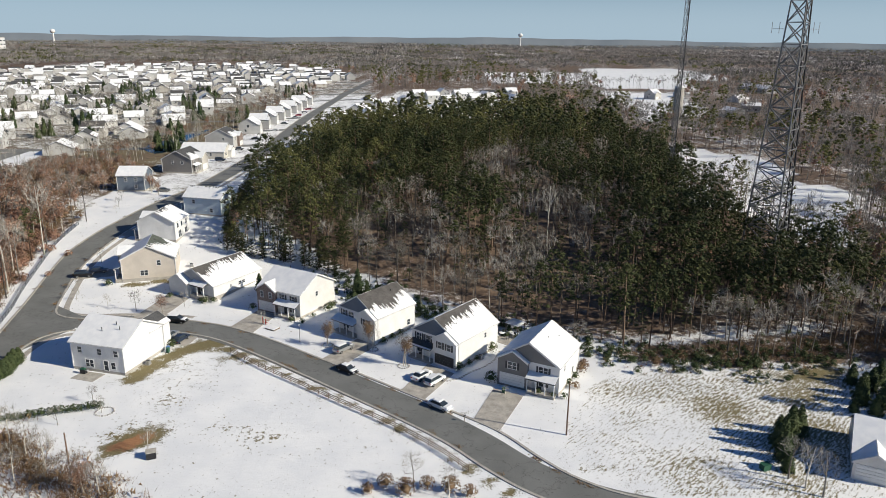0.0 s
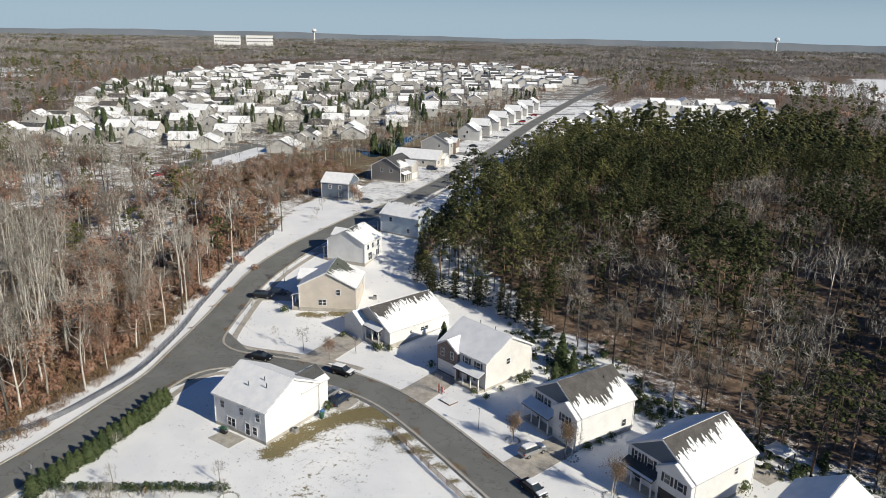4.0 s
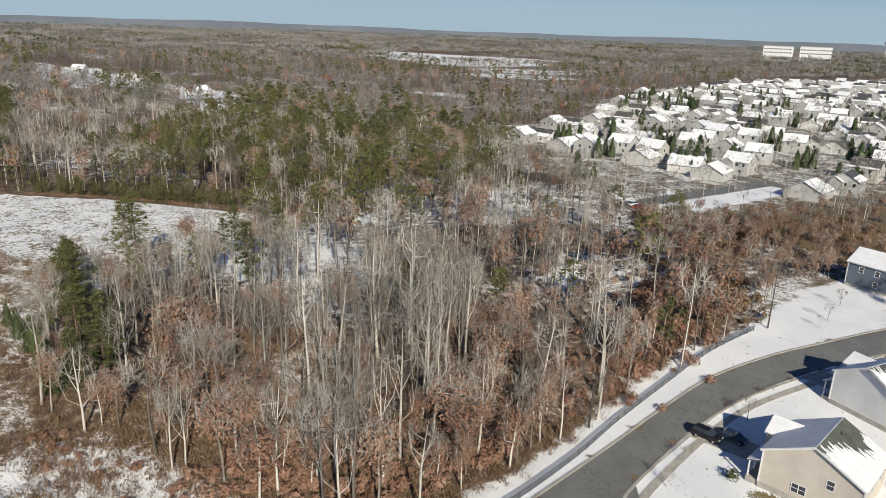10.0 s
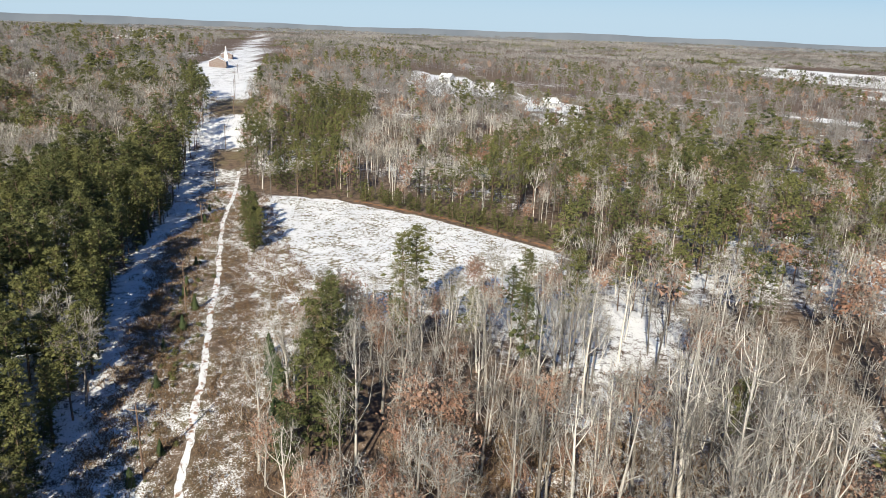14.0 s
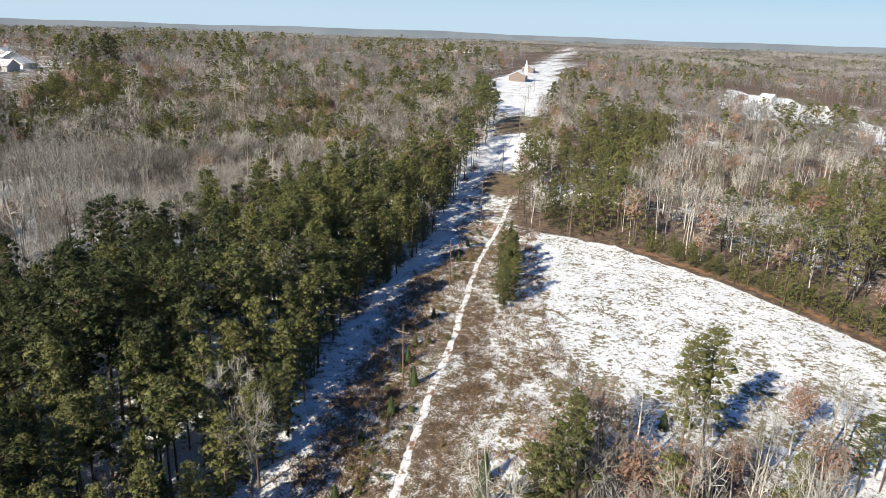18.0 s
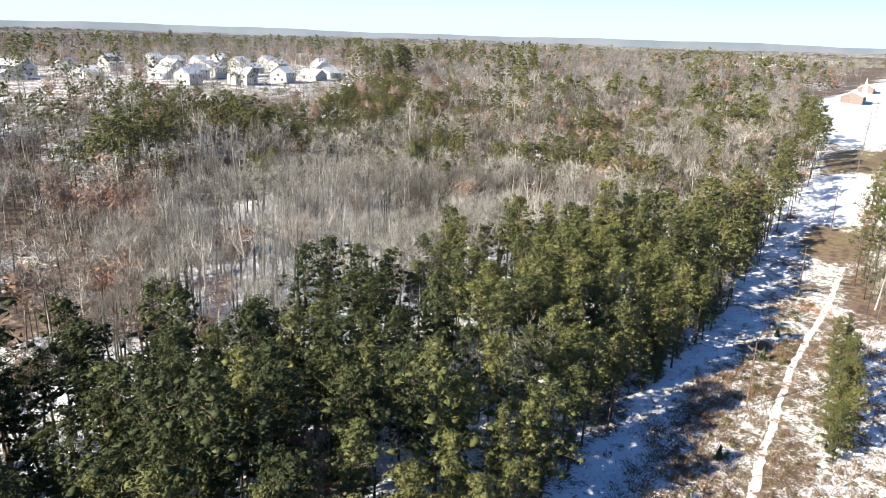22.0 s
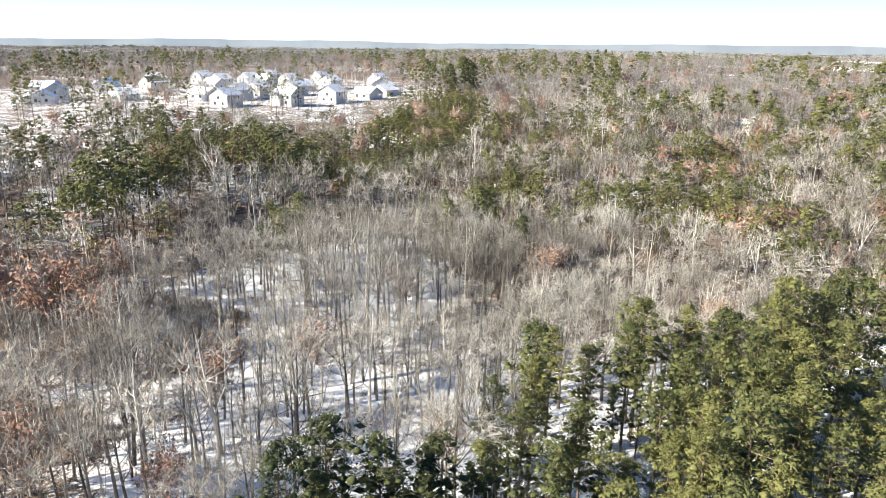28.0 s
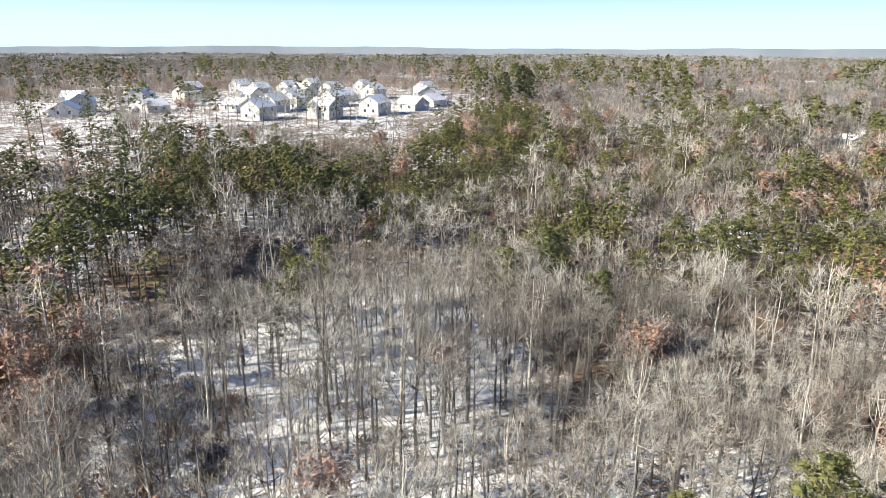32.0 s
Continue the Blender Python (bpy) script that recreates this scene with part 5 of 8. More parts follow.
def cone_tree(seed, h, lod=0):
    """A cedar or holly: green to the ground, pointed, with a solid heart under its sprays."""
    rnd, s = random.Random(seed), Soup()
    s.tube([Vector((0, 0, 0)), Vector((0, 0, h * 0.9))], [0.12, 0.03], 4)
    wide, n = 0.25 * h, 7
    k, levels = len(s.v), ((0.03, 0.72), (0.3, 0.74), (0.6, 0.46), (0.92, 0.06))
    for t, w in levels:
        s.v += [tuple(Vector((math.cos(6.2832 * i / n), math.sin(6.2832 * i / n), 0)) * wide * w * rnd.uniform(0.7, 1.05) + Vector((0, 0, t * h * rnd.uniform(0.93, 1.05)))) for i in range(n)]
    for j in range(len(levels) - 1):
        for i in range(n):
            q, u = k + j * n, k + (j + 1) * n
            s.f += [(q + i, q + (i + 1) % n, u + (i + 1) % n), (q + i, u + (i + 1) % n, u + i)]
            s.m += [1, 1]
    for i in range(430 if lod == 0 else 90):
        t = rnd.random() ** 1.15 * 0.97 + 0.02
        r = wide * (1 - t) ** 0.8 * rnd.uniform(0.72, 1.1) * min(1.0, 0.75 + t * 2) + 0.05
        az = rnd.uniform(0, 6.2832)
        out = Vector((math.cos(az), math.sin(az), 0.5))
        s.lap(Vector((math.cos(az) * r, math.sin(az) * r, t * h)), out, 0.5 if lod == 0 else 1.1, 0.26 if lod == 0 else 0.7, rnd)
    return s.arrays()


def bush(seed, h, n=260, size=0.125, mat=1):
    """A rounded shrub of stems and leaf clumps about a dense heart."""
    rnd, s = random.Random(seed), Soup()
    for i in range(5):
        s.blade(Vector((0, 0, -0.05)), heading(rnd, i * 1.3, 1.0), h * 0.9, 0.07, rnd, 0)
    puff(s, Vector((0, 0, h * 0.4)), h * 0.62, 0, 0.1, 0.1, rnd)
    for i in range(n):
        d = heading(rnd, rnd.uniform(0, 6.2832), rnd.uniform(-0.35, 1.5))
        s.lap(Vector((0, 0, h * 0.42)) + d * h * 0.56 * rnd.uniform(0.72, 1.06), d, size * 1.5, size, rnd, 1)
    return s.arrays()


def thicket(seed, h):
    """Leafless stems of brush."""
    rnd, s = random.Random(seed), Soup()
    for i in range(16):
        p = Vector((rnd.gauss(0, 0.6), rnd.gauss(0, 0.6), -0.1))
        s.blade(p, Vector((rnd.gauss(0, 0.45), rnd.gauss(0, 0.45), 1)), h * rnd.uniform(0.5, 1.15), 0.10, rnd, 1)
    for i in range(8):
        s.flake(Vector((rnd.gauss(0, 0.65), rnd.gauss(0, 0.65), h * rnd.uniform(0.15, 0.6))), 0.26, rnd, 1)
    return s.arrays()


def template_mesh(name, arr, pick, materials):
    """A mesh from the triangles of the picked material numbers."""
    v, f, m = arr
    k = np.isin(m, pick)
    f, m = f[k], m[k]
    used, inv = np.unique(f, return_inverse=True)
    me = bpy.data.meshes.new(name)
    fill_mesh(me, v[used], inv.reshape(-1, 3), 3)
    for q in materials:
        me.materials.append(q)
    if len(materials) > 1:
        me.polygons.foreach_set("material_index", np.searchsorted(np.array(pick), m).astype(np.int32))
    return me


def scatter_mesh(name, forms, who, xy, scale, turn, materials, label, category, seed=3):
    """Many plants joined into one mesh, with a tint for each."""
    if not len(xy):
        return
    rng = np.random.default_rng(seed)
    V, F, M, T, off = [], [], [], [], 0
    for i, (v, f, m) in enumerate(forms):
        k = np.nonzero(who == i)[0]
        if not len(k):
            continue
        c, s = np.cos(turn[k])[:, None], np.sin(turn[k])[:, None]
        sx, sz = scale[k, 0][:, None], scale[k, 1][:, None]
        X = (v[None, :, 0] * c - v[None, :, 1] * s) * sx + xy[k, 0][:, None]
        Y = (v[None, :, 0] * s + v[None, :, 1] * c) * sx + xy[k, 1][:, None]
        Z = v[None, :, 2] * sz + land(xy[k, 0], xy[k, 1])[:, None] - 0.1
        V.append(np.stack([X, Y, Z], -1).reshape(-1, 3))
        F.append((f[None] + (off + np.arange(len(k)) * len(v))[:, None, None]).reshape(-1, 3))
        M.append(np.tile(m, len(k)))
        T.append(np.repeat(rng.random(len(k)), len(v)))
        off += len(k) * len(v)
    me = bpy.data.meshes.new(name)
    fill_mesh(me, np.concatenate(V), np.concatenate(F), 3)
    me.polygons.foreach_set("material_index", np.concatenate(M).astype(np.int32))
    a = me.attributes.new("tint", "FLOAT", "POINT")
    a.data.foreach_set("value", np.concatenate(T).astype(np.float32))
    for q in materials:
        me.materials.append(q)
    tagged(new(name, me), label, category, kind="stuff")


BARE = [[bare_tree(10 + i, 17, lod) for i in range(n)] for lod, n in ((0, 8), (1, 7), (2, 6), (3, 5))]
BROAD = [[bare_tree(25 + i, 15, lod, 0, 1.55) for i in range(n)] for lod, n in ((0, 8), (1, 7), (2, 6), (3, 5))]
OAK = [[bare_tree(40 + i, 11, lod, 1.7, 1.25) for i in range(n)] for lod, n in ((0, 4), (1, 4), (2, 4), (3, 3))]
PINE = [[pine_tree(60 + i, 18, lod, 0.26 + 0.09 * (i % 4)) for i in range(n)] for lod, n in ((0, 8), (1, 7), (2, 6), (3, 5))]
DEEP = [[pine_tree(260 + i, 20, lod, 0.38 + 0.07 * (i % 4)) for i in range(n)] for lod, n in ((0, 5), (1, 6), (2, 5), (3, 4))]
YOUNG = [[pine_tree(160 + i, 8, lod, 0.02, 1.25) for i in range(n)] for lod, n in ((0, 5), (1, 5), (2, 4), (3, 3))]
KINDS = {"deep": (DEEP, (PINEBARK, SHADEDNEEDLE)), "young": (YOUNG, (PINEBARK, NEEDLE)), "bare": (BARE, (BARK, TWIG)), "broad": (BROAD, (DARKBARK, TWIG)), "oak": (OAK, (BARK, TWIG, RUSSET)), "pine": (PINE, (PINEBARK, NEEDLE))}
LABELS = {"deep": "deep green pine in the thick dark stand", "young": "young green pine, bushy down to the ground", "bare": "leafless grey broadleaf tree in snowy leaf litter", "broad": "wide-crowned leafless tree with fine twigs over snow", "oak": "young oak still holding dry russet leaves", "pine": "tall green pine with a bare lower trunk"}
CALLED = {"deep": "pine_tree", "young": "pine_tree", "bare": "bare_tree", "broad": "bare_tree", "oak": "oak_tree", "pine": "pine_tree"}


def wood_kind(x, y, rng):
    """What grows at the places x, y: 0 nothing, 1 bare, 2 oak, 3 pine, 4 broad bare, 5 young pine."""
    n1, n2, r = lumps(x, y, 34.0, 1.0), lumps(x, y, 90.0, 2.0), rng.random(x.shape)
    far = np.hypot(x + 80, y - 100)
    pine = (0.12 + 0.55 * ease((n2 - 0.45) / 0.3) * ease((far - 150) / 150)) * (1 - 0.5 * ease((far - 330) / 200))
    pine = np.where((x > 120) & (y > 150), pine * 0.5, pine) * np.where(far > 950, 0.7, 1.0)
    oak = 0.05 + 0.05 * n1
    grow = np.ones(x.shape, bool)
    dark = inside(W_DARK, x, y)
    heart = near_line([(-18, 205), (2, 172), (28, 168), (38, 205), (18, 240), (34, 285), (56, 280)], x, y)
    pine = np.where(dark, 0.95 - 0.93 * np.exp(-(heart / 20) ** 2) - 0.25 * (near_line([(-18, 172), (-8, 164), (12, 149), (28, 141)], x, y) < 14), pine)
    west = inside(W_WEST, x, y)
    pine = np.where(west, np.where(near_line([(-146, 88), (-168, 92)], x, y) < 8, 0.5, np.where((x > -140) & (y < 150), 0.0, 0.05)), pine)
    pine = np.where(west & (near_line([(-225, 165), (-250, 200), (-330, 240)], x, y) < 38), 0.55, pine)
    pine = np.where(west & (near_line([(-305, 150), (-390, 205), (-470, 250)], x, y) < 34), 0.45, pine)
    pine = np.where(west & (near_line([(-300, 62), (-360, 60), (-420, 70)], x, y) < 22), 0.95, pine)
    pine = np.where(west & (near_line([(-292, 92), (-268, 124), (-240, 153)], x, y) < 7), 0.95, pine)
    oak = np.where(west, 0.13 + 0.05 * (x > -215) + 0.40 * np.exp(-(near_line([(-103, 125), (-120, 108), (-138, 95)], x, y) / 16) ** 2), oak)
    pine = np.where(inside(W_PINE, x, y), np.where(x > -205, 0.94, 0.87), pine)
    oak = np.where(west, oak + 0.5 * np.exp(-(near_line([(-132, 202), (-134, 224), (-116, 226)], x, y) / 12) ** 2), oak)
    oak = np.where(near_line([(-390, -70), (-410, -72)], x, y) < 13, 0.7, oak)
    oak = np.where(inside(W_PINE, x, y) | dark, 0.02, oak)
    end = (y < 0) & (y > -165) & (x > -330) & ~inside(W_PINE, x, y)
    pine = np.where(end, 0.05 * (y < -80) + 0.85 * np.exp(-(near_line([(-303, -78), (-338, -84), (-335, -50), (-360, -40)], x, y) / 13) ** 2) + 0.8 * np.exp(-(near_line([(-206, -118), (-222, -112)], x, y) / 9) ** 2), pine)
    rust = np.exp(-(near_line([(-203, -84), (-210, -106)], x, y) / 9) ** 2)
    pine = np.where(end, pine * (1 - rust), pine)
    oak = np.where(end, 0.02 + 0.85 * rust, oak)
    mixed = (x < -325) & (x > -520) & (y < 0) & (y > -175) & ~inside(W_PINE, x, y)
    pine = np.where(mixed, np.maximum(pine, 0.06 + 0.5 * ease((lumps(x, y, 30.0, 7.0) - 0.5) / 0.2)), pine)
    pine = np.where(inside(W_BAND, x, y), 0.9, pine)
    open_ground = np.zeros(x.shape, bool)
    for poly in (C_NOOK, C_TOWN, C_END, C_FIELD, C_LINE, C_CHURCH, C_WESTFIELD, C_PATCH, C_LONG, C_BANK, C_MAST, C_BIG, C_MID, C_STRIP, C_EAST, HOME):
        open_ground |= inside(poly, x, y)
    open_ground |= (near_line(ROAD_A, x, y) < 9) | (near_line(ROAD_B, x, y) < 7)
    glade = near_line(WEST_ROAD, x, y) < 16
    for poly in WEST_SNOW:
        glade |= inside(poly, x, y)
    open_ground &= ~inside(C_WESTFIELD, x, y) | glade | (rng.random(x.shape) < 0.35)
    open_ground |= glade
    open_ground &= ~dark & ~(west & ~glade) & ~inside(W_PINE, x, y)
    yard = inside(C_END, x, y) & (rng.random(x.shape) < 0.11)
    for hx, hy, _, _ in ESTATE:
        if hy < 0:
            yard &= np.hypot(x - hx, y - hy) > 13
    open_ground &= ~yard
    open_ground |= near_line([(-560, -8), (-960, -74), (-1302, -134), (-2237, -302), (-2950, -430)], x, y) < np.where(far > 700, 42, 20)
    open_ground &= ~(near_line([(-212, 246), (-250, 256), (-290, 262)], x, y) < 8)
    open_ground |= (x > -72) & (y < 66) & (far < 330)
    # in the dark stand, dark bark also stands for the pines' shade on trunks
    wide = rng.random(x.shape) < np.where(west, 0.22, np.where(dark, 0.9, 0.85))
    pine = np.where(west & (near_line([(-206, 140), (-200, 116), (-190, 98)], x, y) < 11), 0.3, pine)
    oak = np.where(west & (near_line([(-116, 176), (-119, 201), (-122, 216), (-134, 212), (-119, 232)], x, y) < 9), 0.72, oak)
    hem = near_line([(-292, 91), (-268, 122), (-240, 152)], x, y) < 6
    foot = (near_line([(-75, 65), (-140, 59), (-201, 45), (-269, 34), (-327, 25)], x, y) < 4) | (near_line([(-170, 88), (-198, 80)], x, y) < 4)
    foot |= west & (near_line([(-206, 140), (-200, 116), (-190, 98)], x, y) < 9) & (r < 0.5)
    foot |= dark & (near_line([(-64, 240), (-64, 222), (-62, 203), (-57, 193), (-40, 184), (-28, 178)], x, y) < 6)
    block = west & (near_line([(-298, 64), (-340, 58), (-400, 66)], x, y) < 20)
    hem |= block & (rng.random(x.shape) < 0.85)
    young = hem | (foot & (rng.random(x.shape) < np.where(inside(W_PINE, x, y), 0.12, 0.45)))
    return np.where(open_ground, 0, np.where(young, 5, np.where(r < pine, np.where((dark & (rng.random(x.shape) > 0.6 * ease((-8 - x) / 25) + 0.6 * ease((y - 270) / 60))) | (inside(W_PINE, x, y) & (rng.random(x.shape) < 0.06 + 0.6 * ease((x + 225) / 25) * (y < 38))), 6, 3), np.where(r < pine + oak, 2, np.where(wide, 4, 1)))))


def jitter(x0, x1, y0, y1, step, rng):
    gx, gy = np.meshgrid(np.arange(x0, x1, step), np.arange(y0, y1, step), indexing="ij")
    x, y = gx.ravel(), gy.ravel()
    return x + rng.uniform(-0.48, 0.48, x.size) * step, y + rng.uniform(-0.48, 0.48, y.size) * step


def plant_woods():
    rng = np.random.default_rng(11)
    bands = [(0, 0, 62, 4.4), (1, 62, 230, 4.5), (2, 230, 430, 7.0), (3, 430, 950, 10.5), (3, 950, 1800, 31.0), (3, 1800, 2950, 62.0)]
    for lod, lo, hi, step in bands:
        x, y = jitter(-80 - hi - 250, -80 + hi + 250, 80 - hi - 200, 80 + hi + 200, step, rng)
        d = near_line(HEART, x, y)
        d = np.where((x > -112) & (y < 66), d + 70, d)
        bearing = np.degrees(np.arctan2(-(x - 25), y + 30)) % 360         # anticlockwise from +y
        k = (d >= lo) & (d < hi) & ~((bearing > 184) & (bearing < 325)) & ~((y < 66) & (x > -76)) & ~((y < -30) & (x > -150))
        x, y = x[k], y[k]
        kind = wood_kind(x, y, rng)
        end = (y < 0) & (y > -170)
        dark, pines, band = inside(W_DARK, x, y), inside(W_PINE, x, y), inside(W_BAND, x, y)
        full = {0: 0.95, 1: 0.8}.get(lod, 0.95)
        brink = near_line(BRINK, x, y) < 11
        thin = rng.random(x.shape) < np.where((dark | pines | band) & ((kind == 3) | (kind == 6)), np.where(pines & ~brink, 0.28 + 0.75 * lumps(x, y, 13.0, 6.0) + 0.5 * ease((x + 205) / 30), 1.0), np.where(dark, 0.5, np.where(end & (lod < 2), np.where(x < -270, full, full * 0.8), np.where(inside(W_WEST, x, y), full * np.where((x > -215) & (kind != 2), 0.38 + 0.5 * lumps(x, y, 17.0, 6.0), 0.86), full))))
        for code, name in ((1, "bare"), (2, "oak"), (3, "pine"), (4, "broad"), (5, "young"), (6, "deep")):
            k = (kind == code) & thin
            px = np.stack([x[k], y[k]], -1)
            n = len(px)
            forms, mats = KINDS[name][0][lod] if hi < 1000 else [canopy(170 + code * 9 + i, 17 if code in (3, 6) else 15, code in (3, 5, 6), step / 14.0) for i in range(4)], KINDS[name][1] if hi < 1000 else (BARK, NEEDLE) if code in (3, 5, 6) else (BARK, SHADEDTWIG)
            mats = (SHADEDTWIG, SHADEDTWIG) if lod >= 2 and code in (1, 4) and hi < 1000 else mats
            size = rng.uniform(0.74, 1.08, n) * (0.82 + 0.3 * lumps(px[:, 0], px[:, 1], 26.0, 5.0)) * (rng.uniform(0.86, 1.12, n) if name in ("pine", "deep") else 1.0) if name != "oak" else rng.uniform(0.7, 1.4, n)
            plump = {0: 1.1, 1: 1.1, 2: 1.12}.get(lod, 1.1) if name in ("pine", "deep") else 1.0
            size = size * np.where(end[k], 1.14, 1.0) * np.where(pines[k] & (name != "young"), 1.12, 1.0)
            if name in ("bare", "broad"):                   # tall timber along the main road
                size = size * (1 + 0.24 * ease((px[:, 0] + 185) / 35) * (px[:, 0] < -96) * (px[:, 1] > 84))
            scale = np.stack([size * plump * rng.uniform(0.85, 1.2, n), size], -1)
            if name in ("pine", "deep"):                  # lower towards the cleared line
                edge = pines[k] & (px[:, 0] < -120)
                scale = scale * np.where(edge, 0.8 + 0.2 * ease(near_line(BRINK, px[:, 0], px[:, 1]) / 17), 1.0)[:, None]
            if name == "young":                           # grown taller west of the field
                scale = scale * np.where((px[:, 0] < -294)[:, None], (1.45, 1.6), (1.0, 1.0))
            if name == "pine":                            # rounder, lower crowns at the far edge of the bare wood
                scale = scale * np.where((end[k] & ~pines[k])[:, None], (1.06, 0.86), (1.0, 1.0))
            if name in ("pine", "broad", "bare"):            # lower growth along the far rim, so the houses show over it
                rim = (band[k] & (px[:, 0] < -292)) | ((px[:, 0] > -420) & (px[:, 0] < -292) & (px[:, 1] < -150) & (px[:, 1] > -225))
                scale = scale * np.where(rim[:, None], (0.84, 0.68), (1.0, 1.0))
            who, turn = rng.integers(0, len(forms), n), rng.uniform(0, 6.283, n)
            if lod == 0:
                order = np.argsort(near_line(HEART, px[:, 0], px[:, 1]) + rng.uniform(0, 30, n))
                lead = order[: {"bare": 170, "broad": 130, "oak": 110, "pine": 230, "young": 60, "deep": 60}[name]]
                rest = np.setdiff1d(np.arange(n), lead)
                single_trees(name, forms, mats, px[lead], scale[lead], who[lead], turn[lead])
                px, scale, who, turn = px[rest], scale[rest], who[rest], turn[rest]
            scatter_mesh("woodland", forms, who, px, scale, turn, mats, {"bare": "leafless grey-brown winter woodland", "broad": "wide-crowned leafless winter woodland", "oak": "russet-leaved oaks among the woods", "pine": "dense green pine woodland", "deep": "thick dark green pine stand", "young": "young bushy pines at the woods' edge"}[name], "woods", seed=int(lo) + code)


def single_trees(name, forms, mats, px, scale, who, turn):
    """The trees that the path passes nearest, each a thing with trunk and crown."""
    shapes = [(template_mesh("trunk", f, [0], mats[:1]), template_mesh("crown", f, [1, 2] if len(mats) > 2 else [1], mats[1:])) for f in forms]
    for (x, y), (sx, sz), w, a in zip(px, scale, who, turn):
        m = Matrix.Translation((x, y, float(land(x, y)) - 0.1)) @ Matrix.Rotation(a, 4, "Z") @ Matrix.Diagonal((sx, sx, sz, 1))
        ob = empty(CALLED[name], m, label=LABELS[name], category="tree", group="trees of the near woods")
        again("trunk", shapes[w][0], ob)
        again("crown", shapes[w][1], ob)



def plant_understorey():
    """Smaller pines that close the dark stand from below."""
    rng = np.random.default_rng(17)
    x, y = jitter(-68, 112, 128, 270, 5.6, rng)
    k = inside(W_DARK, x, y) & ((near_line([(-18, 205), (2, 172), (28, 168), (38, 205), (18, 240)], x, y) > 15) | (rng.random(x.shape) < 0.5)) & ((near_line([(-18, 172), (12, 149), (28, 141)], x, y) > 12) | (rng.random(x.shape) < 0.25))
    k &= (rng.random(x.shape) < 0.6) | (near_line([(-64, 240), (-62, 203), (-55, 192), (-33, 182), (-20, 172)], x, y) < 22)
    xy = np.stack([x[k], y[k]], -1)
    s = rng.uniform(0.35, 0.7, len(xy))
    scatter_mesh("woodland", PINE[1], rng.integers(0, len(PINE[1]), len(xy)), xy, np.stack([s * 1.25, s], -1), rng.uniform(0, 6.28, len(xy)), (PINEBARK, SHADEDNEEDLE), "smaller pines under the dark stand", "woods", seed=9)
    x, y = jitter(-340, -90, 14, 68, 3.4, rng)            # and the foot of the pine strip beside the cleared line
    k = inside(W_PINE, x, y) & (near_line(BRINK, x, y) < 10) & (rng.random(x.shape) < 0.55)
    xy = np.stack([x[k], y[k]], -1)
    s = rng.uniform(0.55, 1.2, len(xy))
    scatter_mesh("woodland", YOUNG[0], rng.integers(0, len(YOUNG[0]), len(xy)), xy, np.stack([s, s], -1), rng.uniform(0, 6.28, len(xy)), (PINEBARK, NEEDLE), "smaller pines at the foot of the pine strip", "woods", seed=10)


plant_woods()
plant_understorey()

# ---- plants of the gardens, verges and corridor ----
CEDARS = [cone_tree(80 + i, 6, 0) for i in range(3)]
CEDARS_FAR = [cone_tree(90 + i, 8, 1) for i in range(3)]
BUSHES = [bush(100 + i, 1.5) for i in range(4)]
LOW = [bush(110 + i, 1.5, 90, 0.2) for i in range(4)]
THICKETS = [thicket(120 + i, 1.5) for i in range(5)]
CEDAR_SHAPES = [(template_mesh("trunk", f, [0], [PINEBARK]), template_mesh("crown", f, [1], [CEDAR])) for f in CEDARS]
BUSH_SHAPES = [(template_mesh("stems", f, [0], [BARK]), template_mesh("leaves", f, [1], [CEDAR])) for f in BUSHES]
DRY_SHAPES = [(s, template_mesh("leaves", f, [1], [BRUSH])) for (s, _), f in zip(BUSH_SHAPES, BUSHES)]
YARD_SHAPES = [(template_mesh("trunk", f, [0], [BARK]), template_mesh("crown", f, [1], [TWIG])) for f in BARE[0][:5]]
BROWN_SHAPES = [(template_mesh("trunk", f, [0], [BARK]), template_mesh("crown", f, [1, 2], [BRUSH, BRUSH])) for f in OAK[0][:3]]
OAK_SHAPES = [(template_mesh("trunk", f, [0], [BARK]), template_mesh("crown", f, [1, 2], [TWIG, RUSSET])) for f in OAK[0][:3]]
WIDE_SHAPES = [(template_mesh("trunk", f, [0], [BARK]), template_mesh("crown", f, [1], [TWIG])) for f in BROAD[0][:4]]
YOUNG_SHAPES = [(template_mesh("trunk", f, [0], [PINEBARK]), template_mesh("crown", f, [1], [NEEDLE])) for f in YOUNG[0]]
DEEP_SHAPES = [(template_mesh("trunk", f, [0], [PINEBARK]), template_mesh("crown", f, [1], [SHADEDNEEDLE])) for f in YOUNG[0]]
TALL_SHAPES = [(template_mesh("trunk", f, [0], [PINEBARK]), template_mesh("crown", f, [1], [SHADEDNEEDLE])) for f in DEEP[0][:3]]
PINE_SHAPES = [(template_mesh("trunk", f, [0], [PINEBARK]), template_mesh("crown", f, [1], [NEEDLE])) for f in PINE[0][:5]]


def stand(name, shapes, x, y, sx, sz, label, category, group="", seed=0):
    """One plant as a thing with its two parts."""
    i = int(abs(x * 7.3 + y * 3.1 + seed)) % len(shapes)
    m = Matrix.Translation((x, y, float(land(x, y)) - 0.05)) @ Matrix.Rotation(x * 1.7 + y, 4, "Z") @ Matrix.Diagonal((sx, sx, sz, 1))
    ob = empty(name, m, label=label, category=category, group=group)
    names = ("stems", "leaves") if shapes in (BUSH_SHAPES, DRY_SHAPES) else ("trunk", "crown")
    for n, me in zip(names, shapes[i]):
        again(n, me, ob)
    return ob


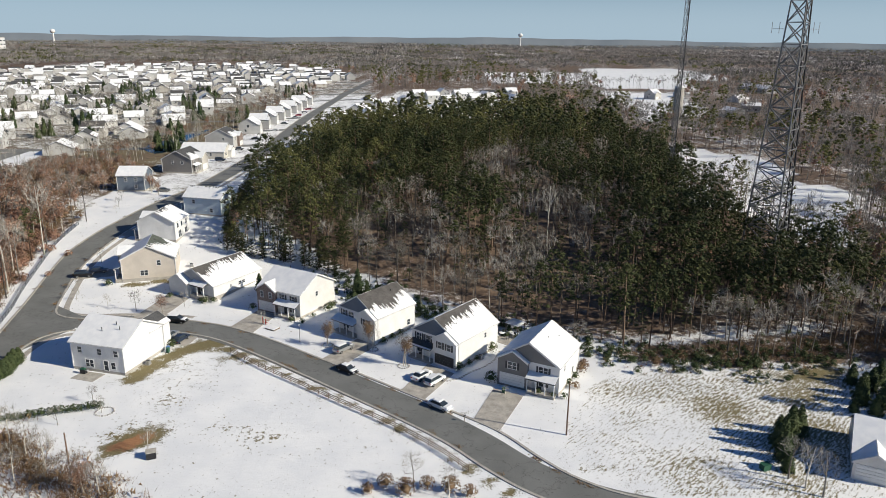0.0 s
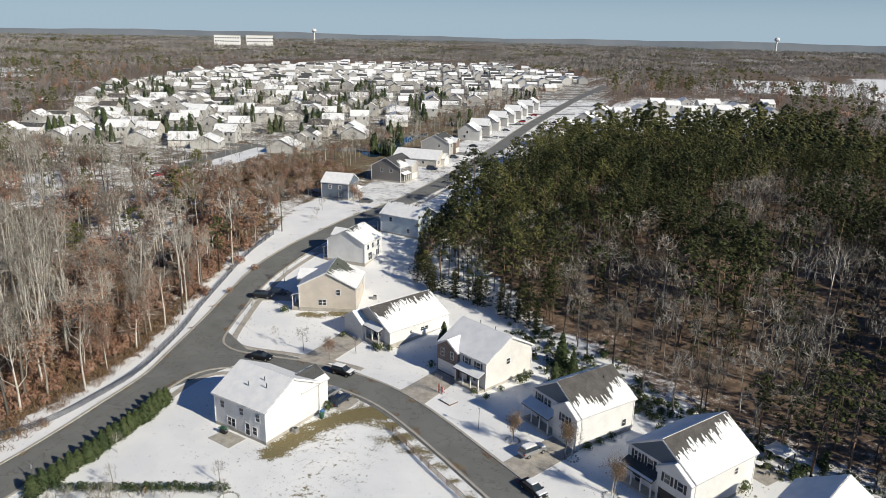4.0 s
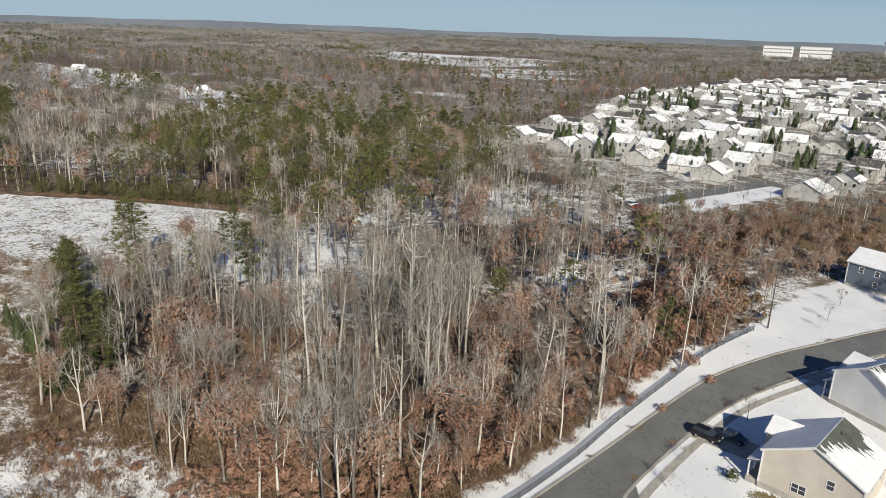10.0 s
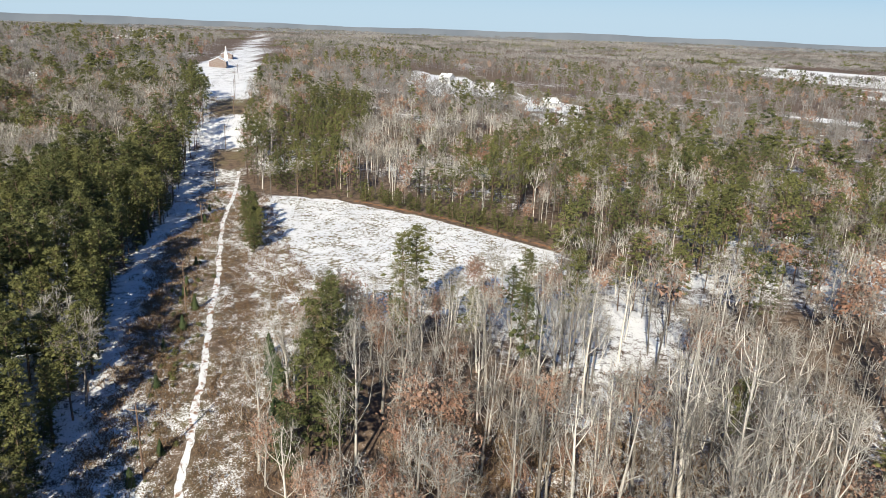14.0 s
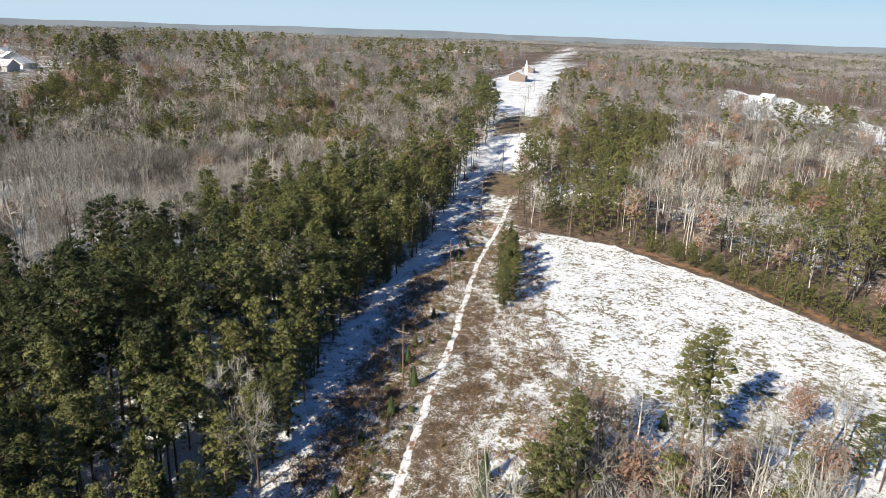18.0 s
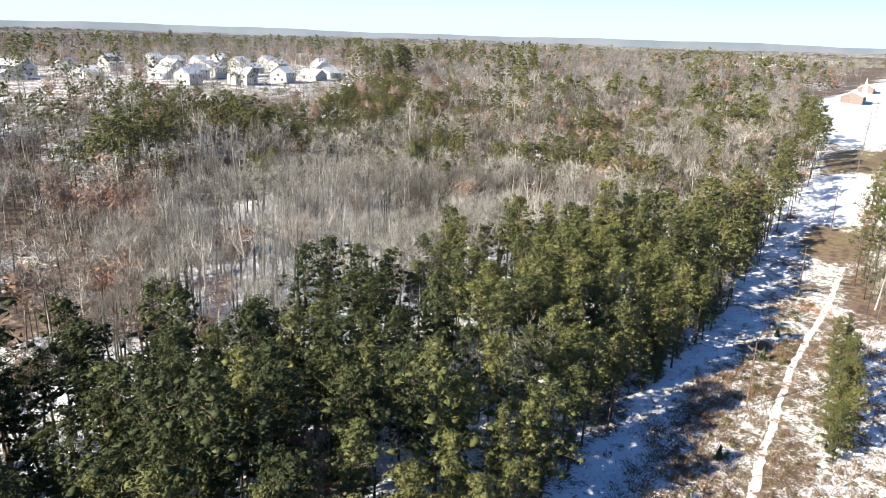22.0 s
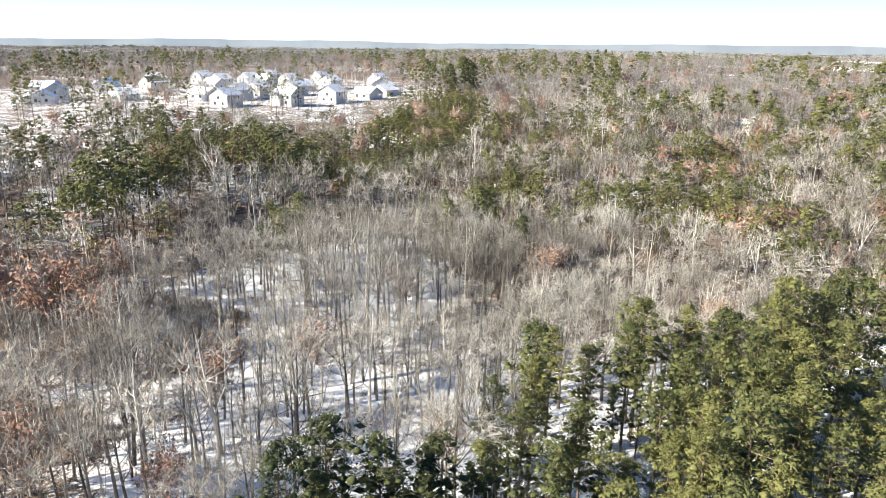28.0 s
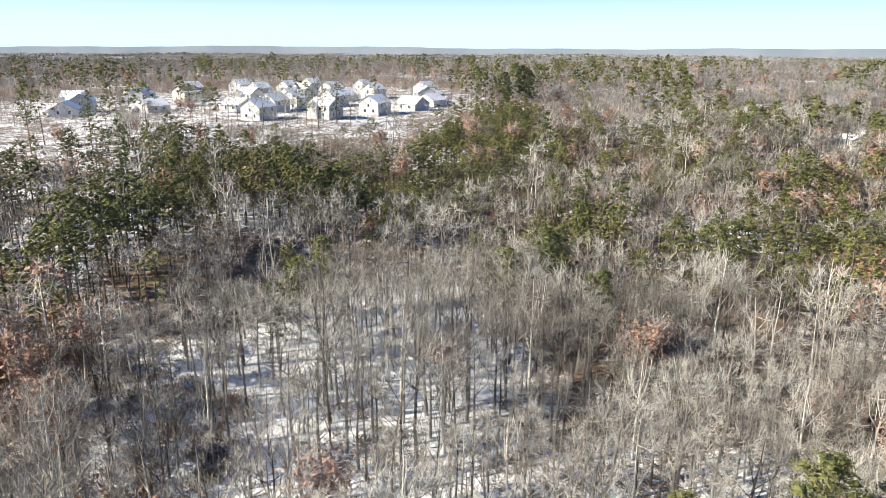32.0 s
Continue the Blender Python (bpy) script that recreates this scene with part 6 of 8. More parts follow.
def make_garden_plants():
    rnd = random.Random(21)
    for i in range(19):                                   # evergreen hedge along the main road
        t = i / 18
        stand("hedge_tree", CEDAR_SHAPES, -82.9 + 0.6 * math.sin(t * 3) + rnd.uniform(-0.25, 0.25), 101 + 27.5 * t, 0.95 + rnd.uniform(-0.1, 0.15), 0.50 + rnd.uniform(-0.07, 0.08), "bushy green leyland cypress in the roadside hedge", "hedge", "cypresses of the roadside hedge")
    for i in range(24):
        t = i / 23
        stand("hedge_bush", BUSH_SHAPES, -80.5 + 22 * t, 102.6 + 7.8 * t + rnd.uniform(-0.2, 0.2), 0.95, 0.95 + rnd.uniform(-0.1, 0.15), "low dark evergreen bush in the lawn hedge", "bush", "bushes of the lawn hedge")
    for x, y, s in ((-65.9, 163.6, 1.0), (-56.3, 160.2, 1.3), (-54.4, 160.9, 1.0), (-57.6, 161.0, 0.9), (-83.9, 170.4, 1.3), (3.9, 126.0, 1.3), (10.9, 135.0, 1.5), (9.9, 121.2, 1.6), (24.4, 120.2, 1.0), (22.6, 115.0, 0.9), (20.6, 115.4, 0.8), (18.2, 116.6, 0.8),
                    (-26.2, 156.6, 1.4), (-25.6, 158.4, 1.2), (-29.0, 152.6, 0.8), (-30.8, 148.6, 0.9), (-33.4, 149.8, 0.9), (-43.9, 156.8, 1.2), (-55.2, 135.4, 1.3), (-88.6, 206, 1.1), (-11.6, 138.6, 1.0), (-10.0, 140.8, 0.9), (-8.4, 142.8, 1.0), (6.0, 128.4, 0.9), (7.6, 130.6, 0.8), (26.0, 123.0, 1.0)):
        stand("evergreen_bush", BUSH_SHAPES, x, y, s, s * 0.95, "rounded dark green bush beside a house wall", "bush", "bushes by the houses")
    for x, y, s in ((27.6, 125.6, 1.5), (28.4, 127.2, 1.4), (43.0, 128.6, 1.4), (25.4, 118.8, 1.0), (-108, 105, 1.2)):
        stand("dry_bush", DRY_SHAPES, x, y, s, s, "bush with dry tan leaves", "bush")
    for x, y, h in ((-87.6, 161.4, 3.6), (-78.3, 157.4, 3.6), (-70.9, 155.2, 5.4), (-60.2, 157.8, 4.0), (-39.6, 147.6, 4.0), (-23.3, 137.0, 5.0), (-13.6, 135.2, 6.4), (-6.9, 127.6, 6.6), (-60.5, 111.8, 3.8), (-57.6, 108.6, 3.4), (-63.0, 104.5, 3.6), (-74.0, 106.0, 3.8), (12.0, 115.0, 2.6), (28.9, 135.6, 7.0), (-44.5, 96, 5), (-3.5, 88.5, 6.0), (1.5, 86.0, 5.0), (-79.5, 113, 3.6), (-92.0, 184.5, 4.5), (-90.5, 168.0, 3.5), (-104.4, 226, 4.0), (-108.0, 236, 4.2), (-103.5, 221.5, 3.0)):
        stand("yard_tree", WIDE_SHAPES, x, y, h / 15 * 1.25, h / 15, "small leafless young tree on a snowy lawn", "tree", "young trees of the gardens")
    for x, y, h in ((-23.3, 136.2, 6.0), (-14.6, 134.4, 6.8), (-6.5, 127.2, 6.4)):
        stand("yard_tree", BROWN_SHAPES, x, y, h / 11 * 0.9, h / 11, "small tree with dense dry brown twigs", "tree", "brown trees of the front gardens")
    for x, y, s in ((-7.5, 88.5, 1.6), (-4.5, 86.8, 1.9), (-1.5, 88.2, 1.5), (1.8, 87.6, 1.8), (4.6, 86.4, 1.4), (-10.0, 87.0, 1.3)):
        stand("dry_bush", DRY_SHAPES, x, y, s, s * 0.9, "brown leafless bush beside the lawn", "bush", "brown bushes by the lawn")
    for x, y, s in ((-24.0, 171.5, 0.9), (-21.0, 168.5, 1.1), (-27.5, 173.0, 1.0), (-15.0, 165.0, 1.0), (-11.5, 161.5, 1.2), (-5.0, 156.5, 1.0), (-1.0, 153.5, 1.2), (4.0, 150.0, 1.1), (9.0, 147.5, 1.0), (18.5, 141.0, 1.2), (23.0, 138.0, 1.0), (30.5, 133.0, 1.3), (34.0, 131.5, 1.0), (46.5, 128.5, 1.2), (50.5, 127.0, 1.4), (39.0, 130.0, 1.2), (54.5, 127.0, 1.2), (20.5, 144.0, 0.9), (14.5, 148.0, 1.0)):
        stand("evergreen_bush", BUSH_SHAPES, x, y, s, s * 0.85, "dark evergreen bush flecked with snow at the wood's edge", "bush", "bushes of the wood's edge")
    for x, y in ((-33, 165.5), (-30.5, 163), (-20.2, 158.5), (-45, 168)):
        stand("holly_tree", CEDAR_SHAPES, x, y, 0.9, 0.8, "dense green holly behind a back yard", "tree")
    for x, y, h in ((-64.0, 153.4, 5.0), (-102.4, 248, 7.5), (-99.6, 246, 5.5), (-50, 86, 6)):
        stand("oak_tree", OAK_SHAPES, x, y, h / 11 * 1.2, h / 11, "young tree holding orange-brown leaves", "tree")
    for x, y, h in ((-20.2, 166.0, 7.0), (-17.6, 163.5, 5.0)):
        stand("holly_tree", CEDAR_SHAPES, x, y, h / 6 * 1.15, h / 6, "dense green holly behind a back yard", "tree")
    for x, y, h in ((54.6, 99.0, 6.5), (56.8, 101.4, 7.2), (59.4, 103.6, 6.0), (53.4, 96.0, 5.5), (54.8, 101.0, 5.6), (52.8, 93.2, 4.0)):
        stand("cedar_tree", CEDAR_SHAPES, x, y, h / 6 * 1.15, h / 6.5, "dark cedar crowding a house corner", "tree")
    for x, y, h in ((75.5, 114.0, 4.4), (77.4, 116.8, 5.0), (79.0, 112.6, 5.5), (80.6, 119.4, 4.6), (82.0, 115.6, 6.0), (78.2, 121.8, 4.2), (83.6, 122.0, 5.2), (76.2, 110.4, 3.8), (80.0, 108.6, 4.8), (84.6, 111.8, 6.2), (72.8, 111.2, 2.8)):
        stand("cedar_tree", CEDAR_SHAPES, x, y, h / 6 * 1.5, h / 6, "dark evergreen in the thicket beyond the lot", "tree", "evergreens of the thicket")
    for x, y in ((53.6, 88.8), (55.0, 86.8), (52.0, 91.0)):
        stand("yard_tree", YARD_SHAPES, x, y, 0.7, 0.42, "leafless shrubby tree beside a cream house", "tree")
    # corridor: a file of pines beside the field, lone pines and cedars
    for i in range(17):
        t = i / 16
        stand("field_pine", YOUNG_SHAPES, -236 - 36 * t + rnd.uniform(-1, 1), 69 - 8.5 * t + rnd.uniform(-1.6, 1.6), 1.3, (1.15, 0.85, 1.25, 1.0)[i % 4], "young green pine between the track and the field", "tree", "pines beside the field", i)
    for i in range(34):
        t = i / 33
        x, y = (-293 + 50 * t, 91 + 31 * t * 2) if t < 0.5 else (-268 + 28 * (2 * t - 1), 122 + 31 * (2 * t - 1))
        if t < 0.5:
            x = -293 + 25 * 2 * t
        stand("field_pine", YOUNG_SHAPES, x - 1.6 + rnd.uniform(-0.8, 0.8), y + 1.6 + rnd.uniform(-0.8, 0.8), 1.1, rnd.uniform(0.5, 0.75), "short bushy pine in the row above the field", "tree", "pines above the field", i)
    edge = glide([(-64.5, 240), (-65, 222), (-63, 203), (-58, 192.5), (-50, 187.5), (-40, 184), (-33, 181.5), (-27, 177)], 1.9)
    for i, (x, y) in enumerate(edge):
        stand("edge_pine", DEEP_SHAPES, x + rnd.uniform(-1.2, 1.6), y + rnd.uniform(-0.8, 1.6), rnd.uniform(0.85, 1.2), rnd.uniform(0.55, 1.05), "dark bushy pine at the edge of the wood", "tree", "pines at the wood's edge", i)
    for x, y, h in ((98, 112, 15), (103, 117, 17), (108, 108, 16), (101, 104, 13), (112, 114, 18), (86, 106.5, 18), (90, 104, 17), (93, 108, 16), (104, 128, 17), (110, 133, 18), (116, 126, 18), (112, 140, 19), (120, 136, 18), (107, 122, 16), (99, 121, 15), (124, 130, 18), (118, 118, 17), (128, 140, 19), (104, 137, 17)):
        stand("pine_tree", PINE_SHAPES, x, y, h / 20, h / 20, "tall green pine with a bare lower trunk", "tree")
    for x, y, h in ((-424, -216, 25), (-428, -212, 23), (-420, -220, 22), (-431, -218, 24), (-416, -214, 20)):
        stand("pine_tree", TALL_SHAPES, x, y, h / 20, h / 20, "tall dark pine standing over the wood", "tree")
    for x, y, h in ((-836, -6, 15), (-846, 2, 17), (-857, -4, 16), (-868, 4, 15), (-825, -14, 13), (-770, -112, 14), (-778, -106, 13)):
        stand("oak_tree", OAK_SHAPES, x, y, h / 11 * 1.2, h / 11, "tall tree holding red-brown leaves beside the cleared line", "tree")
    for x, y, h in ((-52, 88, 6.5), (-58, 92, 7), (-63, 95.5, 6), (-67, 97.5, 7.5), (-70, 100, 6), (-55.5, 87.5, 5), (-47, 85.5, 6), (-73, 96, 7), (-61, 89, 6)):
        stand("yard_tree", WIDE_SHAPES, x, y, h / 15 * 1.3, h / 15, "leafless brown tree in a thicket beside the lawn", "tree", "trees of the lawn thicket")
    for x, y, h in ((-172, 84, 6), (-178, 82.5, 4.6), (-166, 86, 7), (-160, 87.5, 8), (-152, 88, 9), (-168, 66.5, 2.8), (-180, 64, 2.4), (-188, 65, 3.2), (-205, 60.5, 3.0), (-212, 59, 2.2), (-225, 57.5, 2.4), (-152, 72, 2.6), (-146, 70, 3.0), (-198, 64.5, 3.4), (-262, 50, 2.6), (-275, 48, 2.4), (-190, 95, 4.5), (-200, 103, 3.5)):
        stand("cedar_tree", CEDAR_SHAPES, x, y, h / 6 * 1.05, h / 6, "small green cedar on the cleared strip", "tree", "cedars of the cleared strip")
    rng = np.random.default_rng(31)

    def spread(name, forms, n, sample, size, mats, label):
        xy = np.array([sample() for _ in range(n)])
        s = rng.uniform(*size, len(xy))
        scatter_mesh(name, forms, rng.integers(0, len(forms), len(xy)), xy, np.stack([s, s * rng.uniform(0.7, 1.1, len(xy))], -1), rng.uniform(0, 6.28, len(xy)), mats, label, "brush", seed=n)

    def along(line, width):
        def take():
            k = rng.integers(0, len(line) - 1)
            (ax, ay), (bx, by) = line[k], line[k + 1]
            t = rng.random()
            return ax + (bx - ax) * t + rng.normal(0, width), ay + (by - ay) * t + rng.normal(0, width)
        return take

    def within(poly, avoid=()):
        xs, ys = [p[0] for p in poly], [p[1] for p in poly]

        def take():
            while True:
                x, y = rng.uniform(min(xs), max(xs)), rng.uniform(min(ys), max(ys))
                if inside(poly, [x], [y])[0] and all(near_line(l, np.array([x]), np.array([y]))[0] > d for l, d in avoid):
                    return x, y
        return take

    dry = (BARK, BRUSH)
    track = [(-100, 88), (-139, 77.5), (-176, 72.0), (-196, 68), (-235, 60.5), (-265, 54.5), (-300, 50)]
    spread("brush", THICKETS, 2100, within([(-110, 96), (-176, 88), (-190, 97), (-204, 93), (-232, 79), (-292, 62), (-300, 46), (-236, 54), (-176, 66), (-110, 78)], ((track, 1.3),)), (0.5, 1.15), dry, "dry brown brush beside the track")
    spread("brush", THICKETS, 420, within(C_NOOK), (0.6, 1.4), dry, "brown brush in the clearing by the road")
    spread("brush", LOW, 70, within(C_NOOK), (0.6, 1.3), (BARK, RUSSET), "low russet bushes in the clearing by the road")
    spread("brush", THICKETS, 620, along([(-150, 70), (-176, 66), (-205, 60), (-245, 52), (-300, 42)], 2.2), (0.5, 1.1), dry, "dry brush under the power line")
    spread("brush", THICKETS, 2000, within(C_FIELD), (0.12, 0.4), dry, "tufts of dead weeds in the snowy field")
    spread("brush", THICKETS, 420, along([(-100.2, 118), (-101.2, 138), (-105.8, 156), (-110.6, 172), (-114.6, 190), (-118, 212)], 1.2), (0.6, 1.3), dry, "brown brush along the roadside fence")
    spread("brush", THICKETS, 2400, within([(-100, 112), (-101.5, 128), (-113, 150), (-119, 175), (-150, 170), (-160, 110), (-138, 90)]), (0.6, 1.5), dry, "brown undergrowth on the wood's floor")
    spread("brush", THICKETS, 1300, within([(-117, 212), (-150, 228), (-185, 250), (-196, 262), (-165, 285), (-150, 320), (-120, 300), (-112, 262), (-128, 236)]), (0.7, 1.6), dry, "brown brush on the creek bank")
    spread("brush", LOW, 620, along([(-30, 176), (-18, 166), (-4, 158), (14, 146), (32, 136), (50, 130), (64, 131), (82, 136)], 4.0), (0.5, 1.1), (BARK, CEDAR), "snow-flecked evergreen undergrowth at the wood's edge")
    spread("brush", THICKETS, 620, along([(38, 133), (58, 134), (72, 136), (88, 139), (100, 144)], 3.6), (0.5, 1.3), dry, "brown brush at the edge of the lot")
    spread("brush", THICKETS, 1300, within([(-110, -20), (-178, -12), (-216, -22), (-280, -40), (-330, -40), (-330, -150), (-200, -150), (-110, -60)]), (0.5, 1.0), dry, "low brush among the bare trees")
    spread("brush", BUSHES, 150, along([(-140, 71), (-176, 66.5), (-205, 61), (-245, 54), (-300, 45)], 1.8), (0.3, 0.8), (BARK, NEEDLE), "low olive-green shrubs under the power line")
    spread("brush", THICKETS, 800, along([(-130, 66), (-176, 60.5), (-215, 53), (-250, 46.5)], 2.2), (0.6, 1.2), dry, "dark brush along a ditch")
    spread("brush", THICKETS, 700, within([(-200, -68), (-222, -58), (-236, -78), (-222, -100), (-206, -116), (-196, -95)]), (0.9, 1.9), dry, "thick brown undergrowth among the trunks")
    spread("brush", THICKETS, 300, along([(-46, 85), (-56, 89.5), (-66, 96), (-72, 100)], 2.4), (0.7, 1.6), dry, "brown thicket beside the lawn")
    spread("brush", LOW, 260, within([(-100, 116), (-105.5, 150), (-118, 142), (-126, 112), (-122, 100), (-112, 106)]), (0.7, 1.7), (BARK, RUSSET), "russet leafy undergrowth on the wood's floor")
    spread("brush", LOW, 300, along([(-114, 168), (-119, 186), (-124, 206), (-136, 210)], 5.0), (0.8, 1.9), (BARK, RUSSET), "russet leafy brush behind the roadside fence")
    spread("brush", LOW, 420, along([(-120, 214), (-133, 222), (-150, 246), (-158, 270), (-152, 300)], 5.0), (0.8, 2.0), (BARK, BRUSH), "tan brush on the creek bank")
    def drift(seed):
        rnd, s = random.Random(seed), Soup()
        for _ in range(26):
            s.lap(Vector((rnd.gauss(0, 0.55), rnd.gauss(0, 0.22), rnd.uniform(0.14, 0.2))), Vector((0, 0, 1)), 0.34, 0.2, rnd)
        return s.arrays()

    def kerbside(line, n, off):
        line, out = beside(line, off), []
        for _ in range(n):
            k = int(rng.integers(0, len(line) - 1))
            (ax, ay), (bx, by) = line[k], line[k + 1]
            out.append((ax, ay, math.atan2(by - ay, bx - ax)))
        return out

    spots = np.array(kerbside(KERB_A[150:270], 26, -0.5) + kerbside(KERB_S[170:250], 34, 0.5) + kerbside(KERB_N[75:210], 46, 0.5))
    w = rng.uniform(0.5, 1.5, len(spots))
    scatter_mesh("leaf_litter", [drift(300 + i) for i in range(4)], rng.integers(0, 4, len(spots)), spots[:, :2], np.stack([w, np.ones(len(w))], -1), spots[:, 2], (BARK, BRUSH), "drifts of wet brown leaves along the kerbs", "leaves", seed=82)
    # trees between the houses of the estate
    town = within([(-195, 275), (-254, 268), (-317, 282), (-376, 405), (-509, 590), (-560, 700), (-120, 700), (-120, 320)])
    xy = np.array([town() for _ in range(1900)])
    s = rng.uniform(0.35, 0.7, len(xy))
    scatter_mesh("estate_trees", BROAD[3], rng.integers(0, len(BROAD[3]), len(xy)), xy, np.stack([s * 1.3, s], -1), rng.uniform(0, 6.28, len(xy)), (BARK, TWIG), "bare street trees between estate houses", "trees", seed=77)
    xy = np.array([(q[0] + rng.normal(0, 3.5), q[1] + rng.normal(0, 3.5)) for q in [town() for _ in range(75)] for _ in range(4)] + [(-310 + 3 * i, 326 + i) for i in range(5)] + [(-281 + 3 * i, 366 - i) for i in range(6)] + [(-210 + 3 * i, 480 + i) for i in range(4)])
    s = rng.uniform(0.75, 1.5, len(xy))
    scatter_mesh("estate_evergreens", CEDARS_FAR, rng.integers(0, 3, len(xy)), xy, np.stack([s, s], -1), rng.uniform(0, 6.28, len(xy)), (PINEBARK, CEDAR), "dark evergreens between estate houses", "trees", seed=78)
    creek = along(CREEK, 9.0)
    xy = np.array([creek() for _ in range(170)])
    s = rng.uniform(0.25, 0.62, len(xy))
    scatter_mesh("creek_trees", BARE[2], rng.integers(0, len(BARE[2]), len(xy)), xy, np.stack([s, s], -1), rng.uniform(0, 6.28, len(xy)), (BARK, TWIG), "bare trees along the creek", "trees", seed=79)
    hollow = within([(-115, 214), (-140, 221), (-165, 238), (-178, 256), (-160, 292), (-127, 292), (-114, 268), (-119, 242)])
    xy = np.array([creek() for _ in range(90)] + [hollow() for _ in range(150)])
    s = rng.uniform(0.35, 0.75, len(xy))
    scatter_mesh("creek_oaks", OAK[1], rng.integers(0, 4, len(xy)), xy, np.stack([s, s], -1), rng.uniform(0, 6.28, len(xy)), (DARKBARK, TWIG, RUSSET), "russet brush trees along the creek", "trees", seed=80)
    end = within(C_END)
    xy = np.array([end() for _ in range(420)])
    s = rng.uniform(0.3, 0.85, len(xy))
    scatter_mesh("end_trees", BARE[2], rng.integers(0, len(BARE[2]), len(xy)), xy, np.stack([s * 1.3, s], -1), rng.uniform(0, 6.28, len(xy)), (BARK, TWIG), "bare trees round the far houses", "trees", seed=81)


make_garden_plants()

# ---- paving of the gardens ----


def make_paving():
    for pts, words in ((((10.2, 118.6), (15.4, 115.8), (10.3, 104.2), (6.0, 107.6)), "wide concrete driveway with a middle joint"),
                       (((-2.2, 128.6), (3.0, 124.6), (-2.6, 114.0), (-7.0, 117.2)), "dark wet concrete driveway"),
                       (((-17.0, 141.2), (-12.9, 137.6), (-19.2, 126.9), (-23.6, 130.2)), "wet concrete driveway"),
                       (((-42.6, 156.4), (-37.5, 153.6), (-40.6, 143.2), (-46.2, 146.6)), "tan concrete driveway"),
                       (((-67.0, 166.6), (-61.2, 163.2), (-63.6, 150.7), (-70.0, 151.0)), "tan concrete driveway with damp stains"),
                       (((-86.2, 180.6), (-85.0, 176.2), (-95.2, 173.6), (-96.0, 178.6)), "shaded concrete driveway"),
                       (((-57.8, 137.2), (-52.6, 136.0), (-51.6, 140.4), (-58.8, 142.2)), "tan concrete driveway"),
                       (((-87.6, 206.6), (-87.9, 202.4), (-94.2, 202.2), (-93.6, 207.0)), "shaded concrete driveway"),
                       (((-80.6, 229.0), (-81.4, 225.0), (-89.4, 227.2), (-88.4, 231.2)), "concrete driveway")):
        tagged(part("driveway", made(slab, pts, 0.055), DRIVE), words, "driveway", kind="structure")
    tagged(part("patio", made(slab, ((-69.2, 121.2), (-64.4, 119.8), (-63.4, 123.0), (-68.0, 124.2)), 0.06, 0.2), CONCRETE), "bare concrete patio behind the white house", "patio", kind="structure")
    tagged(part("dirt_track", made(strip, ragged(TRACK, 1), ragged(TRACK, -1), 0.1, 0.035), TRACKMAT), "narrow track of snow and red clay", "track", kind="structure")
    for pts in (((-199, 252), (-191.5, 255), (-196, 345), (-204, 345)),):
        tagged(part("road", made(slab, pts, 0.05, 0.2, 20), ASPHALT), "estate street above the creek bank", "road", kind="structure")
    a = radians(20)
    for j in range(0, 62, 2):
        line = []
        for i in range(-30, 31):
            u, v = i * 20.0, j * 28.0 + 14 + 16 * math.sin(i * 0.30 + 0.16 * (j // 2))
            line.append((-400 + u * math.cos(a) - v * math.sin(a) * 0.9, 255 + u * math.sin(a) + v * math.cos(a)))
        line = [p for p in line if inside(C_TOWN, [p[0]], [p[1]])[0] and near_line(CREEK, np.array([p[0]]), np.array([p[1]]))[0] > 18 and p[1] < 1000]
        if len(line) > 3:
            tagged(part("road", made(strip, beside(line, 3.4), beside(line, -3.4), 0.2, 0.06), ASPHALT), "estate street between far houses", "road", kind="structure")
    bm = bmesh.new()
    v = [bm.verts.new((x, y, 7.54)) for x, y in POND]
    bm.faces.new(v)
    tagged(part("water", bm, WATER), "still blue pond behind the houses", "pond", kind="structure")


TRACK = glide([(-96, 90), (-118, 82), (-139, 77.5), (-158, 74.6), (-176, 72.0), (-196, 68), (-216, 64.6), (-235, 60.5), (-265, 54.5), (-300, 50), (-330, 45)], 1.0)


def ragged(line, side):
    """The track's worn edge, in and out along its length."""
    out, rnd = [], random.Random(40 + side)
    for i, (p, q) in enumerate(zip(beside(line, 0.25 * side), beside(line, 0.85 * side))):
        k = rnd.random() * 0.6 + 0.4 * (0.5 + 0.5 * math.sin(i * 0.37 + 2 * side))
        out.append((p[0] + (q[0] - p[0]) * k, p[1] + (q[1] - p[1]) * k))
    return out


def make_track():
    m = Nodes("snowy_clay", 0.85)
    a, b = m.noise(1.1, 4, 0.6), m.noise(6.0, 3)
    clay = m.mix(a, (0.20, 0.10, 0.055), (0.40, 0.22, 0.12))
    f = m.math("ADD", m.math("MULTIPLY", a, 0.7), m.math("MULTIPLY", b, 0.5))
    return m.done(m.mix(m.ramp(f, 0.48, 0.60), clay, (0.86, 0.85, 0.83)), a, 0.5, 0.2)


TRACKMAT = make_track()
WATER = plain("pond_water", (0.02, 0.05, 0.09), 0.04, var=0.2, size=8, spec=0.6)
make_paving()

# ---- fences, poles, masts ----


def put_between(name, me, p, q, parent, label=""):
    """A bar mesh, one metre long along x, stretched from p to q."""
    p, q = Vector(p), Vector(q)
    d = q - p
    m = Matrix.Translation(p) @ d.to_track_quat("X", "Z").to_matrix().to_4x4() @ Matrix.Diagonal((d.length, 1, 1, 1))
    return again(name, me, parent, m, label)


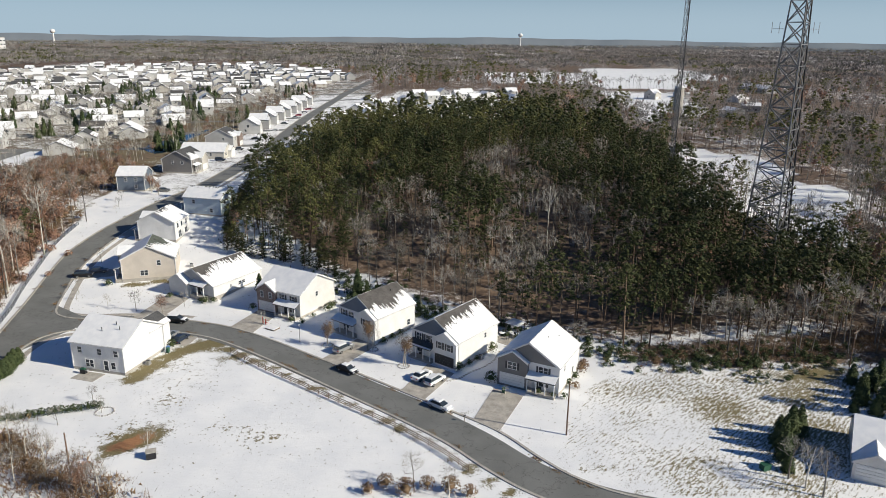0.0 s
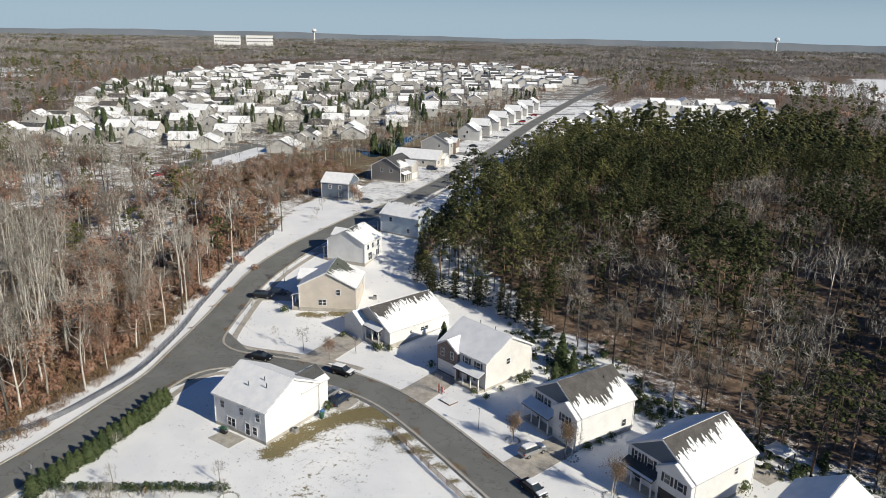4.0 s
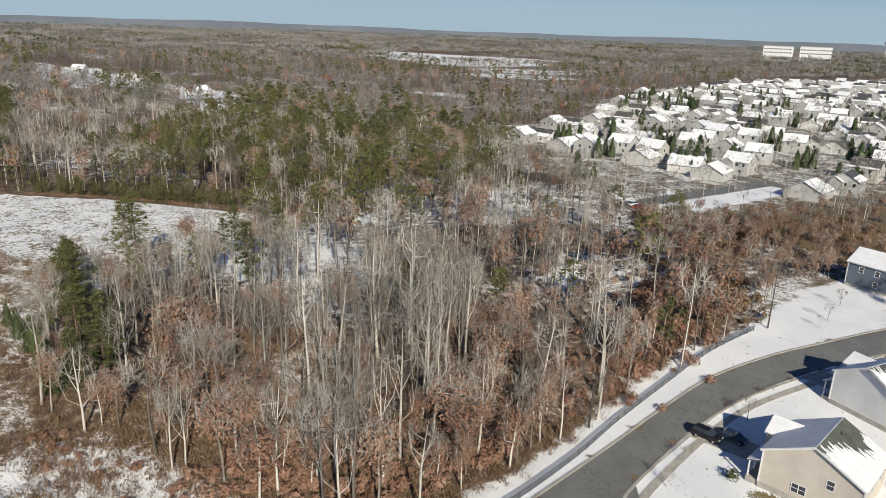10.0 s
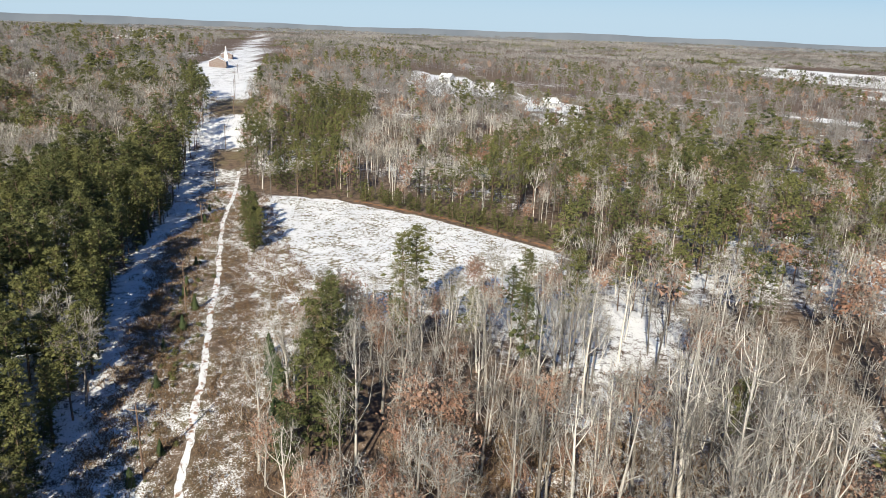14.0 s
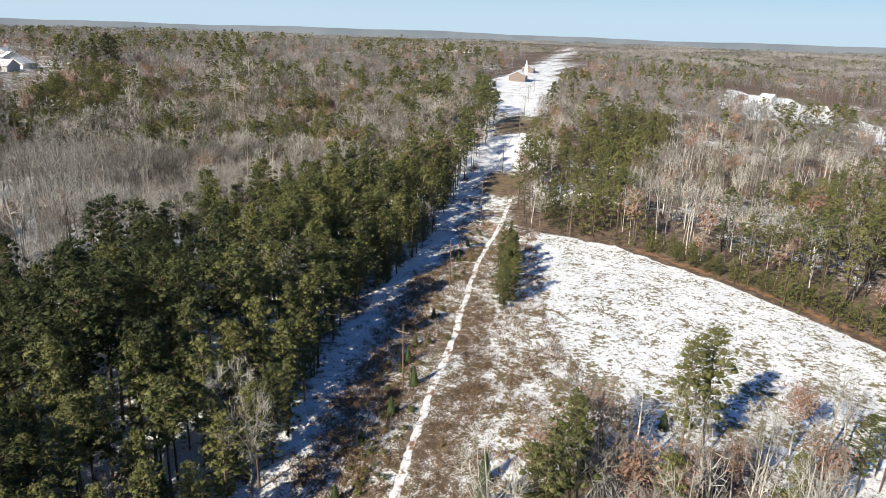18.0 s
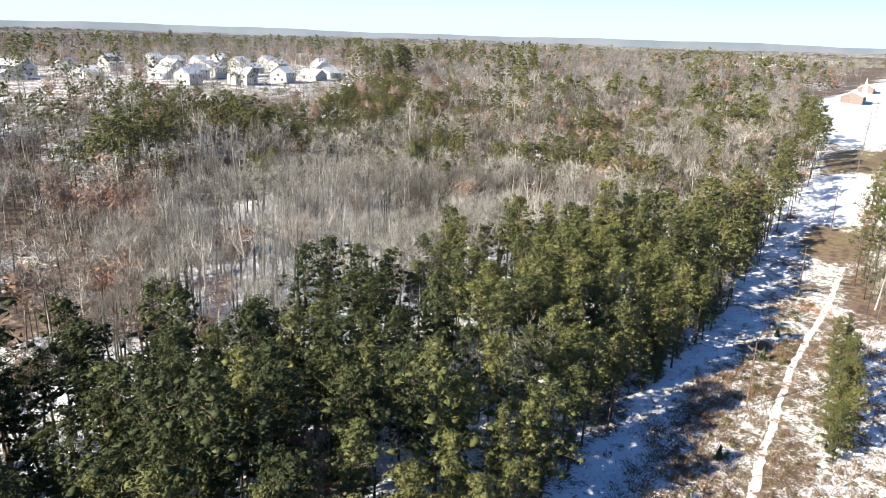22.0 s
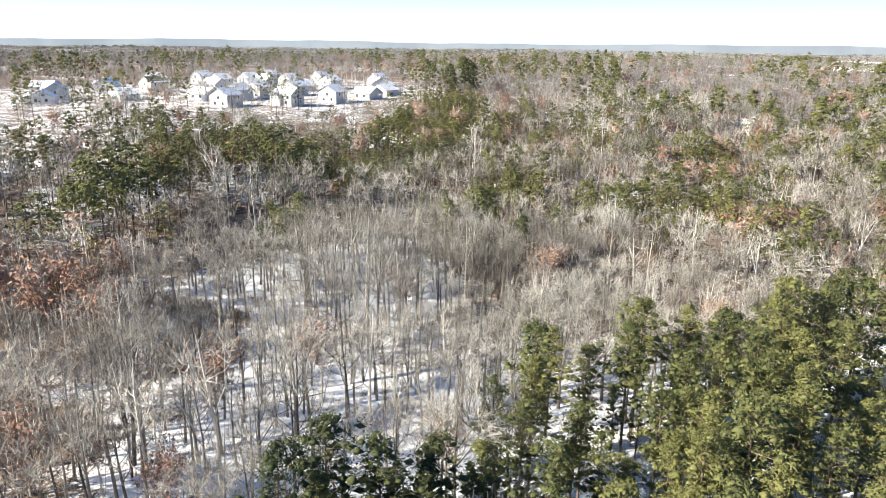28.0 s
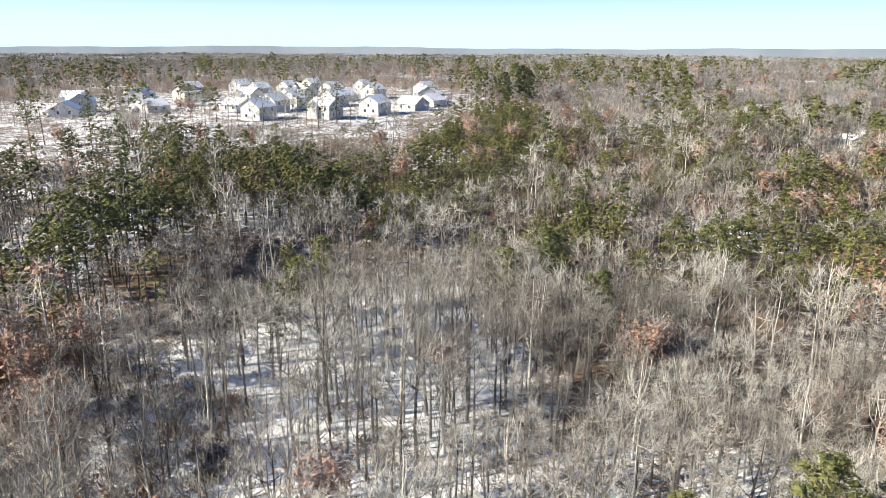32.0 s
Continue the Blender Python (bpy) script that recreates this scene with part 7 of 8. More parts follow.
def make_fences():
    def post_fill(w, h):
        def fill(bm):
            box(bm, (-w / 2, -w / 2, -0.4), (w / 2, w / 2, h))
            top = [bm.verts.new(c) for c in ((-w / 2, -w / 2, h), (w / 2, -w / 2, h), (w / 2, w / 2, h), (-w / 2, w / 2, h), (0, 0, h + w * 0.4))]
            for i in range(4):
                bm.faces.new((top[i], top[(i + 1) % 4], top[4]))
        return fill

    kinds = [("black_fence", glide([(-102.4, 107.5), (-99.4, 110.4), (-96.2, 116), (-95.0, 125), (-95.1, 136.8), (-99.2, 153), (-103.9, 167.5), (-107.6, 183.5), (-110, 197), (-110.4, 210.5)], 2.4), 0.11, 1.2, (0.22, 0.5, 0.8, 1.08), FENCEMETAL, "dark four-rail fence along the road's edge"),
             ("rail_fence", glide([(-42.4, 133.0), (-33.5, 125.2), (-25.9, 119.3), (-17.7, 112.8), (-11.2, 107.8), (-5.2, 102.9), (0.2, 97.6), (4.6, 92.4)], 2.5), 0.14, 1.15, (0.3, 0.65, 1.0), WOOD, "weathered wooden split-rail fence beside the street")]
    for name, line, w, h, rails, material, words in kinds:
        base = empty(name, pose(line[0][0], line[0][1], float(land(*line[0]))), label=words, category="fence")
        o = base.matrix_basis.translation
        pm, rm = mesh_of("post", post_fill(w, h), [material]), mesh_of("rail", lambda bm: box(bm, (0, -0.03, -0.06), (1, 0.03, 0.06)), [material])
        pts = [Vector((x, y, float(land(x, y)))) - o for x, y in line]
        for p in pts:
            again("post", pm, base, Matrix.Translation(p))
        for p, q in zip(pts, pts[1:]):
            for z in rails:
                put_between("rail", rm, p + Vector((0, 0, z)), q + Vector((0, 0, z)), base)


def wire(name, pts, r, sag, label, group=""):
    """A cable hung between points."""
    cu = bpy.data.curves.new(name, "CURVE")
    cu.dimensions, cu.bevel_depth, cu.bevel_resolution = "3D", r, 0
    for p, q in zip(pts, pts[1:]):
        sp = cu.splines.new("POLY")
        sp.points.add(10)
        for i in range(11):
            t = i / 10
            c = Vector(p).lerp(Vector(q), t) - Vector((0, 0, 4 * sag * t * (1 - t)))
            sp.points[i].co = (*c, 1)
    cu.materials.append(BLACKMETAL)
    return tagged(new(name, cu), label, "cable", group)


def utility_pole(x, y, h, yaw, arm=True, lean=0.0):
    ob = empty("utility_pole", pose(x, y, float(land(x, y)), lean, 0, yaw), label="brown wooden utility pole carrying wires" if arm else "plain wooden utility pole beside the street", category="pole")
    bm = bmesh.new()
    rod(bm, (0, 0, -1), (0, 0, h), 0.15, 0.10, 10)
    part("pole", bm, POLEWOOD, ob)
    if arm:
        a = part("crossarm", made(box, (-1.25, -0.16, h - 1.1), (1.25, -0.06, h - 0.96)), WOOD, ob)
        for s in (-1, 1):
            bm = bmesh.new()
            rod(bm, (0.1 * s, -0.1, h - 1.75), (0.85 * s, -0.11, h - 1.1), 0.03)
            part("brace", bm, STEEL, a)
        for px in (-1.1, 0.0, 1.1):
            bm = bmesh.new()
            z = h - 0.96 if px else h
            rod(bm, (px, -0.11 if px else 0, z), (px, -0.11 if px else 0, z + 0.22), 0.06, 0.04, 8)
            part("insulator", bm, CONCRETE, ob, "pale ceramic insulator")
        bm = bmesh.new()
        rod(bm, (0.32, 0, h - 2.6), (0.32, 0, h - 1.9), 0.17, n=10)
        if int(x) % 3 == 0:
            part("transformer", bm, STEEL, ob)
        else:
            bm.free()
    return ob


def make_power_line():
    spots = [(-148, 71.0), (-196, 63.4), (-242.5, 54.6), (-302.5, 43.2), (-362, 33), (-429, 22), (-490, 9), (-560, -6), (-640, -21)]
    for x, y in spots:
        utility_pole(x, y, 11.0, 79 + 90 - 90 + 0.0, True, 1.0)
    for off, up in ((-1.1, 10.3), (0.0, 11.2), (1.1, 10.3), (0.0, 7.9)):
        pts = []
        for x, y in [(-90, 84)] + spots:
            c, s = math.cos(radians(79)), math.sin(radians(79))
            pts.append((x + off * c, y + off * s, float(land(x, y)) + up))
        wire("power_cable", pts, 0.028, 1.0, "thin dark power cable strung between wooden poles", "cables over the cleared strip")
    utility_pole(21.0, 102.8, 9.7, 0, False)
    utility_pole(81.8, 128.9, 8.6, 40)
    utility_pole(-55.7, 93.7, 5.2, 0, False)
    for off in (-1.0, 0.0, 1.0):
        wire("power_cable", [(81.8 + off * 0.7, 128.9 + off * 0.7, 7.9), (52, 139, 7.6), (20, 150, 8.5)], 0.02, 0.7, "thin dark power cable at the wood's edge", "cables at the wood")


make_fences()
make_power_line()


def lattice_tower(x, y, h, base_w, top_w, material, label, step=5.0, size=0.13):
    """A three-legged mast: legs, level struts and slanting braces, each a part."""
    ob = empty("radio_mast", pose(x, y, float(land(x, y)), 0, 0, 20), label=label, category="mast")

    def leg(k, z):
        r = (base_w + (top_w - base_w) * min(1, z / h)) / 1.732
        return Vector((r * math.cos(2.0944 * k), r * math.sin(2.0944 * k), z))

    for k in range(3):
        bm = bmesh.new()
        rod(bm, leg(k, -0.5), leg(k, h), size, size * 0.7, 6)
        part("leg", bm, material if k else BLACKMETAL, ob)
    bar = mesh_of("brace", lambda bm: box(bm, (0, -size * 0.45, -size * 0.45), (1, size * 0.45, size * 0.45)), [material])
    z = 0.0
    while z + step <= h:
        for k in range(3):
            put_between("brace", bar, leg(k, z), leg((k + 1) % 3, z + step), ob)
            put_between("brace", bar, leg((k + 1) % 3, z), leg(k, z + step), ob)
            put_between("strut", bar, leg(k, z + step), leg((k + 1) % 3, z + step), ob)
        z += step
    bm = bmesh.new()
    rod(bm, leg(0, 0) * 0.8 + Vector((0, 0, 0.2)), leg(0, h) * 0.8, 0.16, n=6)
    part("cable_run", bm, BLACKMETAL, ob)
    return ob, leg


DULLSTEEL = plain("dull_steel", (0.17, 0.17, 0.17), 0.6, 0.3, var=0.4, size=2.0)


def make_masts():
    ob, leg = lattice_tower(84.5, 176, 86, 12.0, 2.9, DULLSTEEL, "tall three-legged galvanised steel radio mast", 5.0, 0.24)
    for k in range(3):                                   # antenna arms level with the drone
        c = leg(k, 63.5)
        d = Vector((c.x, c.y, 0)).normalized()
        bm = bmesh.new()
        rod(bm, c, c + d * 3.2, 0.06)
        arm = part("antenna_arm", bm, STEEL, ob)
        for s in (1.4, 3.1):
            bm = bmesh.new()
            p = c + d * s
            rod(bm, p - Vector((0, 0, 1.0)), p + Vector((0, 0, 1.6)), 0.07)
            part("antenna", bm, STEEL, arm)
    lattice_tower(77.5, 237, 120, 1.5, 1.5, DULLSTEEL, "slim guyed steel radio mast", 3.4, 0.09)


make_masts()

# ---- cars ----


def paint(name, c, metal=0.3):
    return plain(name, c, 0.3, metal, var=0.08, spec=0.5)


CARPAINT = {"white": paint("white_car_paint", (0.75, 0.76, 0.77), 0.0), "black": paint("black_car_paint", (0.018, 0.018, 0.02)), "silver": paint("silver_car_paint", (0.45, 0.46, 0.47), 0.6), "blue": paint("dark_blue_car_paint", (0.03, 0.045, 0.08)), "red": paint("red_car_paint", (0.45, 0.03, 0.04)), "grey": paint("grey_car_paint", (0.12, 0.125, 0.13))}
LAMP = plain("headlight_glass", (0.6, 0.62, 0.65), 0.15, var=0.1, spec=0.6)
TAIL = plain("tail_light", (0.35, 0.02, 0.02), 0.2, var=0.1)


def wheel_meshes():
    if "wheel" not in STORE:
        def tyre(bm):
            rod(bm, (0, -0.11, 0), (0, 0.11, 0), 0.33, n=16)
        def rim(bm):
            rod(bm, (0, -0.12, 0), (0, 0.12, 0), 0.2, n=10)
        STORE["wheel"] = mesh_of("wheel", tyre, [RUBBER]), mesh_of("rim", rim, [STEEL])
    return STORE["wheel"]


def taper(bm, lo, hi, z0, z1, mat=0):
    """A block whose top outline is smaller than its foot: (x0, x1, half width) below and above."""
    a = [bm.verts.new((x, y, z0)) for x, y in ((lo[0], -lo[2]), (lo[1], -lo[2]), (lo[1], lo[2]), (lo[0], lo[2]))]
    b = [bm.verts.new((x, y, z1)) for x, y in ((hi[0], -hi[2]), (hi[1], -hi[2]), (hi[1], hi[2]), (hi[0], hi[2]))]
    fs = [bm.faces.new(a[::-1]), bm.faces.new(b)] + [bm.faces.new((a[i], a[(i + 1) % 4], b[(i + 1) % 4], b[i])) for i in range(4)]
    for f in fs:
        f.material_index = mat


def car_body(kind):
    def fill(bm):
        ln = 4.6
        side = {"sedan": [(-2.3, 0.35), (2.25, 0.32), (2.3, 0.62), (2.1, 0.80), (0.95, 0.93), (-1.55, 0.97), (-2.2, 0.93), (-2.32, 0.7)],
                "suv": [(-2.3, 0.40), (2.25, 0.38), (2.3, 0.75), (2.1, 0.98), (1.0, 1.08), (-2.15, 1.12), (-2.32, 0.9)]}[kind]
        prism(bm, side, -0.9, 0.9)
        bmesh.ops.bevel(bm, geom=[e for e in bm.edges if abs(e.verts[0].co.y - e.verts[1].co.y) < 0.01], offset=0.09, segments=2, affect="EDGES")
    return fill


def make_car(kind, colour, x, y, yaw, label, snow=0, group="", far=False):
    ob = empty("car", pose(x, y, float(land(x, y)) + 0.06, 0, 0, yaw), label=label, category="car", group=group)
    key = ("car", kind, colour)
    if key not in STORE:
        top = (0.92, 1.42) if kind == "sedan" else (1.06, 1.68)
        foot, roof = ((-1.75, 1.15, 0.80), (-1.15, 0.35, 0.62)) if kind == "sedan" else ((-2.2, 1.2, 0.82), (-1.95, 0.35, 0.66))
        cap = 0.05

        def snow_fill(bm):
            taper(bm, (roof[0] + 0.02, roof[1] - 0.02, roof[2] - 0.01), (roof[0] + 0.1, roof[1] - 0.1, roof[2] - 0.08), top[1] + cap, top[1] + cap + 0.09)
            taper(bm, (foot[1] + 0.05, 2.1, 0.8), (foot[1] + 0.1, 2.0, 0.7), top[0] - 0.06, top[0] + 0.07)
        STORE[key] = [mesh_of("body", car_body(kind), [CARPAINT[colour]]), mesh_of("cabin_glass", lambda bm: taper(bm, foot, roof, *top), [GLASS]),
                      mesh_of("car_roof", lambda bm: taper(bm, (roof[0] - 0.04, roof[1] + 0.04, roof[2] + 0.02), roof, top[1] - 0.01, top[1] + cap), [CARPAINT[colour]]), mesh_of("snow_cap", snow_fill, [SNOW])]
    b, g, r, s = STORE[key]
    body = again("body", b, ob)
    again("cabin_glass", g, ob)
    again("car_roof", r, ob)
    if snow:
        again("snow_cap", s, ob, None, "snow left on bonnet and roof")
    t, rm = wheel_meshes()
    for wx in (-1.42, 1.42):
        for wy in (-0.82, 0.82):
            w = again("wheel", t, ob, pose(wx, wy, 0.33))
            if not far:
                again("rim", rm, w)
    if far:
        return
    z = 0.66 if kind == "sedan" else 0.8
    for sy in (-1, 1):
        again("headlight", box_mesh("headlight", (2.16, -0.2, -0.07), (2.31, 0.2, 0.07), LAMP), body, pose(0, sy * 0.6, z))
        again("tail_light", box_mesh("tail_light", (-2.33, -0.17, -0.08), (-2.25, 0.17, 0.08), TAIL), body, pose(0, sy * 0.65, z + 0.08))
        again("mirror", box_mesh("mirror", (0.85, -0.1, -0.06), (1.05, 0.1, 0.08), CARPAINT[colour]), body, pose(0, sy * 0.95, z + 0.3))


def make_cars():
    for kind, col, x, y, yaw, words, snow in (
            ("sedan", "black", -76.6, 148.9, 2, "black sedan parked at the kerb", 0), ("suv", "black", -58.8, 148.6, -10, "black car with snow on its roof at the kerb", 1),
            ("suv", "silver", -57.3, 139.8, 76, "silver-grey pickup-size car on a driveway", 0), ("sedan", "blue", -54.6, 138.6, 76, "dark blue sedan on a driveway", 0),
            ("suv", "silver", -19.6, 134.4, 52, "silver car dusted with snow on a driveway", 1), ("sedan", "black", -17.6, 124.9, -38, "black sedan with a snow-covered roof at the kerb", 1),
            ("sedan", "white", -3.2, 122.6, 52, "white sedan with snow on it on a driveway", 1), ("suv", "white", -0.7, 120.6, 52, "white car with dark windows on a driveway", 0),
            ("sedan", "white", 0.3, 111.2, -38, "white sedan parked at the kerb", 1), ("suv", "black", -92.6, 175.6, 14, "black car in the shade of a house", 0), ("sedan", "blue", -90.0, 178.4, 14, "dark sedan in the shade of a house", 0),
            ("sedan", "red", -190.4, 260.5, 80, "red car parked above the creek bank", 0), ("suv", "white", -193.6, 262.0, 80, "white car parked above the creek bank", 0),
            ("sedan", "grey", -99.6, 251.5, 20, "grey car on a driveway beside an orange tree", 0)):
        make_car(kind, col, x, y, yaw, words, snow)
    rnd = random.Random(9)
    for i in range(14):
        y = 300 + i * 17 + rnd.uniform(-3, 3)
        x = (-99 if i % 2 else -80) + rnd.uniform(-2, 2)
        make_car(rnd.choice(("sedan", "suv")), rnd.choice(("white", "black", "silver", "grey", "blue")), x, y, rnd.choice((0, 180, 5, 90)), "parked car in front of the estate's houses", rnd.random() < 0.4, "cars along the main road", True)
    for i in range(22):
        s = rnd.choice([q for q in ESTATE if q[1] > 262])
        a = radians(s[2] - 90)
        make_car(rnd.choice(("sedan", "suv")), rnd.choice(("white", "black", "silver", "grey", "red")), s[0] + 11 * math.cos(a), s[1] + 11 * math.sin(a), s[2] + 90, "parked car before an estate house", rnd.random() < 0.5, "cars of the estate", True)


make_cars()

# ---- small things of the gardens ----
BLUEPLASTIC = plain("blue_plastic", (0.05, 0.16, 0.38), 0.5, var=0.1)
REDPAINT = plain("red_paint", (0.55, 0.06, 0.04), 0.5, var=0.15)
GREENPLASTIC = plain("green_plastic", (0.03, 0.10, 0.06), 0.5, var=0.1)
ROCK = plain("field_stone", (0.42, 0.40, 0.37), 0.9, var=0.4, size=0.3, obvar=0.6)


def at_ground(name, x, y, yaw, label, category, group="", lift=0.0):
    return empty(name, pose(x, y, float(land(x, y)) + lift, 0, 0, yaw), label=label, category=category, group=group)


def wheeled_bin(x, y, yaw, material, words):
    ob = at_ground("wheeled_bin", x, y, yaw, words, "bin")
    bm = bmesh.new()
    taper(bm, (-0.24, 0.24, 0.22), (-0.32, 0.32, 0.29), 0.05, 0.98)
    part("bin_body", bm, material, ob)
    bm = bmesh.new()
    taper(bm, (-0.35, 0.35, 0.31), (-0.30, 0.30, 0.26), 0.985, 1.08)
    part("lid", bm, material, ob)
    for s in (-1, 1):
        bm = bmesh.new()
        rod(bm, (-0.24, s * 0.2, 0.11), (-0.24, s * 0.26, 0.11), 0.11, n=10)
        part("wheel", bm, RUBBER, ob)


def make_small_things():
    for x, y, m, w in ((-55.4, 133.6, BLUEPLASTIC, "blue plastic recycling bin beside the house wall"), (-55.1, 132.8, GREENPLASTIC, "dark green refuse bin beside the house wall"), (11.9, 117.0, GREENPLASTIC, "dark green refuse bin by the driveway")):
        wheeled_bin(x, y, 75, m, w)
    for x, y, yaw in ((-57.0, 127.4, 75), (-66.8, 182.5, 14), (8.4, 131.2, 52), (-29.6, 156.5, 60)):
        ob = at_ground("air_conditioner", x, y, yaw, "grey outdoor air-conditioning unit by the wall", "air conditioner", "air conditioners", 0.05)
        part("case", made(box, (-0.4, -0.4, 0.06), (0.4, 0.4, 0.8)), STEEL, ob)
        bm = bmesh.new()
        rod(bm, (0, 0, 0.8), (0, 0, 0.84), 0.33, n=16)
        part("fan_grille", bm, BLACKMETAL, ob)
        part("pad", made(box, (-0.5, -0.5, -0.2), (0.5, 0.5, 0.06)), CONCRETE, ob)
    ob = at_ground("barbecue_grill", -67.6, 123.2, 165, "dark covered barbecue grill on the patio", "grill", lift=0.06)
    part("cabinet", made(box, (-0.6, -0.3, 0.1), (0.6, 0.3, 0.85)), BLACKMETAL, ob)
    bm = bmesh.new()
    prism(bm, [(-0.32, 0.86), (0.32, 0.86), (0.26, 1.1), (0.0, 1.2), (-0.26, 1.1)], -0.42, 0.42, m=pose(0, 0, 0, 0, 0, 90))
    part("hood", bm, GREENPLASTIC, ob)
    for s in (-1, 1):
        part("side_shelf", made(box, (s * 0.62 if s > 0 else -1.0, -0.28, 0.78), (1.0 if s > 0 else -0.62, 0.28, 0.83)), STEEL, ob)
    # gazebo and patio seats behind the half-thawed house
    ob = at_ground("gazebo", 16.8, 145.2, -38, "white-roofed garden gazebo on thin posts", "gazebo")
    for sx in (-1.5, 1.5):
        for sy in (-1.5, 1.5):
            again("post", box_mesh("gazebo_post", (-0.06, -0.06, -0.3), (0.06, 0.06, 2.2), WOOD), ob, pose(sx, sy, 0))
    bm = bmesh.new()
    taper(bm, (-1.8, 1.8, 1.8), (-0.5, 0.5, 0.5), 2.2, 2.75)
    part("canopy", bm, TRIM, ob)
    part("patio_slab", made(slab, ((9.8, 141.6), (14.4, 137.8), (18.0, 142.0), (13.2, 146.2)), 0.04), DRIVE).name = "patio.001"
    tagged(bpy.data.objects["patio.001"], "paved back yard behind a house", "patio", kind="structure")
    for x, y, yaw in ((12.6, 141.8, 20), (14.2, 143.4, 110), (14.8, 140.8, 250), (16.2, 142.2, 300)):
        ob = at_ground("patio_chair", x, y, yaw, "dark patio chair with snow on its seat", "chair", "chairs of the back yard", 0.05)
        for lx in (-0.25, 0.25):
            for ly in (-0.25, 0.25):
                again("leg", box_mesh("chair_leg", (-0.03, -0.03, 0), (0.03, 0.03, 0.42), BLACKMETAL), ob, pose(lx, ly, 0))
        part("seat", made(box, (-0.3, -0.3, 0.42), (0.3, 0.3, 0.48)), BLACKMETAL, ob)
        part("backrest", made(box, (-0.3, 0.25, 0.48), (0.3, 0.31, 1.0)), BLACKMETAL, ob)
        part("snow", made(box, (-0.28, -0.28, 0.483), (0.28, 0.24, 0.54)), SNOW, ob)
    ob = at_ground("garden_table", 13.6, 142.6, 15, "round snow-covered garden table", "table", lift=0.05)
    bm = bmesh.new()
    rod(bm, (0, 0, 0), (0, 0, 0.7), 0.05)
    part("stem", bm, BLACKMETAL, ob)
    bm = bmesh.new()
    rod(bm, (0, 0, 0.7), (0, 0, 0.74), 0.65, n=18)
    part("tabletop", bm, BLACKMETAL, ob)
    bm = bmesh.new()
    rod(bm, (0, 0, 0.741), (0, 0, 0.81), 0.62, 0.55, n=18)
    part("snow", bm, SNOW, ob)
    # stepping stones between two houses
    line = glide([(1.6, 121.4), (4.0, 122.6), (6.2, 125.2), (8.6, 127.2), (11.0, 130.4), (12.6, 134.6)], 0.75)
    me = mesh_of("stepping_stone", lambda bm: rod(bm, (0, 0, -0.05), (0, 0, 0.07), 0.27, 0.24, 8), [ROCK])
    base = at_ground("stone_path", *line[0], 0, "curving path of dark stepping stones over snow", "path")
    o = base.matrix_basis.translation
    for i, (x, y) in enumerate(line):
        again("stepping_stone", me, base, Matrix.Translation(Vector((x, y, float(land(x, y)))) - o) @ pose(0, 0, 0, 0, 0, i * 47))
    # ring of stones round a tree bed, and others on the lawns
    stone = mesh_of("stone", lambda bm: bmesh.ops.create_icosphere(bm, subdivisions=1, radius=0.22), [ROCK])
    for cx, cy, r, n in ((-57.2, 109.0, 1.5, 22), (-23.3, 137.0, 1.1, 14), (-6.9, 127.6, 1.1, 14), (-13.6, 135.2, 1.0, 12)):
        base = at_ground("stone_ring", cx, cy, 0, "ring of pale stones round a young tree", "stone edging", "stone rings")
        for i in range(n):
            a = 6.2832 * i / n
            again("stone", stone, base, pose(r * math.cos(a), r * math.sin(a), 0.06, 0, 0, i * 31) @ Matrix.Diagonal((1, 0.8, 0.7, 1)))
    # red and white trellis by a driveway
    ob = at_ground("garden_ornament", -38.9, 147.9, -30, "red and white slatted garden ornament near a driveway", "ornament")
    for i in range(4):
        part("slat", made(box, (-0.8 + 0.42 * i, -0.05, 0), (-0.62 + 0.42 * i, 0.05, 1.7 - 0.15 * i)), REDPAINT if i % 2 == 0 else TRIM, ob)
    for z in (0.45, 1.05):
        part("crossbar", made(box, (-0.85, 0.052, z), (0.85, 0.1, z + 0.16)), REDPAINT, ob)
    ob = at_ground("garden_platform", -36.8, 145.6, -30, "low platform under snow on the lawn", "platform")
    part("deck", made(box, (-1.3, -1.0, -0.2), (1.3, 1.0, 0.22)), WOOD, ob)
    part("snow", made(box, (-1.25, -0.95, 0.222), (1.25, 0.95, 0.3)), SNOW, ob)
    # street lamp, sign, pipe mouth
    ob = at_ground("yard_lamp", -29.4, 138.6, 0, "slim dark lamp post on the lawn", "lamp")
    bm = bmesh.new()
    rod(bm, (0, 0, -0.3), (0, 0, 3.6), 0.05, 0.04, 8)
    part("post", bm, BLACKMETAL, ob)
    bm = bmesh.new()
    taper(bm, (-0.1, 0.1, 0.1), (-0.2, 0.2, 0.2), 3.6, 3.95)
    part("lantern", bm, TRIM, ob)
    ob = at_ground("road_sign", -86.0, 103.6, 170, "small white road sign on a thin post", "sign")
    bm = bmesh.new()
    rod(bm, (0, 0, -0.3), (0, 0, 2.4), 0.035)
    part("post", bm, STEEL, ob)
    part("plate", made(box, (-0.3, -0.05, 1.7), (0.3, -0.035, 2.4)), TRIM, ob)
    ob = at_ground("drain_box", -43.9, 95.4, 20, "black drainage inlet box in a dug patch", "drain")
    part("case", made(box, (-0.7, -0.6, -0.3), (0.7, 0.6, 1.1)), BLACKMETAL, ob)
    part("lid", made(box, (-0.78, -0.68, 1.1), (0.78, 0.68, 1.2)), CONCRETE, ob)
    ob = at_ground("utility_cabinet", 49.6, 93.6, 20, "dark utility cabinet on the snowy lot", "cabinet")
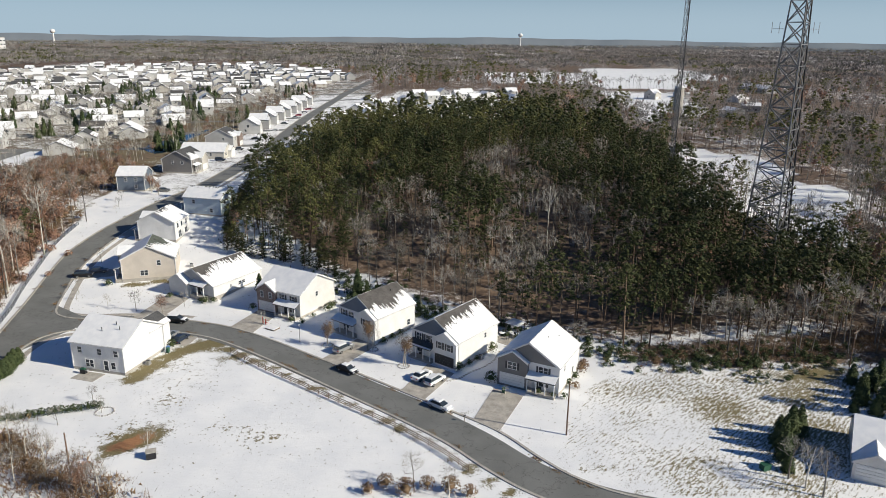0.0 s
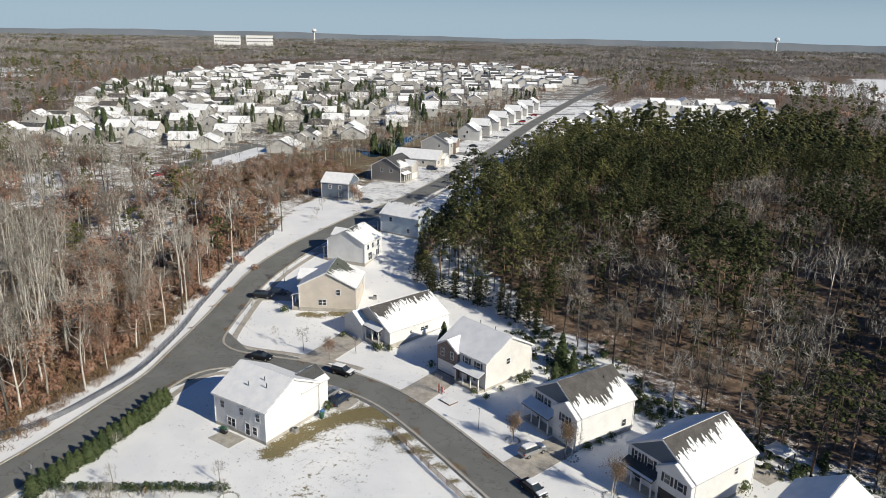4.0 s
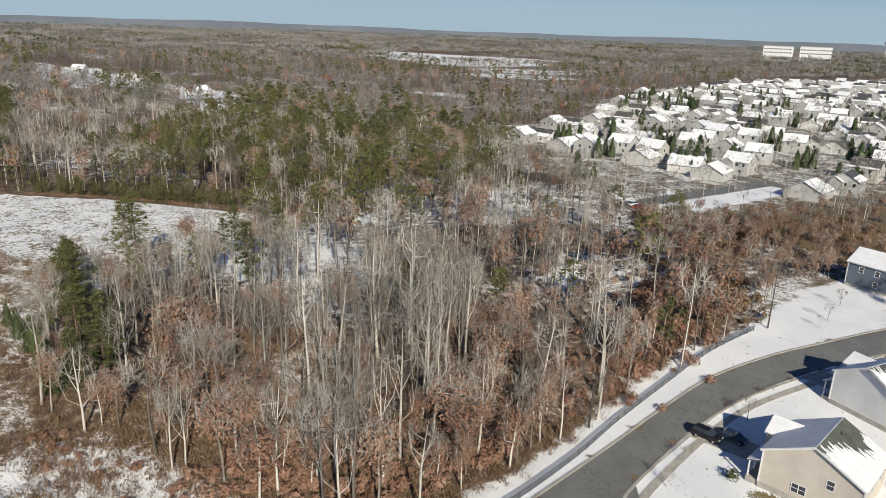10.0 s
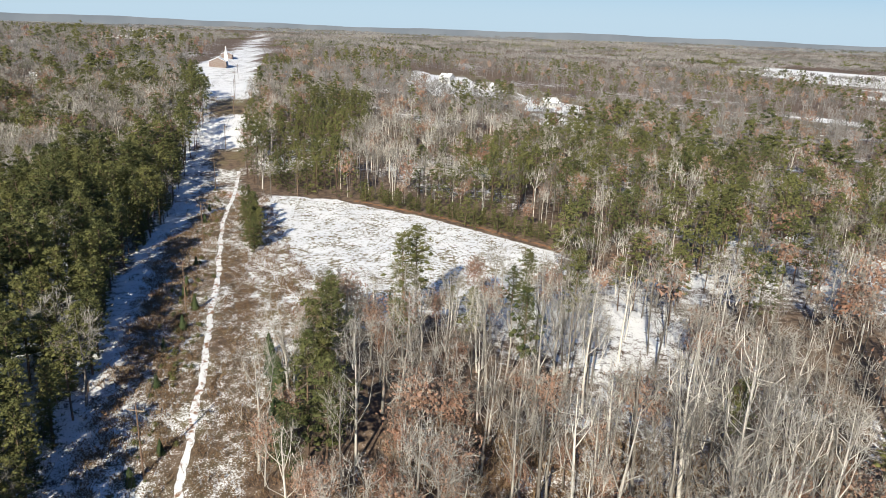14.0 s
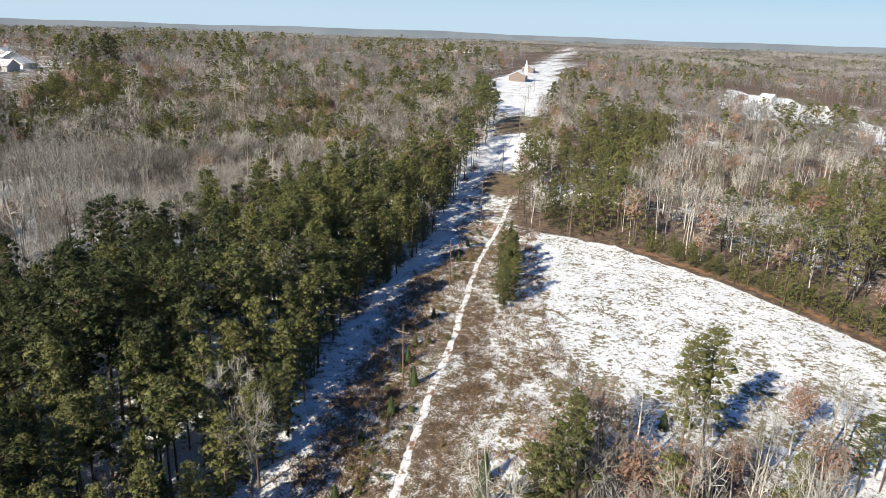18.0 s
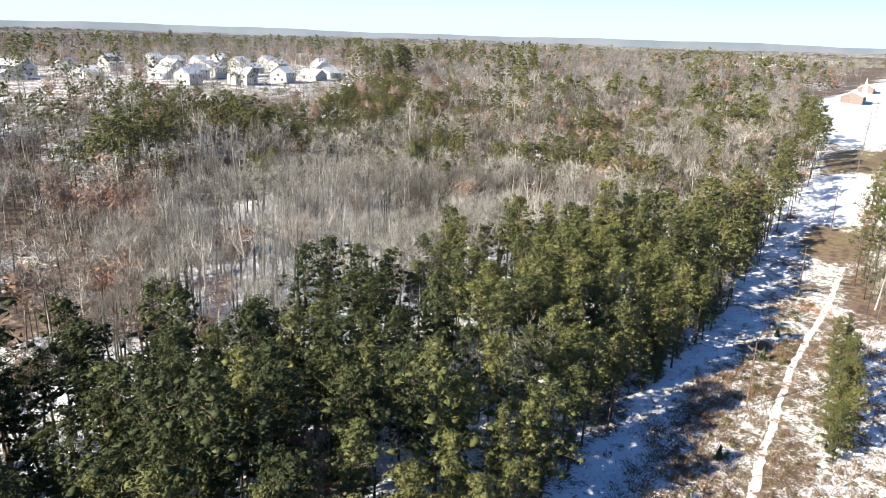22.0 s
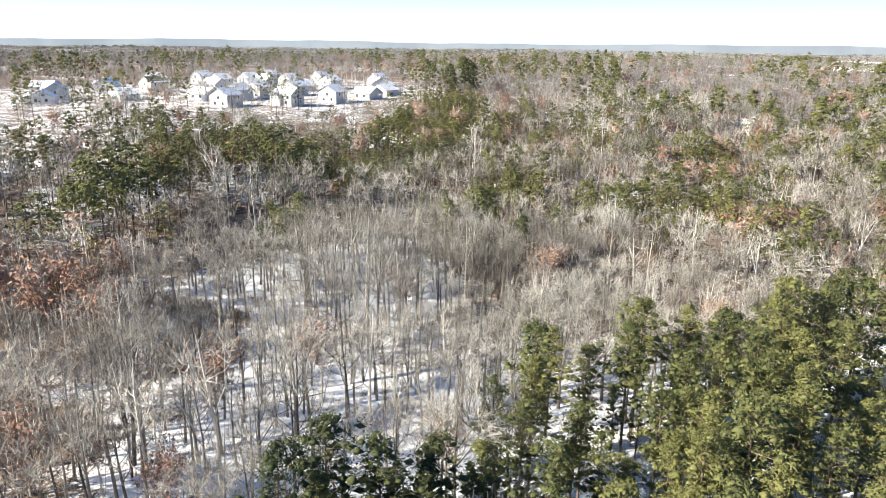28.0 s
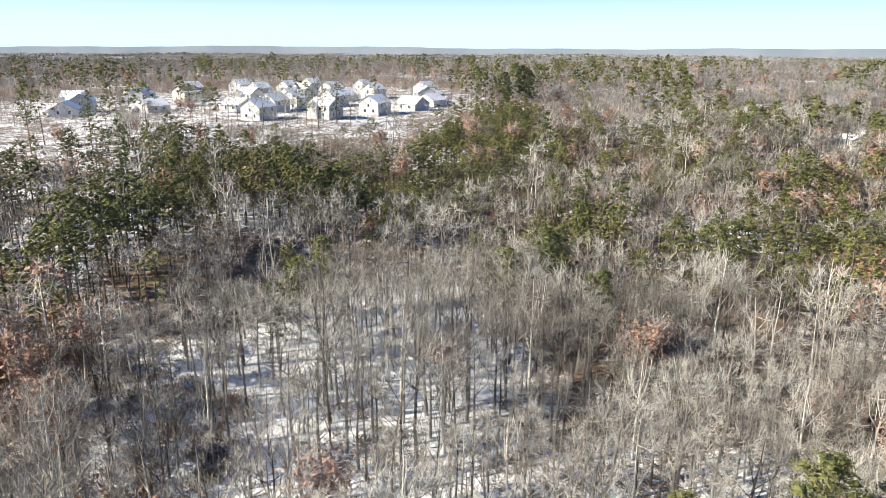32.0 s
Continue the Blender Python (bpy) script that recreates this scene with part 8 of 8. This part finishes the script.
    part("case", made(box, (-0.7, -0.5, -0.2), (0.7, 0.5, 0.9)), GREENPLASTIC, ob)
    part("lid", made(box, (-0.75, -0.55, 0.9), (0.75, 0.55, 0.98)), GREENPLASTIC, ob)
    ob = at_ground("mailbox", 4.4, 106.8, -38, "mailbox on a wooden post by the kerb", "mailbox")
    part("post", made(box, (-0.05, -0.05, -0.3), (0.05, 0.05, 1.0)), WOOD, ob)
    bm = bmesh.new()
    prism(bm, [(-0.1, 1.0), (0.1, 1.0), (0.1, 1.15), (0.05, 1.22), (-0.05, 1.22), (-0.1, 1.15)], -0.25, 0.25)
    part("box", bm, BLACKMETAL, ob)


make_small_things()

# ---- far landmarks and the horizon ----


def make_landmarks():
    ob = at_ground("office_block", -1071, 1677, 33, "white office building beyond the estate", "building")
    for x0, w, h in ((-72, 64, 33), (6, 66, 34)):
        wall = part("wall", made(box, (x0, -14, -2), (x0 + w, 14, h)), TRIM, ob)
        for i in range(int(w / 6)):
            for z in (18, 26):
                again("window", box_mesh("far_window", (-1.9, -0.1, 0), (1.9, 0.0, 2.4), GLASS), wall, pose(x0 + 4 + 6 * i, -14.0, z))
        part("roof_parapet", made(box, (x0 - 0.4, -14.4, h), (x0 + w + 0.4, 14.4, h + 1)), CONCRETE, ob)
    for x, y, top in ((-1336, 2557, 69), (300, 2830, 72)):
        z = float(land(x, y))
        ob = at_ground("water_tower", x, y, 0, "white bulb-topped water tower on the horizon", "water tower", "water towers")
        bm = bmesh.new()
        rod(bm, (0, 0, -1), (0, 0, top - z - 12), 3.2, 2.6, 12)
        part("shaft", bm, TRIM, ob)
        bm = bmesh.new()
        bmesh.ops.create_uvsphere(bm, u_segments=16, v_segments=8, radius=9.0, matrix=Matrix.Translation((0, 0, top - z - 7)) @ Matrix.Diagonal((1, 1, 0.8, 1)))
        part("tank", bm, TRIM, ob)
    for x, y, yaw, w, d, h, words in ((-758, -64, 100, 26, 15, 5, "long red brick building with a white roof"), (-548, -26, 100, 9, 6, 2.6, "low shed beside the cleared strip"), (-880, -84, 100, 24, 12, 4, "low brick building by the road"), (176, 262, 30, 15, 9, 4, "grey shed with a snowy roof beside the field"), (330, 760, 20, 40, 14, 5, "long barn with a snowy roof"), (210, 520, 10, 16, 10, 5, "white farmhouse under bare trees"), (240, 560, 70, 14, 9, 5, "grey farmhouse among trees")):
        ob = at_ground("building", x, y, yaw, words, "building")
        bm = bmesh.new()
        prism(bm, [(-d / 2, -2), (d / 2, -2), (d / 2, h), (0, h + d * 0.22), (-d / 2, h)], -w / 2, w / 2)
        part("wall", bm, BRICK if "brick" in words else SIDING["stone"], ob)
        bm = bmesh.new()
        a = math.atan2(d * 0.22, d / 2)
        for s in (0, 180):
            box(bm, (0, -w / 2 - 0.4, 0), (math.hypot(d / 2, d * 0.22) + 0.5, w / 2 + 0.4, 0.2), pose(0, 0, h + d * 0.22 + 0.02, 0, 0, s) @ pose(0, 0, 0, 0, math.degrees(a), 0))
        roof = part("roof", bm, SNOW, ob, "snow-covered roof")
        for i in range(int(w / 5)):
            again("window", box_mesh("barn_window", (-0.05, -0.7, 0), (0.0, 0.7, 1.3), GLASS), ob, pose(-d / 2, -w / 2 + 3 + 5 * i, 1.2))
    ob = at_ground("steeple", -763, -58, 10, "white wooden steeple beside the brick hall", "steeple")
    part("tower", made(box, (-1.6, -1.6, -1), (1.6, 1.6, 11)), TRIM, ob)
    bm = bmesh.new()
    rod(bm, (0, 0, 11), (0, 0, 19), 1.7, 0.08, 8)
    part("spire", bm, TRIM, ob)
    ob = at_ground("warehouse", -1507, -390, 76, "long low white warehouse far beyond the woods", "building")
    part("wall", made(box, (-55, -14, -4), (55, 14, 15)), TRIM, ob)
    part("wall", made(box, (-86, -11, -4), (-60, 11, 12)), SIDING["stone"], ob)
    part("roof_snow", made(box, (-55.5, -14.5, 15), (55.5, 14.5, 15.5)), SNOW, ob)
    ob = at_ground("silo", 150, 458, 0, "grey concrete farm silo with a domed cap", "silo")
    bm = bmesh.new()
    rod(bm, (0, 0, -1), (0, 0, 25), 3.0, n=14)
    part("shaft", bm, CONCRETE, ob)
    bm = bmesh.new()
    bmesh.ops.create_uvsphere(bm, u_segments=14, v_segments=8, radius=3.05, matrix=Matrix.Translation((0, 0, 25)) @ Matrix.Diagonal((1, 1, 0.6, 1)))
    part("dome", bm, TRIM, ob)


def make_horizon():
    """Far wooded hills: a plain ring, blue distance haze painted in as faint glow."""
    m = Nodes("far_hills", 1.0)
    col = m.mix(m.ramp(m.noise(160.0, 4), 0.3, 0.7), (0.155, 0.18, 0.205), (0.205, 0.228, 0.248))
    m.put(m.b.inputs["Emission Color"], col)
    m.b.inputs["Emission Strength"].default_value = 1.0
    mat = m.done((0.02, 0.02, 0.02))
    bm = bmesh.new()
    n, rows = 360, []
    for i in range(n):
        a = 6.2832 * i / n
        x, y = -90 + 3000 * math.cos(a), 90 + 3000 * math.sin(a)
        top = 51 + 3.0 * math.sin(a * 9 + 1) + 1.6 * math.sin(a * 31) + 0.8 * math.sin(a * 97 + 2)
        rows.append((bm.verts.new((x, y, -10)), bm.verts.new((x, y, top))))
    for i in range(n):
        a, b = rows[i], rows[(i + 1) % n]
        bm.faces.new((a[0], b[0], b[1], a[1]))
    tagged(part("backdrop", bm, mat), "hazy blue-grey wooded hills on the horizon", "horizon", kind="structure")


make_landmarks()
make_horizon()
